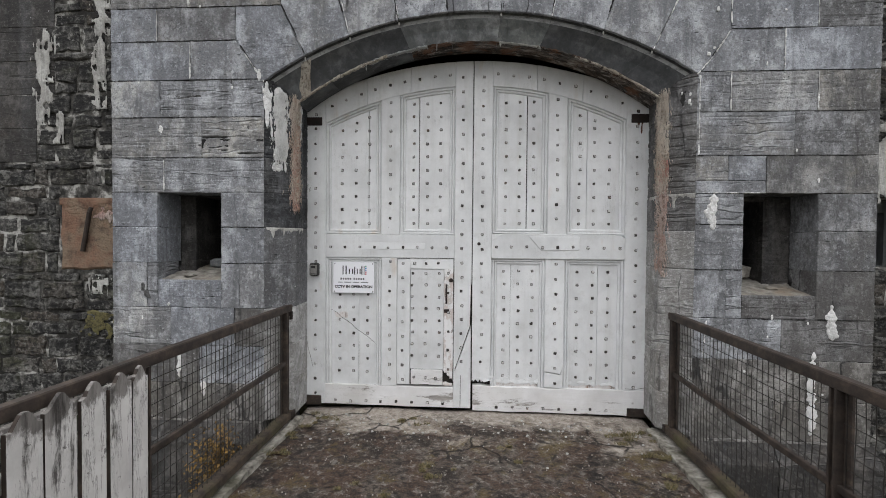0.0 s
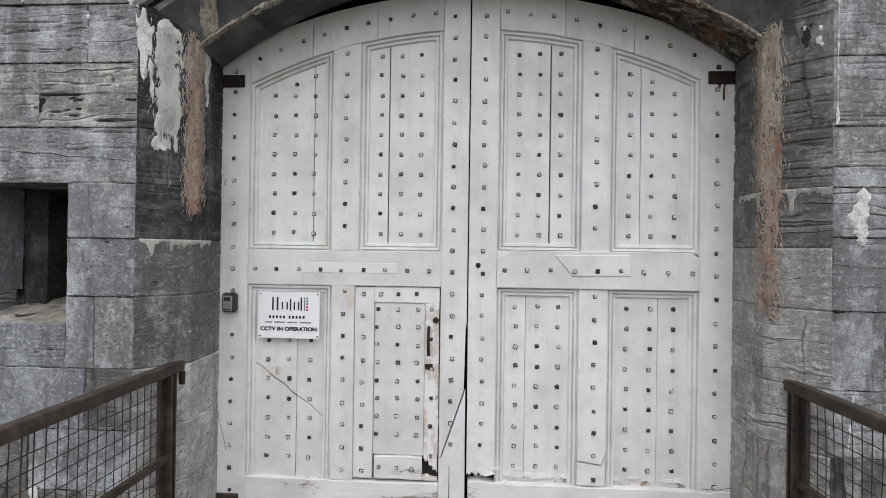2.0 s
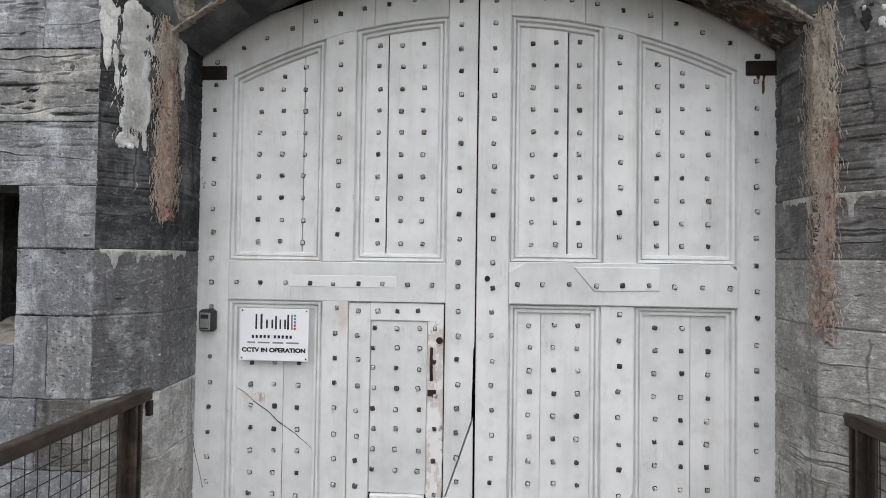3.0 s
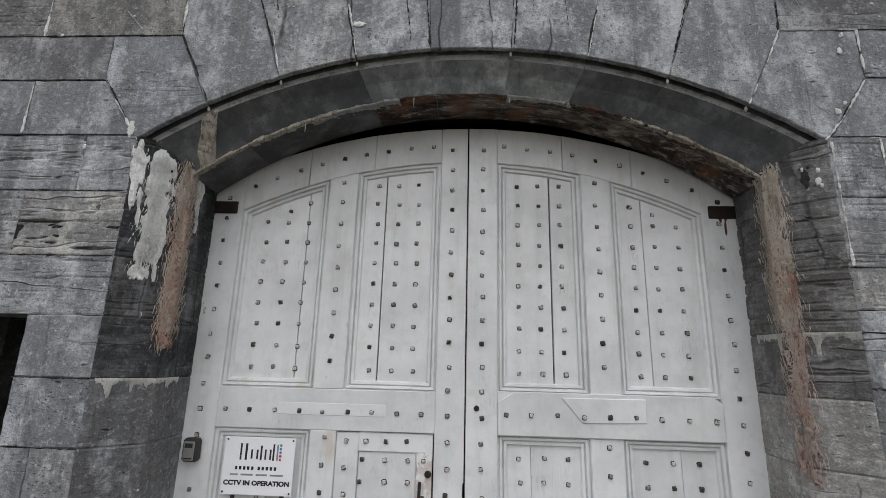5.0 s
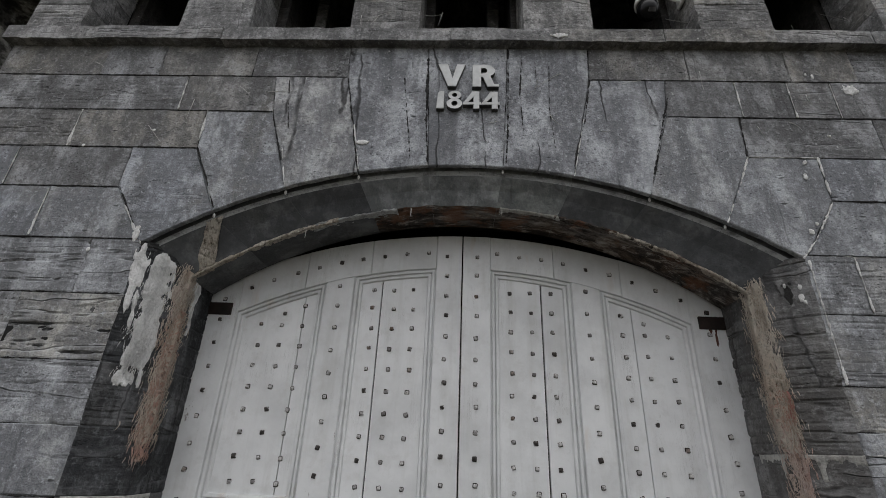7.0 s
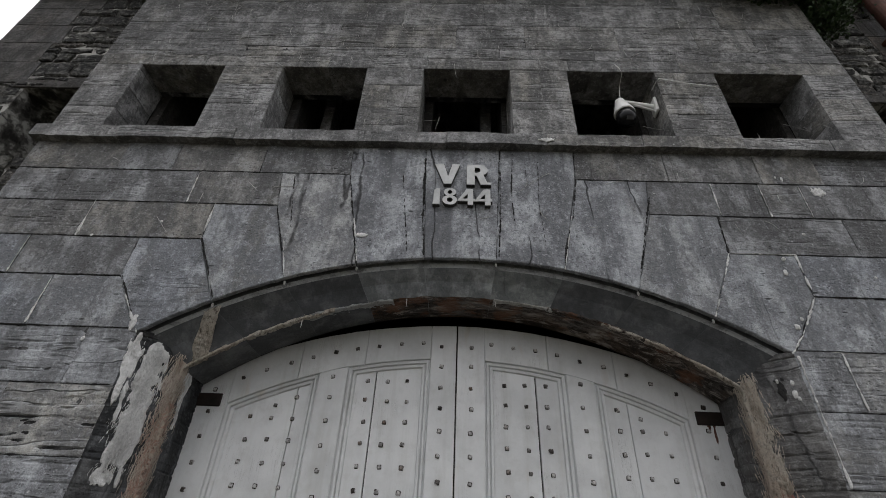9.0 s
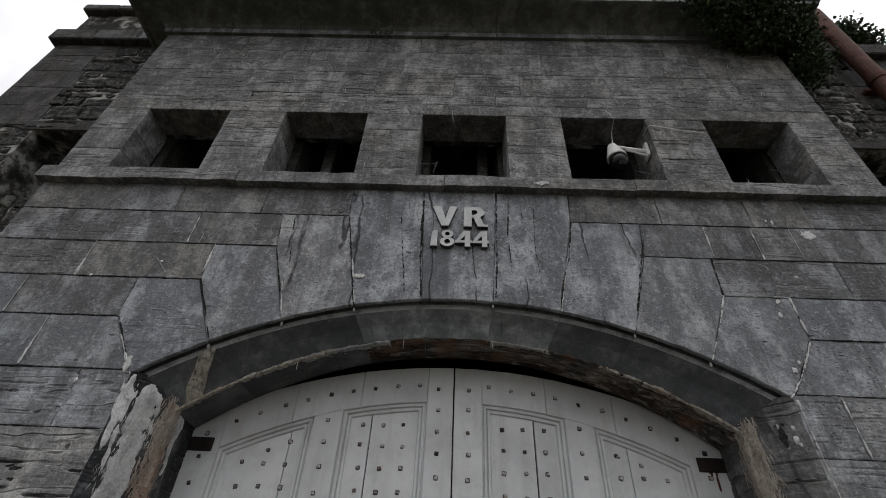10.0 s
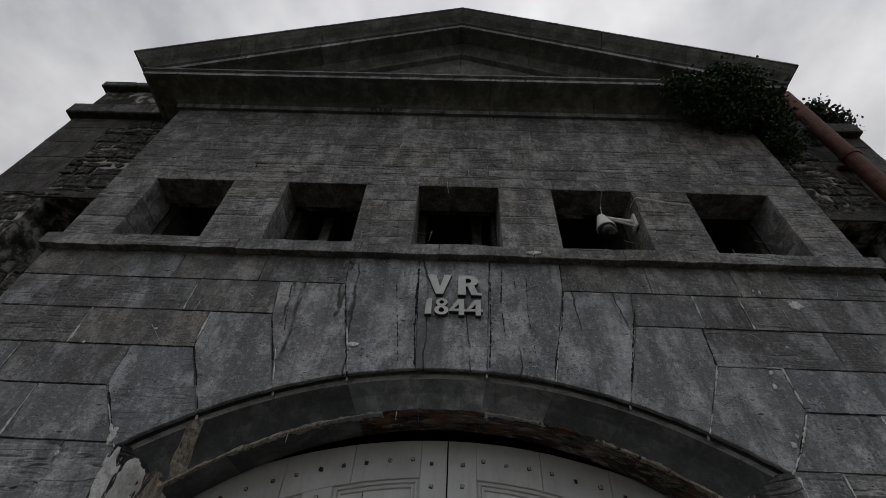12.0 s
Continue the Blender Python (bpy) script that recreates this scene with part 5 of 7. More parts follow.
gate_group = "white studded gate leaves"
gate_left = thing("gate_leaf", "white painted studded wooden gate leaf with a wicket door", "gate", gate_group)
gate_right = thing("gate_leaf", "white painted studded wooden gate leaf with rotting lower edge", "gate", gate_group)
gate_right.location = (0, 0, 0)
gate_right.rotation_euler = (0, 0, 0)
for side, leaf in ((-1, gate_left), (1, gate_right)):
    # stiles and rails: x positions for this leaf
    s0, s1 = (-1.670, -1.463) if side < 0 else (1.446, 1.676)
    m0, m1 = (-0.903, -0.718) if side < 0 else (0.714, 0.895)
    l0, l1 = (-0.893, -0.742) if side < 0 else (0.704, 0.886)
    c0, c1 = (-0.176, -0.012) if side < 0 else (0.002, 0.184)
    r0, r1 = (1.508, 1.738) if side < 0 else (1.512, 1.748)
    foot = 0.035 if side < 0 else 0.018
    rail_top = 0.236 if side < 0 else 0.262
    member("stile", [(s0, foot + (0.0 if side < 0 else -0.004)), (s1, foot)] + span(leaf_top, s1, s0, 3), leaf)
    if side < 0:
        # meeting stile, split by a long diagonal crack
        member("meeting_stile", [(c0, 0.405), (-0.166, 0.408), (-0.018, 0.846), (c1 - 0.006, 0.90), (c1, 1.25), (c1 + 0.006, 1.26)] + span(leaf_top, c1 + 0.006, c0, 2), leaf, step=3.0, jitter=0.0005)
        member("meeting_stile", [(c0, foot), (c1 + 0.006, foot), (c1 + 0.004, 0.845), (-0.012, 0.838), (-0.160, 0.404), (c0, 0.402)], leaf, step=3.0, jitter=0.0)
    else:
        member("meeting_stile", [(c0 + 0.004, 0.30)] + ragged(0.01, c1, 0.315, 0.022, 12) + [(c1, 1.0)] + span(leaf_top, c1, c0, 3) + [(c0, 1.26)], leaf, step=2.0)
    # head rail in three boards, and the mullions
    hs = [s1, m0, m1, c0] if side < 0 else [c1, m0, m1, s0]
    hs = sorted(hs)
    hcuts = [hs[0], hs[0] + 0.42, hs[0] + 0.85, hs[-1]]
    for a, b in zip(hcuts, hcuts[1:]):
        member("head_rail", span(head_low, a + 0.001, b - 0.001, 5) + span(leaf_top, b - 0.001, a + 0.001, 5), leaf, step=2.0)
    member("mullion", [(m0, r1), (m1, r1)] + span(head_low, m1, m0, 3), leaf)
    if side < 0:
        member("mullion", [(l0, rail_top), (l1, rail_top), (l1, r0), (l0, r0)], leaf)
        member("mid_rail", rect(s1, c0, r0, r1), leaf, step=2.0)
        member("bottom_rail", rect(s1, c0, foot, rail_top), leaf, mat=RAIL_PAINT, step=0.2, jitter=0.003)
        member("repair_strip", rect(-1.10, -0.46, 1.588, 1.660), leaf, DOOR_Y - 0.0018, 0.010, jitter=0.0)
    else:
        member("mullion", [(l0, 0.42), (l1 - 0.03, 0.40), (l1, 0.48), (l1, r0), (l0, r0)], leaf)
        member("mullion", [(l0, rail_top), (l1, rail_top), (l1, 0.47), (l1 - 0.03, 0.392), (l0, 0.412)], leaf, DOOR_Y + 0.006)
        member("mid_rail", [(c1, r0), (s0, r0), (s0, r1 - 0.03), (s0 - 0.06, r1 + 0.006), (c1 + 0.10, r1 + 0.006), (c1, r1 - 0.055)], leaf, DOOR_Y - 0.012, 0.08, step=2.0)
        member("mid_rail", rect(c1, c1 + 0.115, r1 - 0.10, r1 + 0.004), leaf, DOOR_Y + 0.003, 0.05, step=2.0, jitter=0.0)
        member("repair_board", [(0.545, 1.728), (1.02, 1.730), (1.02, 1.60), (0.66, 1.592)], leaf, DOOR_Y - 0.018, 0.02, jitter=0.001)
        member("bottom_rail", ragged(c0 + 0.01, s1, foot, 0.003, 10) + [(s1, rail_top + 0.02)] + ragged(s1 - 0.02, c0 + 0.012, rail_top, 0.010, 22), leaf, DOOR_Y - 0.004, 0.075, RAIL_PAINT, step=3.0)
    # upper panels
    for a, b, cuts, gaps in (((s1, m0, (s1, -1.032, m0), {1: 0.0022}), (m1, c0, (m1, -0.531, c0), {1: 0.0035})) if side < 0 else
                             ((c1, m0, (c1, 0.517, m0), {1: 0.0045}), (m1, s0, (m1, 1.087, s0), {1: 0.0018}))):
        boards(leaf, cuts, r1 - 0.02, lambda x: head_low(x) + 0.02, gaps=gaps)
        moulded(leaf, [(a, r1 - 0.004), (b, r1 - 0.004)] + span(lambda x: head_low(x) + 0.003, b, a, 5))
    # lower panels
    if side < 0:
        boards(leaf, (s1, -1.128, l0), rail_top - 0.02, lambda x: r0 + 0.02, gaps={1: 0.0012})
        moulded(leaf, rect(s1, l0, rail_top - 0.06, r0 + 0.004))
    else:
        for a, b, cut in ((c1, l0, 0.372), (l1, s0, 1.205)):
            for p, q in ((a, cut - 0.001), (cut + 0.001, b)):
                member("board", ragged(p, q, 0.287, 0.013, 14) + [(q, r0 + 0.02), (p, r0 + 0.02)], leaf, PANEL_Y + rng.uniform(-0.001, 0.001), 0.02, bevel=0.002, step=3.0, jitter=0.0)
            moulded(leaf, rect(a, b, rail_top - 0.06, r0 + 0.004))
        part("rotten_board", boxed(c1, s0, PANEL_Y + 0.012, PANEL_Y + 0.02, rail_top - 0.03, 0.36), BARE, leaf, "bare rotten wood showing above the bottom rail")
    # added backing, coloured near black so that cracks stay dark
    part("backing", boxed(min(s0, c0) + 0.01, max(s1, c1) - 0.012, DOOR_Y + 0.075, DOOR_Y + 0.095, foot + 0.02, 2.98), SHADE_WOOD, leaf)
    # iron: hinge strap at the head, shoe at the foot
    hx = (-1.685, -1.498) if side < 0 else (1.488, 1.682)
    part("hinge_strap", boxed(*hx, DOOR_Y - 0.012, DOOR_Y + 0.02, 2.812, 2.893, bevel=0.004), DARK_IRON, leaf, "dark rusty iron hinge strap")
    fx = (-1.668, -1.50) if side < 0 else (1.49, 1.68)
    part("iron_shoe", boxed(*fx, DOOR_Y - 0.014, DOOR_Y + 0.08, foot - 0.012, foot + (0.085 if side < 0 else 0.075), bevel=0.006), RUST, leaf, "rusty iron shoe at the gate's foot")
    # studs on the stiles and rails
    y = DOOR_Y
    sx = -1.562 if side < 0 else 1.549
    for k in range(20):
        z = 2.923 - 0.1463 * k
        if not (2.80 < z < 2.90) and not (side < 0 and 1.30 < z < 1.45):
            stud(leaf, sx, z, y)
    mx = -0.811 if side < 0 else 0.803
    for k in range(9):
        stud(leaf, mx, 3.035 - 0.142 * k, y)
    for k in range(9):
        stud(leaf, mx, 1.467 - 0.1448 * k, y)
    cx = -0.102 if side < 0 else 0.093
    for k in range(21):
        z = 3.265 - 0.1385 * k
        if z > 0.36:
            stud(leaf, cx, z, y)
    for k in range(9):
        x = side * (1.400 - 0.1455 * k)
        stud(leaf, x, (head_low(x) + leaf_top(x)) / 2 - 0.005, y)
    for k in range(9):
        x = -1.407 + 0.1445 * k if side < 0 else 0.233 + 0.1455 * k
        stud(leaf, x, 1.611 if side < 0 else 1.626, y if side < 0 else y - (0.018 if 0.55 < x < 1.02 else 0.012))
    for k in range(8):
        x = -1.36 + 0.155 * k if side < 0 else 0.25 + 0.15 * k
        stud(leaf, x, foot + 0.045 + rng.uniform(-0.01, 0.01), y if side < 0 else y - 0.004)
    # studs in the panels
    up_cols = ((-1.300, -1.160, -1.030), (-0.583, -0.448, -0.320)) if side < 0 else ((0.316, 0.450, 0.583), (1.020, 1.158, 1.300))
    for cols in up_cols:
        for x in cols:
            for k in range(10):
                z = 1.850 + 0.1305 * k
                if z < head_low(x) - 0.075:
                    stud(leaf, x, z, PANEL_Y)
            if abs(x) > 1.0 and abs(x) < 1.2:
                stud(leaf, x, 2.895 if abs(x) < 1.1 else 2.842, PANEL_Y)
    low_cols = ((-1.325, -1.182, -1.040),) if side < 0 else ((0.308, 0.446, 0.580), (1.010, 1.157, 1.298))
    for cols in low_cols:
        for x in cols:
            for k in range(9):
                z = 0.365 + 0.1283 * k
                if z < (1.14 if side < 0 else 1.42):
                    stud(leaf, x, z, PANEL_Y)

# diagonal split in the lower panel, its dark gap laid on as a near-black strip
member("crack_filler", [(-1.445, 1.003), (-1.36, 0.958), (-1.30, 0.905), (-1.21, 0.848), (-1.16, 0.798), (-1.05, 0.727), (-0.925, 0.623), (-0.925, 0.6212), (-1.05, 0.723), (-1.16, 0.793), (-1.21, 0.844), (-1.30, 0.900), (-1.36, 0.955), (-1.445, 1.0015)], gate_left, PANEL_Y - 0.0025, 0.004, SHADE_WOOD, 0.0006, 3.0, 0.0)
member("worn_patch", ragged(-1.36, -1.24, 0.90, 0.01, 6) + ragged(-1.24, -1.38, 0.955, 0.012, 6), gate_left, PANEL_Y - 0.0015, 0.004, BARE, 0.0006, 3.0, 0.0)

# thin splits in the lower boards, their shade drawn as near-black slivers
for leaf, y, pts in ((gate_left, DOOR_Y, ((-1.655, 0.70), (-1.640, 0.60), (-1.612, 0.50), (-1.588, 0.40))), 
                     (gate_left, PANEL_Y, ((-1.126, 0.66), (-1.127, 0.50), (-1.126, 0.26))), (gate_right, DOOR_Y, ((1.655, 0.29), (1.56, 0.272), (1.47, 0.276)))):
    ring = [(x, z) for x, z in pts] + [(x + 0.002, z + 0.0035) for x, z in pts[::-1]]
    member("split", ring, leaf, y - 0.001, 0.003, SHADE_WOOD, 0.0002, 3.0, 0.0)
# paint curling off the rotten lower edges
fr = random.Random(5)
chips = bmesh.new()
for _ in range(34):
    x = fr.choice((fr.uniform(0.03, 0.70), fr.uniform(0.25, 0.70), fr.uniform(0.92, 1.45)))
    z = 0.300 + abs(fr.gauss(0, 0.018)) + (0.02 if x < 0.2 else 0.0)
    w, h, y = fr.uniform(0.018, 0.060), fr.uniform(0.008, 0.026), (DOOR_Y if x < 0.2 else PANEL_Y) - 0.002
    n = 6
    ring = [(x + w * math.cos(6.283 * i / n) * fr.uniform(0.5, 1.0), z + h * math.sin(6.283 * i / n) * fr.uniform(0.4, 1.0)) for i in range(n)]
    tip = fr.uniform(0.03, 0.22)
    front = [chips.verts.new((a, y - 0.002 - tip * max(0.0, z + h * 0.5 - c), c)) for a, c in ring]
    back = [chips.verts.new((a, y - tip * max(0.0, z + h * 0.5 - c) + 0.001, c)) for a, c in ring]
    chips.faces.new(front)
    chips.faces.new(back[::-1])
    for i in range(n):
        chips.faces.new((front[i], back[i], back[(i + 1) % n], front[(i + 1) % n]))
part("paint_crust", chips, PAINT, gate_right, "curling scraps of white paint")["kind"] = "stuff"

# ---- wicket door
wicket = part("wicket_door", boxed(-0.738, -0.184, DOOR_Y + 0.044, DOOR_Y + 0.07, 0.246, 1.50), SHADE_WOOD, gate_left, "small white studded wicket door, worn along its lock edge")
WY = DOOR_Y + 0.012
member("wicket_stile", rect(-0.740, -0.612, 0.250, 1.500), wicket, WY, 0.03)
member("wicket_stile", [(-0.275, 0.40), (-0.262, 0.372), (-0.248, 0.385), (-0.238, 0.345), (-0.222, 0.352), (-0.214, 0.318), (-0.198, 0.326), (-0.184, 0.300)] + [(-0.181, 0.8), (-0.186, 1.2), (-0.181, 1.41), (-0.275, 1.40)], wicket, WY, 0.03, PEELED, step=0.08, jitter=0.003, label="wicket edge with peeled paint")
member("wicket_head", rect(-0.611, -0.184, 1.402, 1.5045), wicket, WY, 0.03)
member("wicket_board", rect(-0.610, -0.276, 0.405, 1.401), wicket, WY + 0.010, 0.02, bevel=0.005)
member("wicket_kickboard", ragged(-0.60, -0.285, 0.256, 0.004, 6) + ragged(-0.285, -0.60, 0.398, 0.006, 6), wicket, WY - 0.006, 0.03, RAIL_PAINT, step=3, label="scuffed replaced board at the wicket's foot")
member("wicket_sliver", [(-0.282, 0.250), (-0.186, 0.250), (-0.186, 0.268), (-0.23, 0.272), (-0.25, 0.284), (-0.282, 0.279)], wicket, WY, 0.03, PEELED, 0.002, 3, 0.0)
for x in (-0.678, -0.566, -0.451, -0.337):
    stud(wicket, x, 1.457, WY)
for k in range(8):
    stud(wicket, -0.684, 1.314 - 0.146 * k, WY)
for x in (-0.590, -0.456, -0.324):
    for k in range(8):
        stud(wicket, x, 1.355 - 0.1165 * k, WY + 0.010)
for k in range(6):
    stud(wicket, -0.232, 1.36 - 0.19 * k, WY)
for x in (-0.565, -0.454, -0.354):
    stud(wicket, x, 0.326, WY - 0.006)
bm = bmesh.new()
prev = None
for k in range(9):
    z = 1.25 - 0.185 * k / 8
    yy = WY - 0.004 - 0.035 * math.sin(math.pi * k / 8)
    if prev:
        rod(bm, prev, (-0.250, yy, z), 0.010, 6)
    prev = (-0.250, yy, z)
part("pull_handle", bm, DARK_IRON, wicket, "thin dark iron pull handle")
part("lock_plate", boxed(-0.272, -0.222, WY - 0.006, WY + 0.004, 0.972, 1.008, bevel=0.002), DARK_IRON, wicket)
bm = bmesh.new()
bmesh.ops.create_cone(bm, cap_ends=True, segments=14, radius1=0.021, radius2=0.017, depth=0.014, matrix=Matrix.Translation((-0.207, WY - 0.005, 1.292)) @ Matrix.Rotation(radians(90), 4, "X"))
part("lock_barrel", bm, DARK_IRON, wicket)
bm = bmesh.new()
bmesh.ops.create_cone(bm, cap_ends=True, segments=14, radius1=0.017, radius2=0.014, depth=0.012, matrix=Matrix.Translation((0.063, DOOR_Y - 0.004, 1.654)) @ Matrix.Rotation(radians(90), 4, "X"))
part("lock_barrel", bm, DARK_IRON, gate_right)
# a split in the stile, its dark gap laid on as a strip
member("split_strip", [(-0.110, 0.05), (-0.104, 0.05), (-0.104, 0.36), (-0.108, 0.36)], gate_left, DOOR_Y - 0.0015, 0.004, SHADE_WOOD, 0.0005, 3, 0.0)

# ---------------------------------------------------------------- sign and key box on the gate
sign = thing("security_sign", "white plastic security sign with black print on the gate", "sign")
SX0, SX1, SZ0, SZ1, SY = -1.378, -0.968, 1.155, 1.460, DOOR_Y - 0.012
part("plate", boxed(SX0, SX1, SY, SY + 0.005, SZ0, SZ1, bevel=0.0015), SIGN_WHITE, sign)
SP = SY - 0.0012


def sbar(name, x0, x1, z0, z1, mat, label=""):
    return part(name, boxed(x0, x1, SP, SY + 0.001, z0, z1), mat, sign, label)


# the maker's mark as plain strokes
mx, mz0, mz1 = -1.285, 1.338, 1.428
for x0, x1, h0, h1 in ((0.0, 0.010, 0.0, 0.088), (0.030, 0.042, 0.0, 0.088), (0.064, 0.074, 0.006, 0.056), (0.096, 0.106, 0.006, 0.056), (0.118, 0.128, 0.0, 0.078), (0.144, 0.153, 0.004, 0.058), (0.172, 0.182, 0.004, 0.058), (0.190, 0.200, 0.0, 0.088)):
    sbar("mark_bar", mx + x0, mx + x1, mz0 + h0, mz0 + h1, SIGN_BLACK)
sbar("mark_bar", mx + 0.213, mx + 0.222, mz0, mz1 - 0.004, SIGN_GREY)
for k, mt in enumerate((DOT_GREEN, DOT_BLUE, DOT_BLUE, DOT_RED, DOT_RED)):
    bm = bmesh.new()
    bmesh.ops.create_circle(bm, cap_ends=True, segments=12, radius=0.0075, matrix=Matrix.Translation((mx + 0.235, SP, mz1 - 0.008 - 0.019 * k)) @ Matrix.Rotation(radians(90), 4, "X"))
    part("mark_dot", bm, mt, sign)
x = -1.305
for k in range(11):
    if k != 5:
        sbar("number_bar", x, x + 0.013, 1.286, 1.304, SIGN_BLACK)
    x += 0.0235 if k != 5 else 0.014
x = -1.33
for w in (0.045, 0.07, 0.065, 0.075):
    sbar("small_print_bar", x, x + w, 1.256, 1.265, SIGN_GREY)
    x += w + 0.017


def lettering(name, body, size, m, mat, parent, depth=0.0, bold=0.0, bevel=0.0):
    cu = bpy.data.curves.new(name, "FONT")
    cu.body, cu.size, cu.extrude, cu.offset, cu.bevel_depth = body, size, depth, bold, bevel
    cu.align_x, cu.align_y = "CENTER", "CENTER"
    tmp = bpy.data.objects.new(name, cu)
    scene.collection.objects.link(tmp)
    bpy.context.view_layer.update()
    me = bpy.data.meshes.new_from_object(tmp.evaluated_get(bpy.context.evaluated_depsgraph_get()))
    bpy.data.objects.remove(tmp)
    for mt in mat if isinstance(mat, (list, tuple)) else (mat,):
        me.materials.append(mt)
    me.transform(m)
    ob = new(name, me)
    if parent:
        ob.parent = parent
    return ob


FACE = Matrix.Rotation(radians(90), 4, "X")
lettering("notice_words", "CCTV IN OPERATION", 0.0335, Matrix.Translation((-1.173, SP, 1.2165)) @ FACE @ Matrix.Diagonal((1.16, 1, 1, 1)), SIGN_BLACK, sign, 0.0, 0.0018)
for sx in (SX0 + 0.014, SX1 - 0.014):
    for sz in (SZ0 + 0.014, SZ1 - 0.014):
        bm = bmesh.new()
        bmesh.ops.create_cone(bm, cap_ends=True, segments=10, radius1=0.0055, radius2=0.004, depth=0.004, matrix=Matrix.Translation((sx, SY - 0.002, sz)) @ Matrix.Rotation(radians(90), 4, "X"))
        part("screw", bm, DARK_IRON, sign)

keybox = thing("key_box", "small black-covered key safe with grey face on the gate stile", "key safe")
part("cover", boxed(-1.610, -1.518, DOOR_Y - 0.052, DOOR_Y, 1.322, 1.448, bevel=0.012), KEYBOX_BLACK, keybox)
part("face_plate", boxed(-1.598, -1.535, DOOR_Y - 0.057, DOOR_Y - 0.049, 1.330, 1.432, bevel=0.003), KEYBOX_GREY, keybox)
part("window_slot", boxed(-1.590, -1.545, DOOR_Y - 0.0595, DOOR_Y - 0.056, 1.398, 1.422, bevel=0.001), KEYBOX_BLACK, keybox)
part("lower_lip", boxed(-1.592, -1.543, DOOR_Y - 0.0595, DOOR_Y - 0.056, 1.338, 1.346, bevel=0.001), KEYBOX_BLACK, keybox)

# ---------------------------------------------------------------- letters over the arch
monogram = thing("raised_letters", "white raised letters and date on the keystone", "lettering")


def stroke(bm, ring, y):
    """A raised stroke with a bevelled face; ring in x and z."""
    slab(bm, ring, y, 0.006, 0.0035)


def bar(bm, x0, z0, x1, z1, w, y, w1=None):
    """A straight stroke from (x0, z0) to (x1, z1), cut level at its ends."""
    w1 = w if w1 is None else w1
    stroke(bm, [(x0 - w / 2, z0), (x0 + w / 2, z0), (x1 + w1 / 2, z1), (x1 - w1 / 2, z1)], y)


def loop(bm, cx, cz, rx, rz, wx, wz, y, a0=0.0, a1=360.0, n=22):
    """A round stroke: a band between two ellipses."""
    out = [(cx + rx * math.cos(radians(a)), cz + rz * math.sin(radians(a))) for a in [a0 + (a1 - a0) * i / n for i in range(n + 1)]]
    inn = [(cx + (rx - wx) * math.cos(radians(a)), cz + (rz - wz) * math.sin(radians(a))) for a in [a0 + (a1 - a0) * i / n for i in range(n + 1)]]
    for i in range(n):
        stroke_quad = [out[i], out[i + 1], inn[i + 1], inn[i]]
        f = [bm.verts.new((x, y, z)) for x, z in stroke_quad]
        b = [bm.verts.new((x, 0.006, z)) for x, z in stroke_quad]
        bm.faces.new(f)
        bm.faces.new((f[0], b[0], b[1], f[1]))
        bm.faces.new((f[2], b[2], b[3], f[3]))


def letter(draw):
    bm = bmesh.new()
    draw(bm)
    bmesh.ops.remove_doubles(bm, verts=bm.verts, dist=0.0002)
    ob = part("letter", bm, (LETTER_WHITE, LETTER_SIDE), monogram)
    for p in ob.data.polygons:
        p.material_index = 0 if abs(p.normal.y) > 0.6 else 1
    return ob


LY = -0.032


def draw_v(bm):
    stroke(bm, [(-0.198, 4.433), (-0.128, 4.433), (-0.098, 4.315), (-0.074, 4.433), (-0.014, 4.433), (-0.075, 4.240), (-0.126, 4.240)], LY)


def draw_r(bm):
    bar(bm, 0.062, 4.238, 0.062, 4.430, 0.058, LY)
    loop(bm, 0.105, 4.375, 0.078, 0.055, 0.052, 0.032, LY - 0.0006, -90, 90)
    stroke(bm, [(0.085, 4.398), (0.112, 4.398), (0.112, 4.4302), (0.085, 4.4302)], LY - 0.0003)
    stroke(bm, [(0.085, 4.320), (0.112, 4.320), (0.112, 4.352), (0.085, 4.352)], LY - 0.0003)
    stroke(bm, [(0.098, 4.335), (0.150, 4.340), (0.176, 4.262), (0.206, 4.262), (0.206, 4.238), (0.132, 4.238)], LY - 0.001)


def draw_one(bm):
    stroke(bm, [(-0.196, 4.054), (-0.148, 4.054), (-0.148, 4.198), (-0.176, 4.198), (-0.190, 4.182)], LY)


def draw_eight(bm):
    loop(bm, -0.080, 4.094, 0.050, 0.042, 0.030, 0.021, LY)
    loop(bm, -0.080, 4.163, 0.042, 0.036, 0.026, 0.019, LY - 0.0006)


def draw_four(x):
    def draw(bm):
        stroke(bm, [(x + 0.014, 4.054), (x + 0.052, 4.054), (x + 0.052, 4.198), (x + 0.014, 4.198)], LY)
        stroke(bm, [(x - 0.055, 4.086), (x + 0.064, 4.086), (x + 0.064, 4.110), (x - 0.050, 4.110)], LY - 0.0006)
        stroke(bm, [(x - 0.055, 4.092), (x - 0.022, 4.104), (x + 0.030, 4.170), (x + 0.030, 4.1975), (x + 0.006, 4.1975)], LY - 0.001)
    return draw


for shape in (draw_v, draw_r, draw_one, draw_eight, draw_four(0.028), draw_four(0.146)):
    letter(shape)

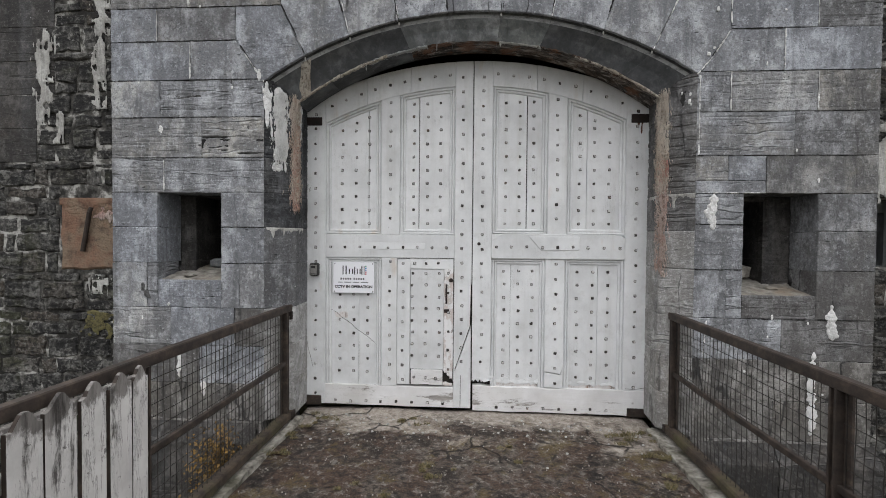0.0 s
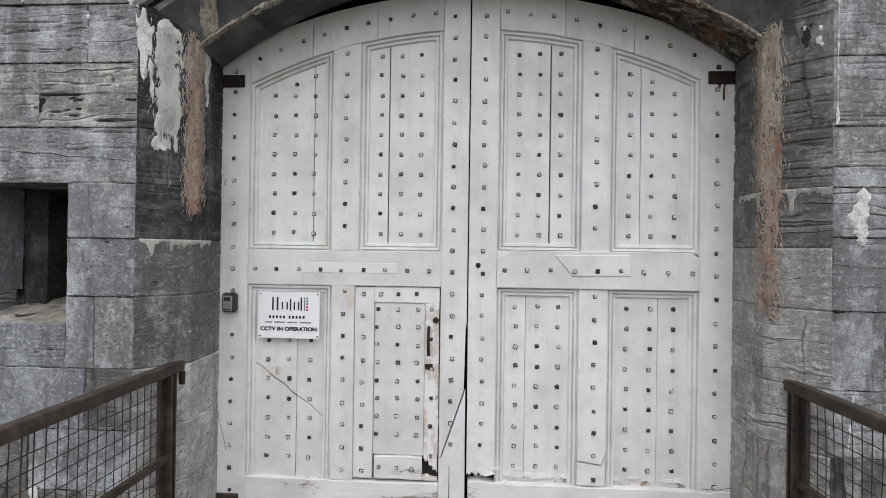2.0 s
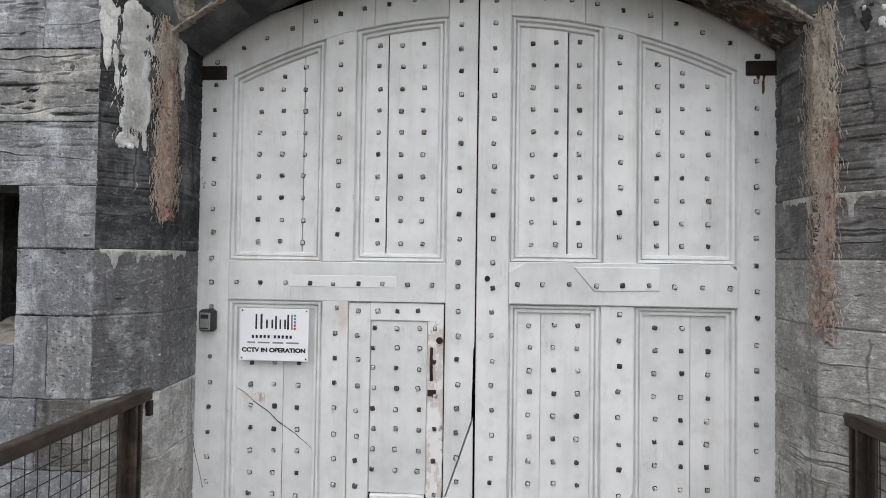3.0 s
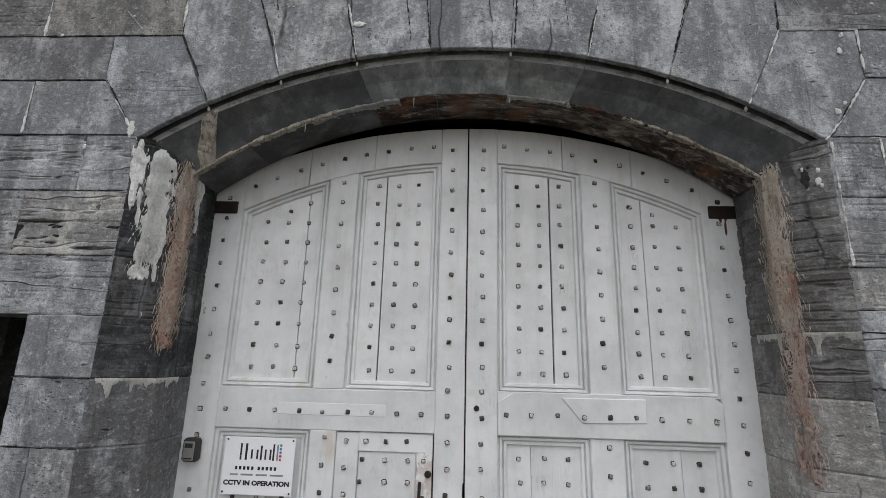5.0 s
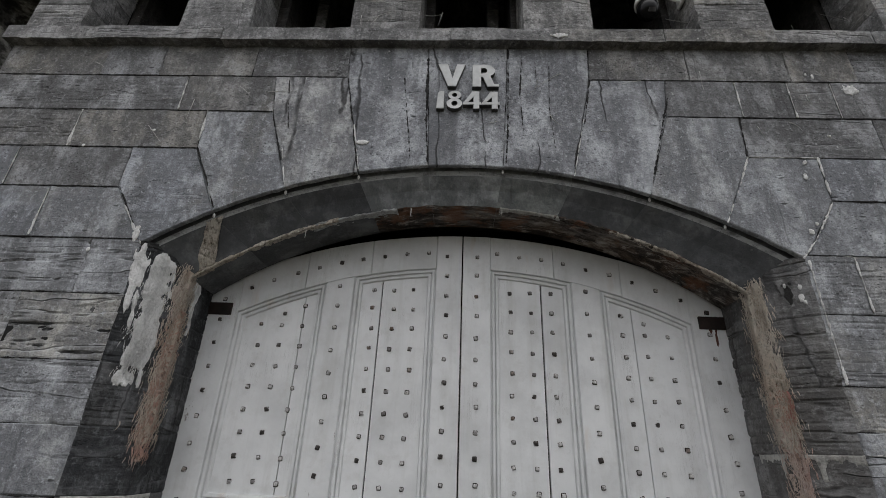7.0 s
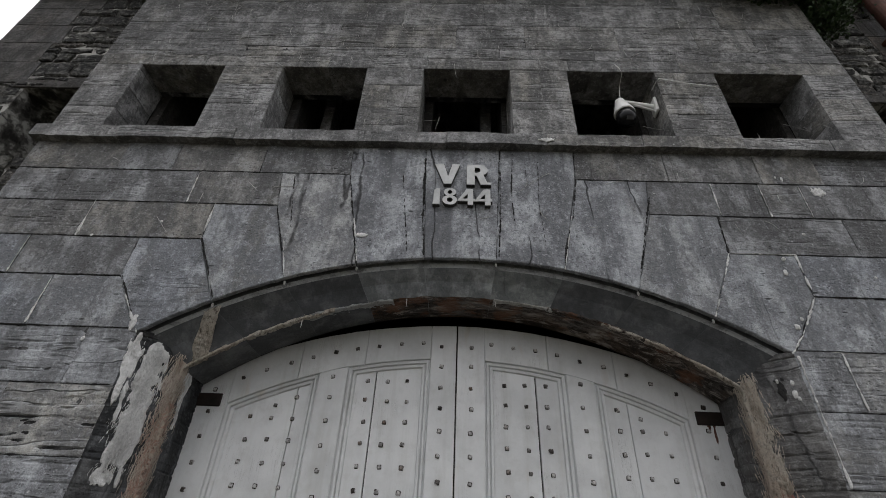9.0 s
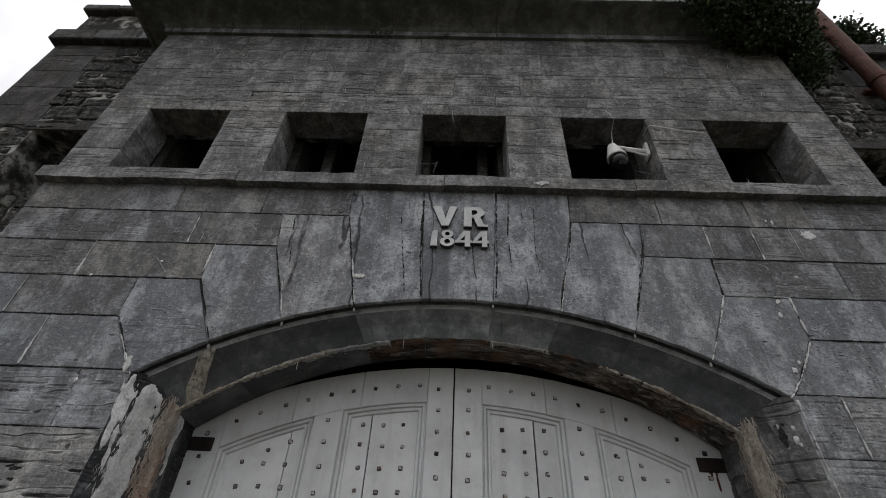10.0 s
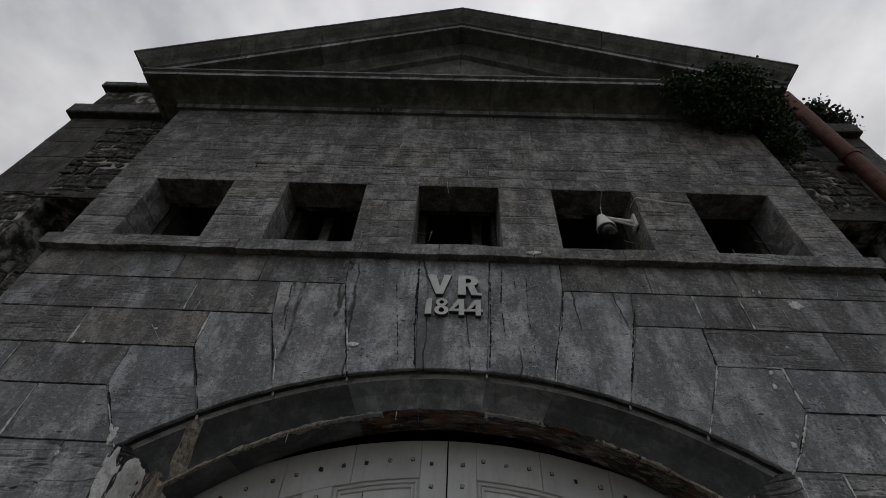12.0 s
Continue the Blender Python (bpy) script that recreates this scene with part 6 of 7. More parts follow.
# ---------------------------------------------------------------- railings
def railing(side, x):
    rail = thing("railing", "rusty brown steel bridge railing with square wire mesh", "railing", "bridge railings")
    posts = [0.06, -1.74, -3.56, -5.38]
    part("top_rail", boxed(x - 0.026, x + 0.026, posts[-1] - 0.1, 0.232, 1.020, 1.082, bevel=0.006), RUST, rail)
    part("middle_rail", boxed(x - 0.012, x + 0.018, posts[-1], posts[0], 0.545, 0.580, bevel=0.003), RUST, rail)
    part("bottom_rail", boxed(x - 0.045, x + 0.045, posts[-1], 0.16, 0.03, 0.105, bevel=0.012), MOSSY_IRON, rail, "mossy rusty base beam")
    part("end_bracket", boxed(x - 0.03 if side > 0 else x - 0.045, x + 0.045 if side > 0 else x + 0.03, 0.15, 0.236, 0.942, 1.019, bevel=0.004), DARK_IRON, rail, "dark bracket bolting the rail to the jamb")
    part("foot_bracket", boxed(x - 0.05, x + 0.05, 0.10, 0.19, 0.03, 0.10, bevel=0.006), DARK_IRON, rail)
    for y in posts:
        bm = boxed(x - 0.028, x + 0.028, y - 0.008, y + 0.008, 0.03, 1.025, bevel=0.002)
        box(bm, x + side * 0.018 - 0.008, x + side * 0.018 + 0.008, y - 0.05, y - 0.009, 0.03, 1.025, bevel=0.002)
        box(bm, x - 0.022, x + 0.022, y + 0.035, y + 0.048, 0.03, 1.025, bevel=0.002)
        part("post", bm, RUST, rail)
    for k, (y1, y0) in enumerate(zip(posts, posts[1:])):
        bm = bmesh.new()
        amp = 0.018 if side > 0 else 0.006

        def bulge(y, z):
            f = max(0.0, math.sin(math.pi * (y - y0) / (y1 - y0)) * math.sin(math.pi * (z - 0.1) / 0.9))
            return x + side * 0.004 + amp * f * math.sin(5 * y + 3 * z) + 0.4 * amp * noise.noise(Vector((y * 6, z * 6, k + 5 * side)))

        def wobble(y, z):
            return 0.35 * amp * noise.noise(Vector((y * 4, z * 4, 9 + side)))

        n = round((y1 - y0 - 0.06) / 0.0515)
        for i in range(n + 1):
            y = y0 + 0.03 + (y1 - y0 - 0.06) * i / n
            zs = [0.10, 0.3, 0.5, 0.7, 0.88, 1.01]
            for za, zb in zip(zs, zs[1:]):
                rod(bm, (bulge(y, za), y + wobble(y, za), za), (bulge(y, zb), y + wobble(y, zb), zb), 0.0025, 4)
        for j in range(1, 14):
            z = 1.005 - 0.0675 * j
            ys = [y0 + (y1 - y0) * q / 7 for q in range(8)]
            for ya, yb in zip(ys, ys[1:]):
                rod(bm, (bulge(ya, z) + 0.003, ya, z + wobble(ya, z)), (bulge(yb, z) + 0.003, yb, z + wobble(yb, z)), 0.0025, 4)
        part("wire_mesh", bm, WIRE, rail, "dull square wire mesh infill")
    return rail


railing(-1, -1.68)
railing(1, 1.725)

# ---------------------------------------------------------------- picket gate folded back against the railing
pickets = thing("picket_gate", "old white picket gate with peeling paint, folded back against the railing", "gate")
edges = [(-1.803, -1.902), (-1.917, -2.047), (-2.067, -2.195), (-2.211, -2.351), (-2.367, -2.505), (-2.525, -2.655), (-2.675, -2.805), (-2.825, -2.955)]
for k, (a, b) in enumerate(edges):
    px = -1.605 + rng.uniform(-0.006, 0.006)
    mid, w = (a + b) / 2, (a - b) / 2
    prof = [(-1.0, -0.018), (-0.84, -0.020), (-0.66, -0.006), (-0.42, 0.018), (-0.20, 0.036), (0.0, 0.040), (0.20, 0.030), (0.45, 0.006), (0.66, -0.014), (0.85, -0.022), (1.0, -0.022)]
    top = 1.034 + rng.uniform(-0.014, 0.008)
    outline = [(mid - w, 0.08), (mid + w, 0.08)] + [(mid - w * u, top + h + rng.uniform(-0.005, 0.005)) for u, h in prof]
    bm = bmesh.new()
    for xx in (px - 0.008, px + 0.010):
        for y, z in outline:
            bm.verts.new((xx + rng.uniform(-0.0015, 0.0015), y + rng.uniform(-0.0015, 0.0015), z))
    bm.verts.ensure_lookup_table()
    n = len(outline)
    bm.faces.new([bm.verts[i] for i in range(n)][::-1])
    bm.faces.new([bm.verts[n + i] for i in range(n)])
    for i in range(n):
        j = (i + 1) % n
        bm.faces.new((bm.verts[i], bm.verts[j], bm.verts[n + j], bm.verts[n + i]))
    ob = part("picket", bm, (PICKET_PAINT, RUST), pickets)
    for p in ob.data.polygons:
        p.material_index = 1 if abs(p.normal.y) > 0.8 else 0
for z in (0.30, 0.82, 0.985):
    part("cross_bar", boxed(-1.650, -1.621, -2.96, -1.80, z - 0.035, z + 0.035, bevel=0.004), PICKET_PAINT, pickets)


# ---------------------------------------------------------------- crusts of lime and rust on the stone
def crust(name, label, category, place, u0, u1, v0, v1, mask, thick, material, cell=0.012):
    """A lumpy skin over a surface: place(u, v, h) gives the point h above it; kept where mask is over zero."""
    nu, nv = max(3, int((u1 - u0) / cell)), max(3, int((v1 - v0) / cell))
    verts, faces, height = [], [], []
    for j in range(nv + 1):
        for i in range(nu + 1):
            u, v = u0 + (u1 - u0) * i / nu, v0 + (v1 - v0) * j / nv
            m = mask(u, v) if 0 < i < nu and 0 < j < nv else -1.0
            height.append(m)
            lump = 0.55 + 0.40 * noise.noise(Vector((u * 34, v * 22, thick * 900))) + 0.30 * noise.noise(Vector((u * 75, v * 48, 4.0)))
            verts.append(place(u, v, -0.003 if m <= 0 else thick * min(1.0, m * 2.5) * lump))
    w = nu + 1
    for j in range(1, nv):
        for i in range(1, nu):
            k = j * w + i
            if height[k] <= 0:
                near = [(di, dj, height[k + dj * w + di]) for di, dj in ((-1, 0), (1, 0), (0, -1), (0, 1), (-1, -1), (1, 1), (-1, 1), (1, -1)) if height[k + dj * w + di] > 0]
                if near:
                    f = [(di * (-height[k] / (h0 - height[k])), dj * (-height[k] / (h0 - height[k]))) for di, dj, h0 in near]
                    u = u0 + (u1 - u0) * (i + 0.92 * sum(a for a, _ in f) / len(f)) / nu
                    v = v0 + (v1 - v0) * (j + 0.92 * sum(b for _, b in f) / len(f)) / nv
                    verts[k] = place(u, v, -0.003)
    for j in range(nv):
        for i in range(nu):
            q = (j * (nu + 1) + i, j * (nu + 1) + i + 1, (j + 1) * (nu + 1) + i + 1, (j + 1) * (nu + 1) + i)
            if max(height[k] for k in q) > 0:
                faces.append(q)
    used = sorted({k for q in faces for k in q})
    back = {k: n for n, k in enumerate(used)}
    me = bpy.data.meshes.new(name)
    me.from_pydata([verts[k] for k in used], [], [tuple(back[k] for k in q) for q in faces])
    me.materials.append(material)
    me.polygons.foreach_set("use_smooth", [True] * len(me.polygons))
    return tagged(new(name, me), label, category, kind="stuff")


def column(uc, hw, v0, v1, seed, rough=0.9, lean=0.0, taper=1.0):
    """A ragged upright streak round u = uc, thinning towards v0 (its foot)."""
    def mask(u, v):
        f = min(1.0, max(0.0, (v - v0) / (v1 - v0)))
        w = hw * (1.0 - taper * (1.0 - f) ** 1.6 * 0.75) * min(1.0, (1.0 - f) * 9 + 0.3)
        c = uc + lean * (v1 - v) + 0.35 * hw * noise.noise(Vector((v * 5.0, seed, 0.3)))
        d = 1.0 - abs(u - c) / max(w, 1e-4)
        drips = noise.noise(Vector((u * 42, v * 4.0, seed))) + 0.6 * noise.noise(Vector((u * 90, v * 22.0, seed + 4)))
        drips += 0.75 * noise.noise(Vector((u * 11, v * 17.0, seed + 2)))
        ends = min(1.0, (f + 0.25 * drips) * 5.0)
        holes_n = max(0.0, noise.noise(Vector((u * 14, v * 9, seed + 9))) - 0.05) * (rough - 1.0) * 2.2 if rough > 1.0 else 0.0
        return min(d + rough * 0.45 * drips - holes_n, ends)
    return mask


def face_place(y):
    return lambda u, v, h: (u, y - h - 0.004, v)


LJ, RJ = jamb_place(-1), jamb_place(1)
crust("lime_crust", "thick white lime crust running down the splayed jamb", "lime crust", LJ, 0.03, 0.27, 2.29, 3.05, column(0.140, 0.074, 2.32, 3.04, 1.0, 1.3, 0.02, 0.25), 0.015, LIME, 0.004)
crust("lime_crust", "white lime run on the corner of the jamb", "lime crust", LJ, -0.04, 0.085, 2.62, 3.08, column(0.024, 0.034, 2.66, 3.07, 2.0, 1.3, 0.03), 0.010, LIME, 0.004)
crust("lime_crust", "small white lime run beside the gate hinge", "lime crust", LJ, 0.33, 0.50, 2.62, 2.98, column(0.42, 0.034, 2.64, 2.97, 2.6, 1.2), 0.014, LIME, 0.007)
crust("root_crust", "straw-coloured fibrous crust hanging along the jamb edge", "mineral crust", LJ, 0.16, 0.42, 1.94, 3.03, column(0.296, 0.046, 1.96, 3.02, 3.0, 1.35, -0.01, 0.6), 0.034, PINK_CRUST, 0.004)
crust("root_crust", "straw-coloured fibrous crust hanging along the jamb edge", "mineral crust", RJ, 0.13, 0.44, 2.10, 3.03, column(0.288, 0.052, 2.02, 3.02, 5.0, 1.25, -0.02, 0.2), 0.034, STRAW, 0.004)
crust("root_crust", "reddish fibrous crust hanging along the jamb edge", "mineral crust", RJ, 0.13, 0.42, 1.38, 2.45, column(0.268, 0.050, 1.40, 2.44, 6.5, 1.4, -0.02, 0.6), 0.028, RED_CRUST, 0.004)
crust("lime_drip", "pale lime drip along a stone joint of the jamb", "lime crust", RJ, 0.0, 0.56, 1.98, 2.12, lambda u, v: min((2.100 - v) * 60 if v > 2.094 else 1.0, 0.25 + (v - 2.094) * (9 + 14 * noise.noise(Vector((u * 21, 1.0, 2.0)))) + 0.25 * noise.noise(Vector((u * 60, 3, 1)))), 0.010, BIRD_WHITE, 0.008)
crust("lime_drip", "pale lime drip along a stone joint of the jamb", "lime crust", LJ, 0.02, 0.50, 1.66, 1.80, lambda u, v: min((1.789 - v) * 60 if v > 1.784 else 1.0, 0.22 + (v - 1.784) * (8 + 11 * noise.noise(Vector((u * 19, 7.0, 2.0)))) + 0.25 * noise.noise(Vector((u * 60, 9, 1)))), 0.010, BIRD_WHITE, 0.008)


def fibres(label, place, uc, hw, z0, z1, count, length, material, seed):
    """Fine dead roots and lime threads hanging from a crust."""
    r = random.Random(seed)
    verts, faces = [], []
    for _ in range(count):
        u, z = uc + r.gauss(0, hw * 0.55), r.uniform(z0, z1)
        ln, w, lean, out = length * r.uniform(0.4, 1.3), r.uniform(0.0008, 0.0026), r.uniform(-0.35, 0.35), r.uniform(0.014, 0.036)
        pts = [(u + lean * ln * f + 0.004 * r.uniform(-1, 1), z - ln * f, out * (1 - 0.35 * f)) for f in (0.0, 0.35, 0.7, 1.0)]
        k = len(verts)
        for n, (pu, pz, h) in enumerate(pts):
            g = w * (1 - 0.25 * n)
            verts += [place(pu - g, pz, h), place(pu + g, pz, h), place(pu, pz, h - 1.5 * g)]
        for n in range(3):
            q = k + 3 * n
            faces += [(q, q + 1, q + 4, q + 3), (q + 1, q + 2, q + 5, q + 4), (q + 2, q, q + 3, q + 5)]
    me = bpy.data.meshes.new("root_fibres")
    me.from_pydata(verts, [], faces)
    me.materials.append(material)
    return tagged(new("root_fibres", me), label, "dead roots", kind="stuff")


fibres("matted tan root fibres hanging down the jamb edge", LJ, 0.290, 0.060, 2.05, 3.02, 1500, 0.055, FIBRE, 1)
fibres("matted pinkish root fibres hanging down the jamb edge", LJ, 0.288, 0.050, 1.96, 2.75, 500, 0.05, FIBRE_PINK, 2)
fibres("matted straw-coloured root fibres hanging down the jamb edge", RJ, 0.285, 0.062, 2.15, 3.02, 1500, 0.055, FIBRE, 3)
fibres("matted reddish root fibres hanging down the jamb edge", RJ, 0.270, 0.055, 1.45, 2.40, 600, 0.06, FIBRE_PINK, 4)
fibres("white lime threads on the edge of the crust", LJ, 0.138, 0.062, 2.36, 3.0, 600, 0.035, LIME, 5)


def soffit_place(x, f, h):
    """f runs from the arch's front edge to its inner edge."""
    xi = x / JAMB * INNER
    zf, zi = arch_front(x) - 0.028, arch_inner(xi)
    nx, nz = x / 3.30, (zf - 0.343) / 3.30
    return (x + (xi - x) * f - nx * h * 0.75, 0.047 + (SPLAY - 0.047) * f - h * 0.6, zf + (zi - zf) * f - nz * h * 0.75)


def soffit_crust(x0, x1, mask, thick, material, label, name="root_crust"):
    return crust(name, label, "mineral crust", lambda u, v, h: soffit_place(u, v * 5, h), x0, x1, 0.0, 0.2, mask, thick, material, 0.006)


soffit_crust(-1.84, -1.36, lambda u, v: 1.0 - abs(u + 1.475 + 1.35 * v) / (0.034 + 0.14 * v) + 0.7 * noise.noise(Vector((u * 70 + v * 90, v * 14, 2))), 0.020, STRAW, "straw-coloured fibrous crust hanging from the arch")
def lip(x0, x1, width, thick, seed, material, label):
    """A ragged hanging lip on the inner edge of the arch."""
    def place(u, v, h):
        return (u, SPLAY - h * 0.6 + max(0.0, -v), arch_inner(u) + max(0.0, v) * 0.8 - h * 0.9)

    def mask(u, v):
        w = width * (1.0 + 0.9 * noise.noise(Vector((u * 7, seed, 3))))
        return 0.7 - abs(v + 0.012) / max(w, 0.004) + 0.55 * noise.noise(Vector((u * 17, v * 26, seed))) + 0.3 * noise.noise(Vector((u * 60, v * 60, seed)))
    crust("rust_lip", label, "mineral crust", place, x0, x1, -0.14, 0.06, mask, thick, material, 0.007)


lip(-1.62, -0.78, 0.050, 0.036, 1, STRAW, "straw and rust coloured worn lip on the inner edge of the arch")
lip(-0.95, -0.42, 0.075, 0.024, 2, PALE_LIT_SPALL, "pale spalled stone under the arch")
lip(0.22, 0.62, 0.050, 0.018, 3, BIRD_WHITE, "pale fibrous crust under the arch")
lip(0.55, 1.30, 0.060, 0.022, 4, BROWN_STONE, "brown spalled stone under the arch")
lip(0.88, 1.63, 0.046, 0.034, 5, STRAW, "straw and rust coloured worn lip on the inner edge of the arch")

F0, FF = face_place(0.0), face_place(FLANK_Y - 0.012)
def run_mask(uc, hw, z0, z1, seed):
    """A ragged splash that runs downwards, broad in places and pinched in others."""
    def mask(u, v):
        f = (v - z0) / (z1 - z0)
        ends = min(1.0, f * 4.0, (1.0 - f) * 6.0)
        c = uc + 0.5 * hw * noise.noise(Vector((v * 7.0, seed, 1.0)))
        w = hw * (0.62 + 0.75 * noise.noise(Vector((v * 9.0, seed, 5.0))) + 0.45 * noise.noise(Vector((v * 31.0, seed, 2.0)))) * max(0.0, ends) ** 0.5
        return 1.0 - abs(u - c) / max(w, 0.0005) + 0.55 * noise.noise(Vector((u * 50, v * 22, seed)))
    return mask


for nm_label, plc, uc, hw, z0, z1, sd in (
        ("white lime run on the gatehouse wall", F0, 2.94, 0.045, 0.89, 1.19, 11), ("long white lime run on the gatehouse wall", F0, 2.80, 0.045, 0.10, 0.80, 12),
        ("white lime run on the gatehouse wall", F0, -2.635, 0.026, 0.43, 0.70, 13), ("small white lime run on the gatehouse wall", F0, -2.405, 0.032, 0.26, 0.40, 14),
        ("crumbling white lime patch beside the loophole", F0, 1.985, 0.045, 1.79, 2.09, 15),
        ("broad white lime run on the rubble wall", FF, -4.20, 0.085, 2.80, 3.70, 16), ("broad white lime run on the rubble wall", FF, -3.62, 0.075, 2.95, 4.30, 17),
        ("white lime run on the rubble wall", FF, 3.56, 0.10, 2.06, 2.75, 18), ("small white lime run on the rubble wall", FF, -4.05, 0.05, 2.62, 2.90, 19),
        ("pale lime patch on the rubble wall", FF, -3.66, 0.09, 1.15, 1.30, 20)):
    crust("lime_run", nm_label, "lime run", plc, uc - 2.2 * hw, uc + 2.2 * hw, z0 - 0.02, z1 + 0.02, column(uc, hw, z0, z1, sd, 2.3, 0.0, 0.3) if plc is FF else run_mask(uc, hw * 1.2, z0, z1, sd), 0.008, LIME if plc is F0 else BIRD_WHITE, 0.008)
sr = random.Random(15)
specks = [(sr.uniform(-3.1, 3.1), sr.uniform(0.4, 4.4), sr.uniform(0.005, 0.012), sr.uniform(0.006, 0.022)) for _ in range(60)]
specks = [q for q in specks if abs(q[0]) > 1.95 and not (2.2 < abs(q[0]) < 2.9 and 1.2 < q[1] < 2.15)]
for uc, vc, w, h in ((-0.652, 3.80, 0.040, 0.018), (2.46, 4.27, 0.045, 0.040), (-2.80, 2.66, 0.020, 0.035), (0.62, 4.66, 0.05, 0.02), (2.02, 3.70, 0.012, 0.015), (1.93, 3.24, 0.016, 0.02), (1.97, 3.29, 0.010, 0.012), (-1.89, 3.13, 0.016, 0.05), *specks):
    crust("lime_spot", "small white lime spot on the gatehouse wall", "lime spot", face_place(-0.072 if vc == 4.66 else 0.0), uc - 1.5 * w, uc + 1.5 * w, vc - 1.5 * h, vc + 1.5 * h,
          lambda u, v, uc=uc, vc=vc, w=w, h=h: 1.0 - math.hypot((u - uc) / w, (v - vc) / h) + 0.5 * noise.noise(Vector((u * 60, v * 60, 5))), 0.003, LIME, min(0.005, w * 0.25))

crust("moss", "yellow-green moss on the damp rubble wall", "moss", FF, -3.98, -3.45, 0.60, 1.06,
      lambda u, v: 0.65 - math.hypot((u + 3.66) / 0.22, (v - 0.86) / 0.17) + 0.9 * noise.noise(Vector((u * 14, v * 18, 3))), 0.005, MOSS, 0.010)
crust("brick_remnant", "broken reddish brick and mortar on the tan slab", "mineral crust", face_place(FLANK_Y - 0.015), -3.86, -3.40, 1.74, 2.05,
      lambda u, v: 0.45 - math.hypot((u + 3.58) / 0.17, (v - 1.90) / 0.13) + 0.6 * noise.noise(Vector((u * 22, v * 22, 3))), 0.012, RED_CRUST, 0.010)
crust("mortar_smear", "pale rough mortar along the top of the tan slab", "mineral crust", face_place(FLANK_Y - 0.015), -4.05, -3.3, 1.88, 2.07,
      lambda u, v: (v - 1.97) * 6 + 0.7 * noise.noise(Vector((u * 12, v * 20, 6))), 0.008, SLAB, 0.012)

# white lime filling and weeping from some joints
def seam(label, pts, width, seed, material=LIME, name="lime_seam", category="lime seam"):
    def dist(u, v):
        best = 9.0
        for (ax, az), (bx, bz) in zip(pts, pts[1:]):
            ex, ez = bx - ax, bz - az
            f = min(1.0, max(0.0, ((u - ax) * ex + (v - az) * ez) / (ex * ex + ez * ez)))
            best = min(best, math.hypot(u - ax - ex * f, v - az - ez * f))
        return best

    def mask(u, v):
        w = (0.85 if material is LIME else 0.78) * width * (0.62 + 1.5 * noise.noise(Vector((u * 8, v * 8, seed))) + 1.1 * noise.noise(Vector((u * 33, v * 33, seed))) + 0.6 * noise.noise(Vector((u * 90, v * 90, seed))))
        return 1.0 - dist(u, v) / max(w, 0.0004)
    us, vs = [p[0] for p in pts], [p[1] for p in pts]
    crust(name, label, category, F0, min(us) - 0.03, max(us) + 0.03, min(vs) - 0.03, max(vs) + 0.03, mask, 0.0016 if material is LIME else 0.0008, material, 0.0036)


for pts, w, sd in ((((1.845, 3.08), (1.94, 3.19), (2.03, 3.32), (2.105, 3.44), (2.104, 3.60), (2.105, 3.735)), 0.007, 1), (((1.485, 3.29), (1.60, 3.52), (1.695, 3.735)), 0.0065, 2), (((1.70, 3.737), (2.10, 3.737)), 0.0042, 3),
                   (((-1.845, 3.07), (-1.93, 3.19), (-2.02, 3.32)), 0.008, 4), (((JAMB + 0.02, 3.06), (JAMB + 0.02, 2.42)), 0.006, 5), (((-2.774, 2.12), (-2.774, 2.38)), 0.007, 6), (((2.781, 3.46), (2.781, 3.72)), 0.005, 7),
                   (((1.93, 0.74), (1.955, 1.06)), 0.006, 8), (((2.112, 2.78), (2.112, 3.08)), 0.005, 9), (((2.794, 2.78), (2.794, 3.08)), 0.006, 10), (((2.4, 2.10), (1.86, 2.10)), 0.005, 11),
                   (((0.652, 3.58), (0.74, 4.0)), 0.004, 12), (((-1.695, 4.03), (-1.695, 3.80)), 0.006, 13), (((-2.54, 3.74), (-2.54, 4.03)), 0.007, 14), (((2.07, 4.05), (2.07, 4.32)), 0.006, 15), (((-2.835, 3.45), (-2.835, 3.72)), 0.006, 16),
                   (((-2.525, 3.11), (-2.525, 3.42)), 0.006, 17), (((-1.90, 4.05), (-1.90, 4.32)), 0.005, 18), (((1.74, 4.05), (1.74, 4.32)), 0.005, 19), (((2.527, 3.11), (2.527, 3.43)), 0.007, 20), (((-0.652, 3.60), (-0.72, 3.95)), 0.005, 21),
                   (((-1.085, 3.47), (-1.15, 3.75)), 0.004, 22), (((2.343, 4.04), (2.343, 4.32)), 0.003, 23)):
    seam("thin white lime seam weeping along a joint", pts, w, sd)

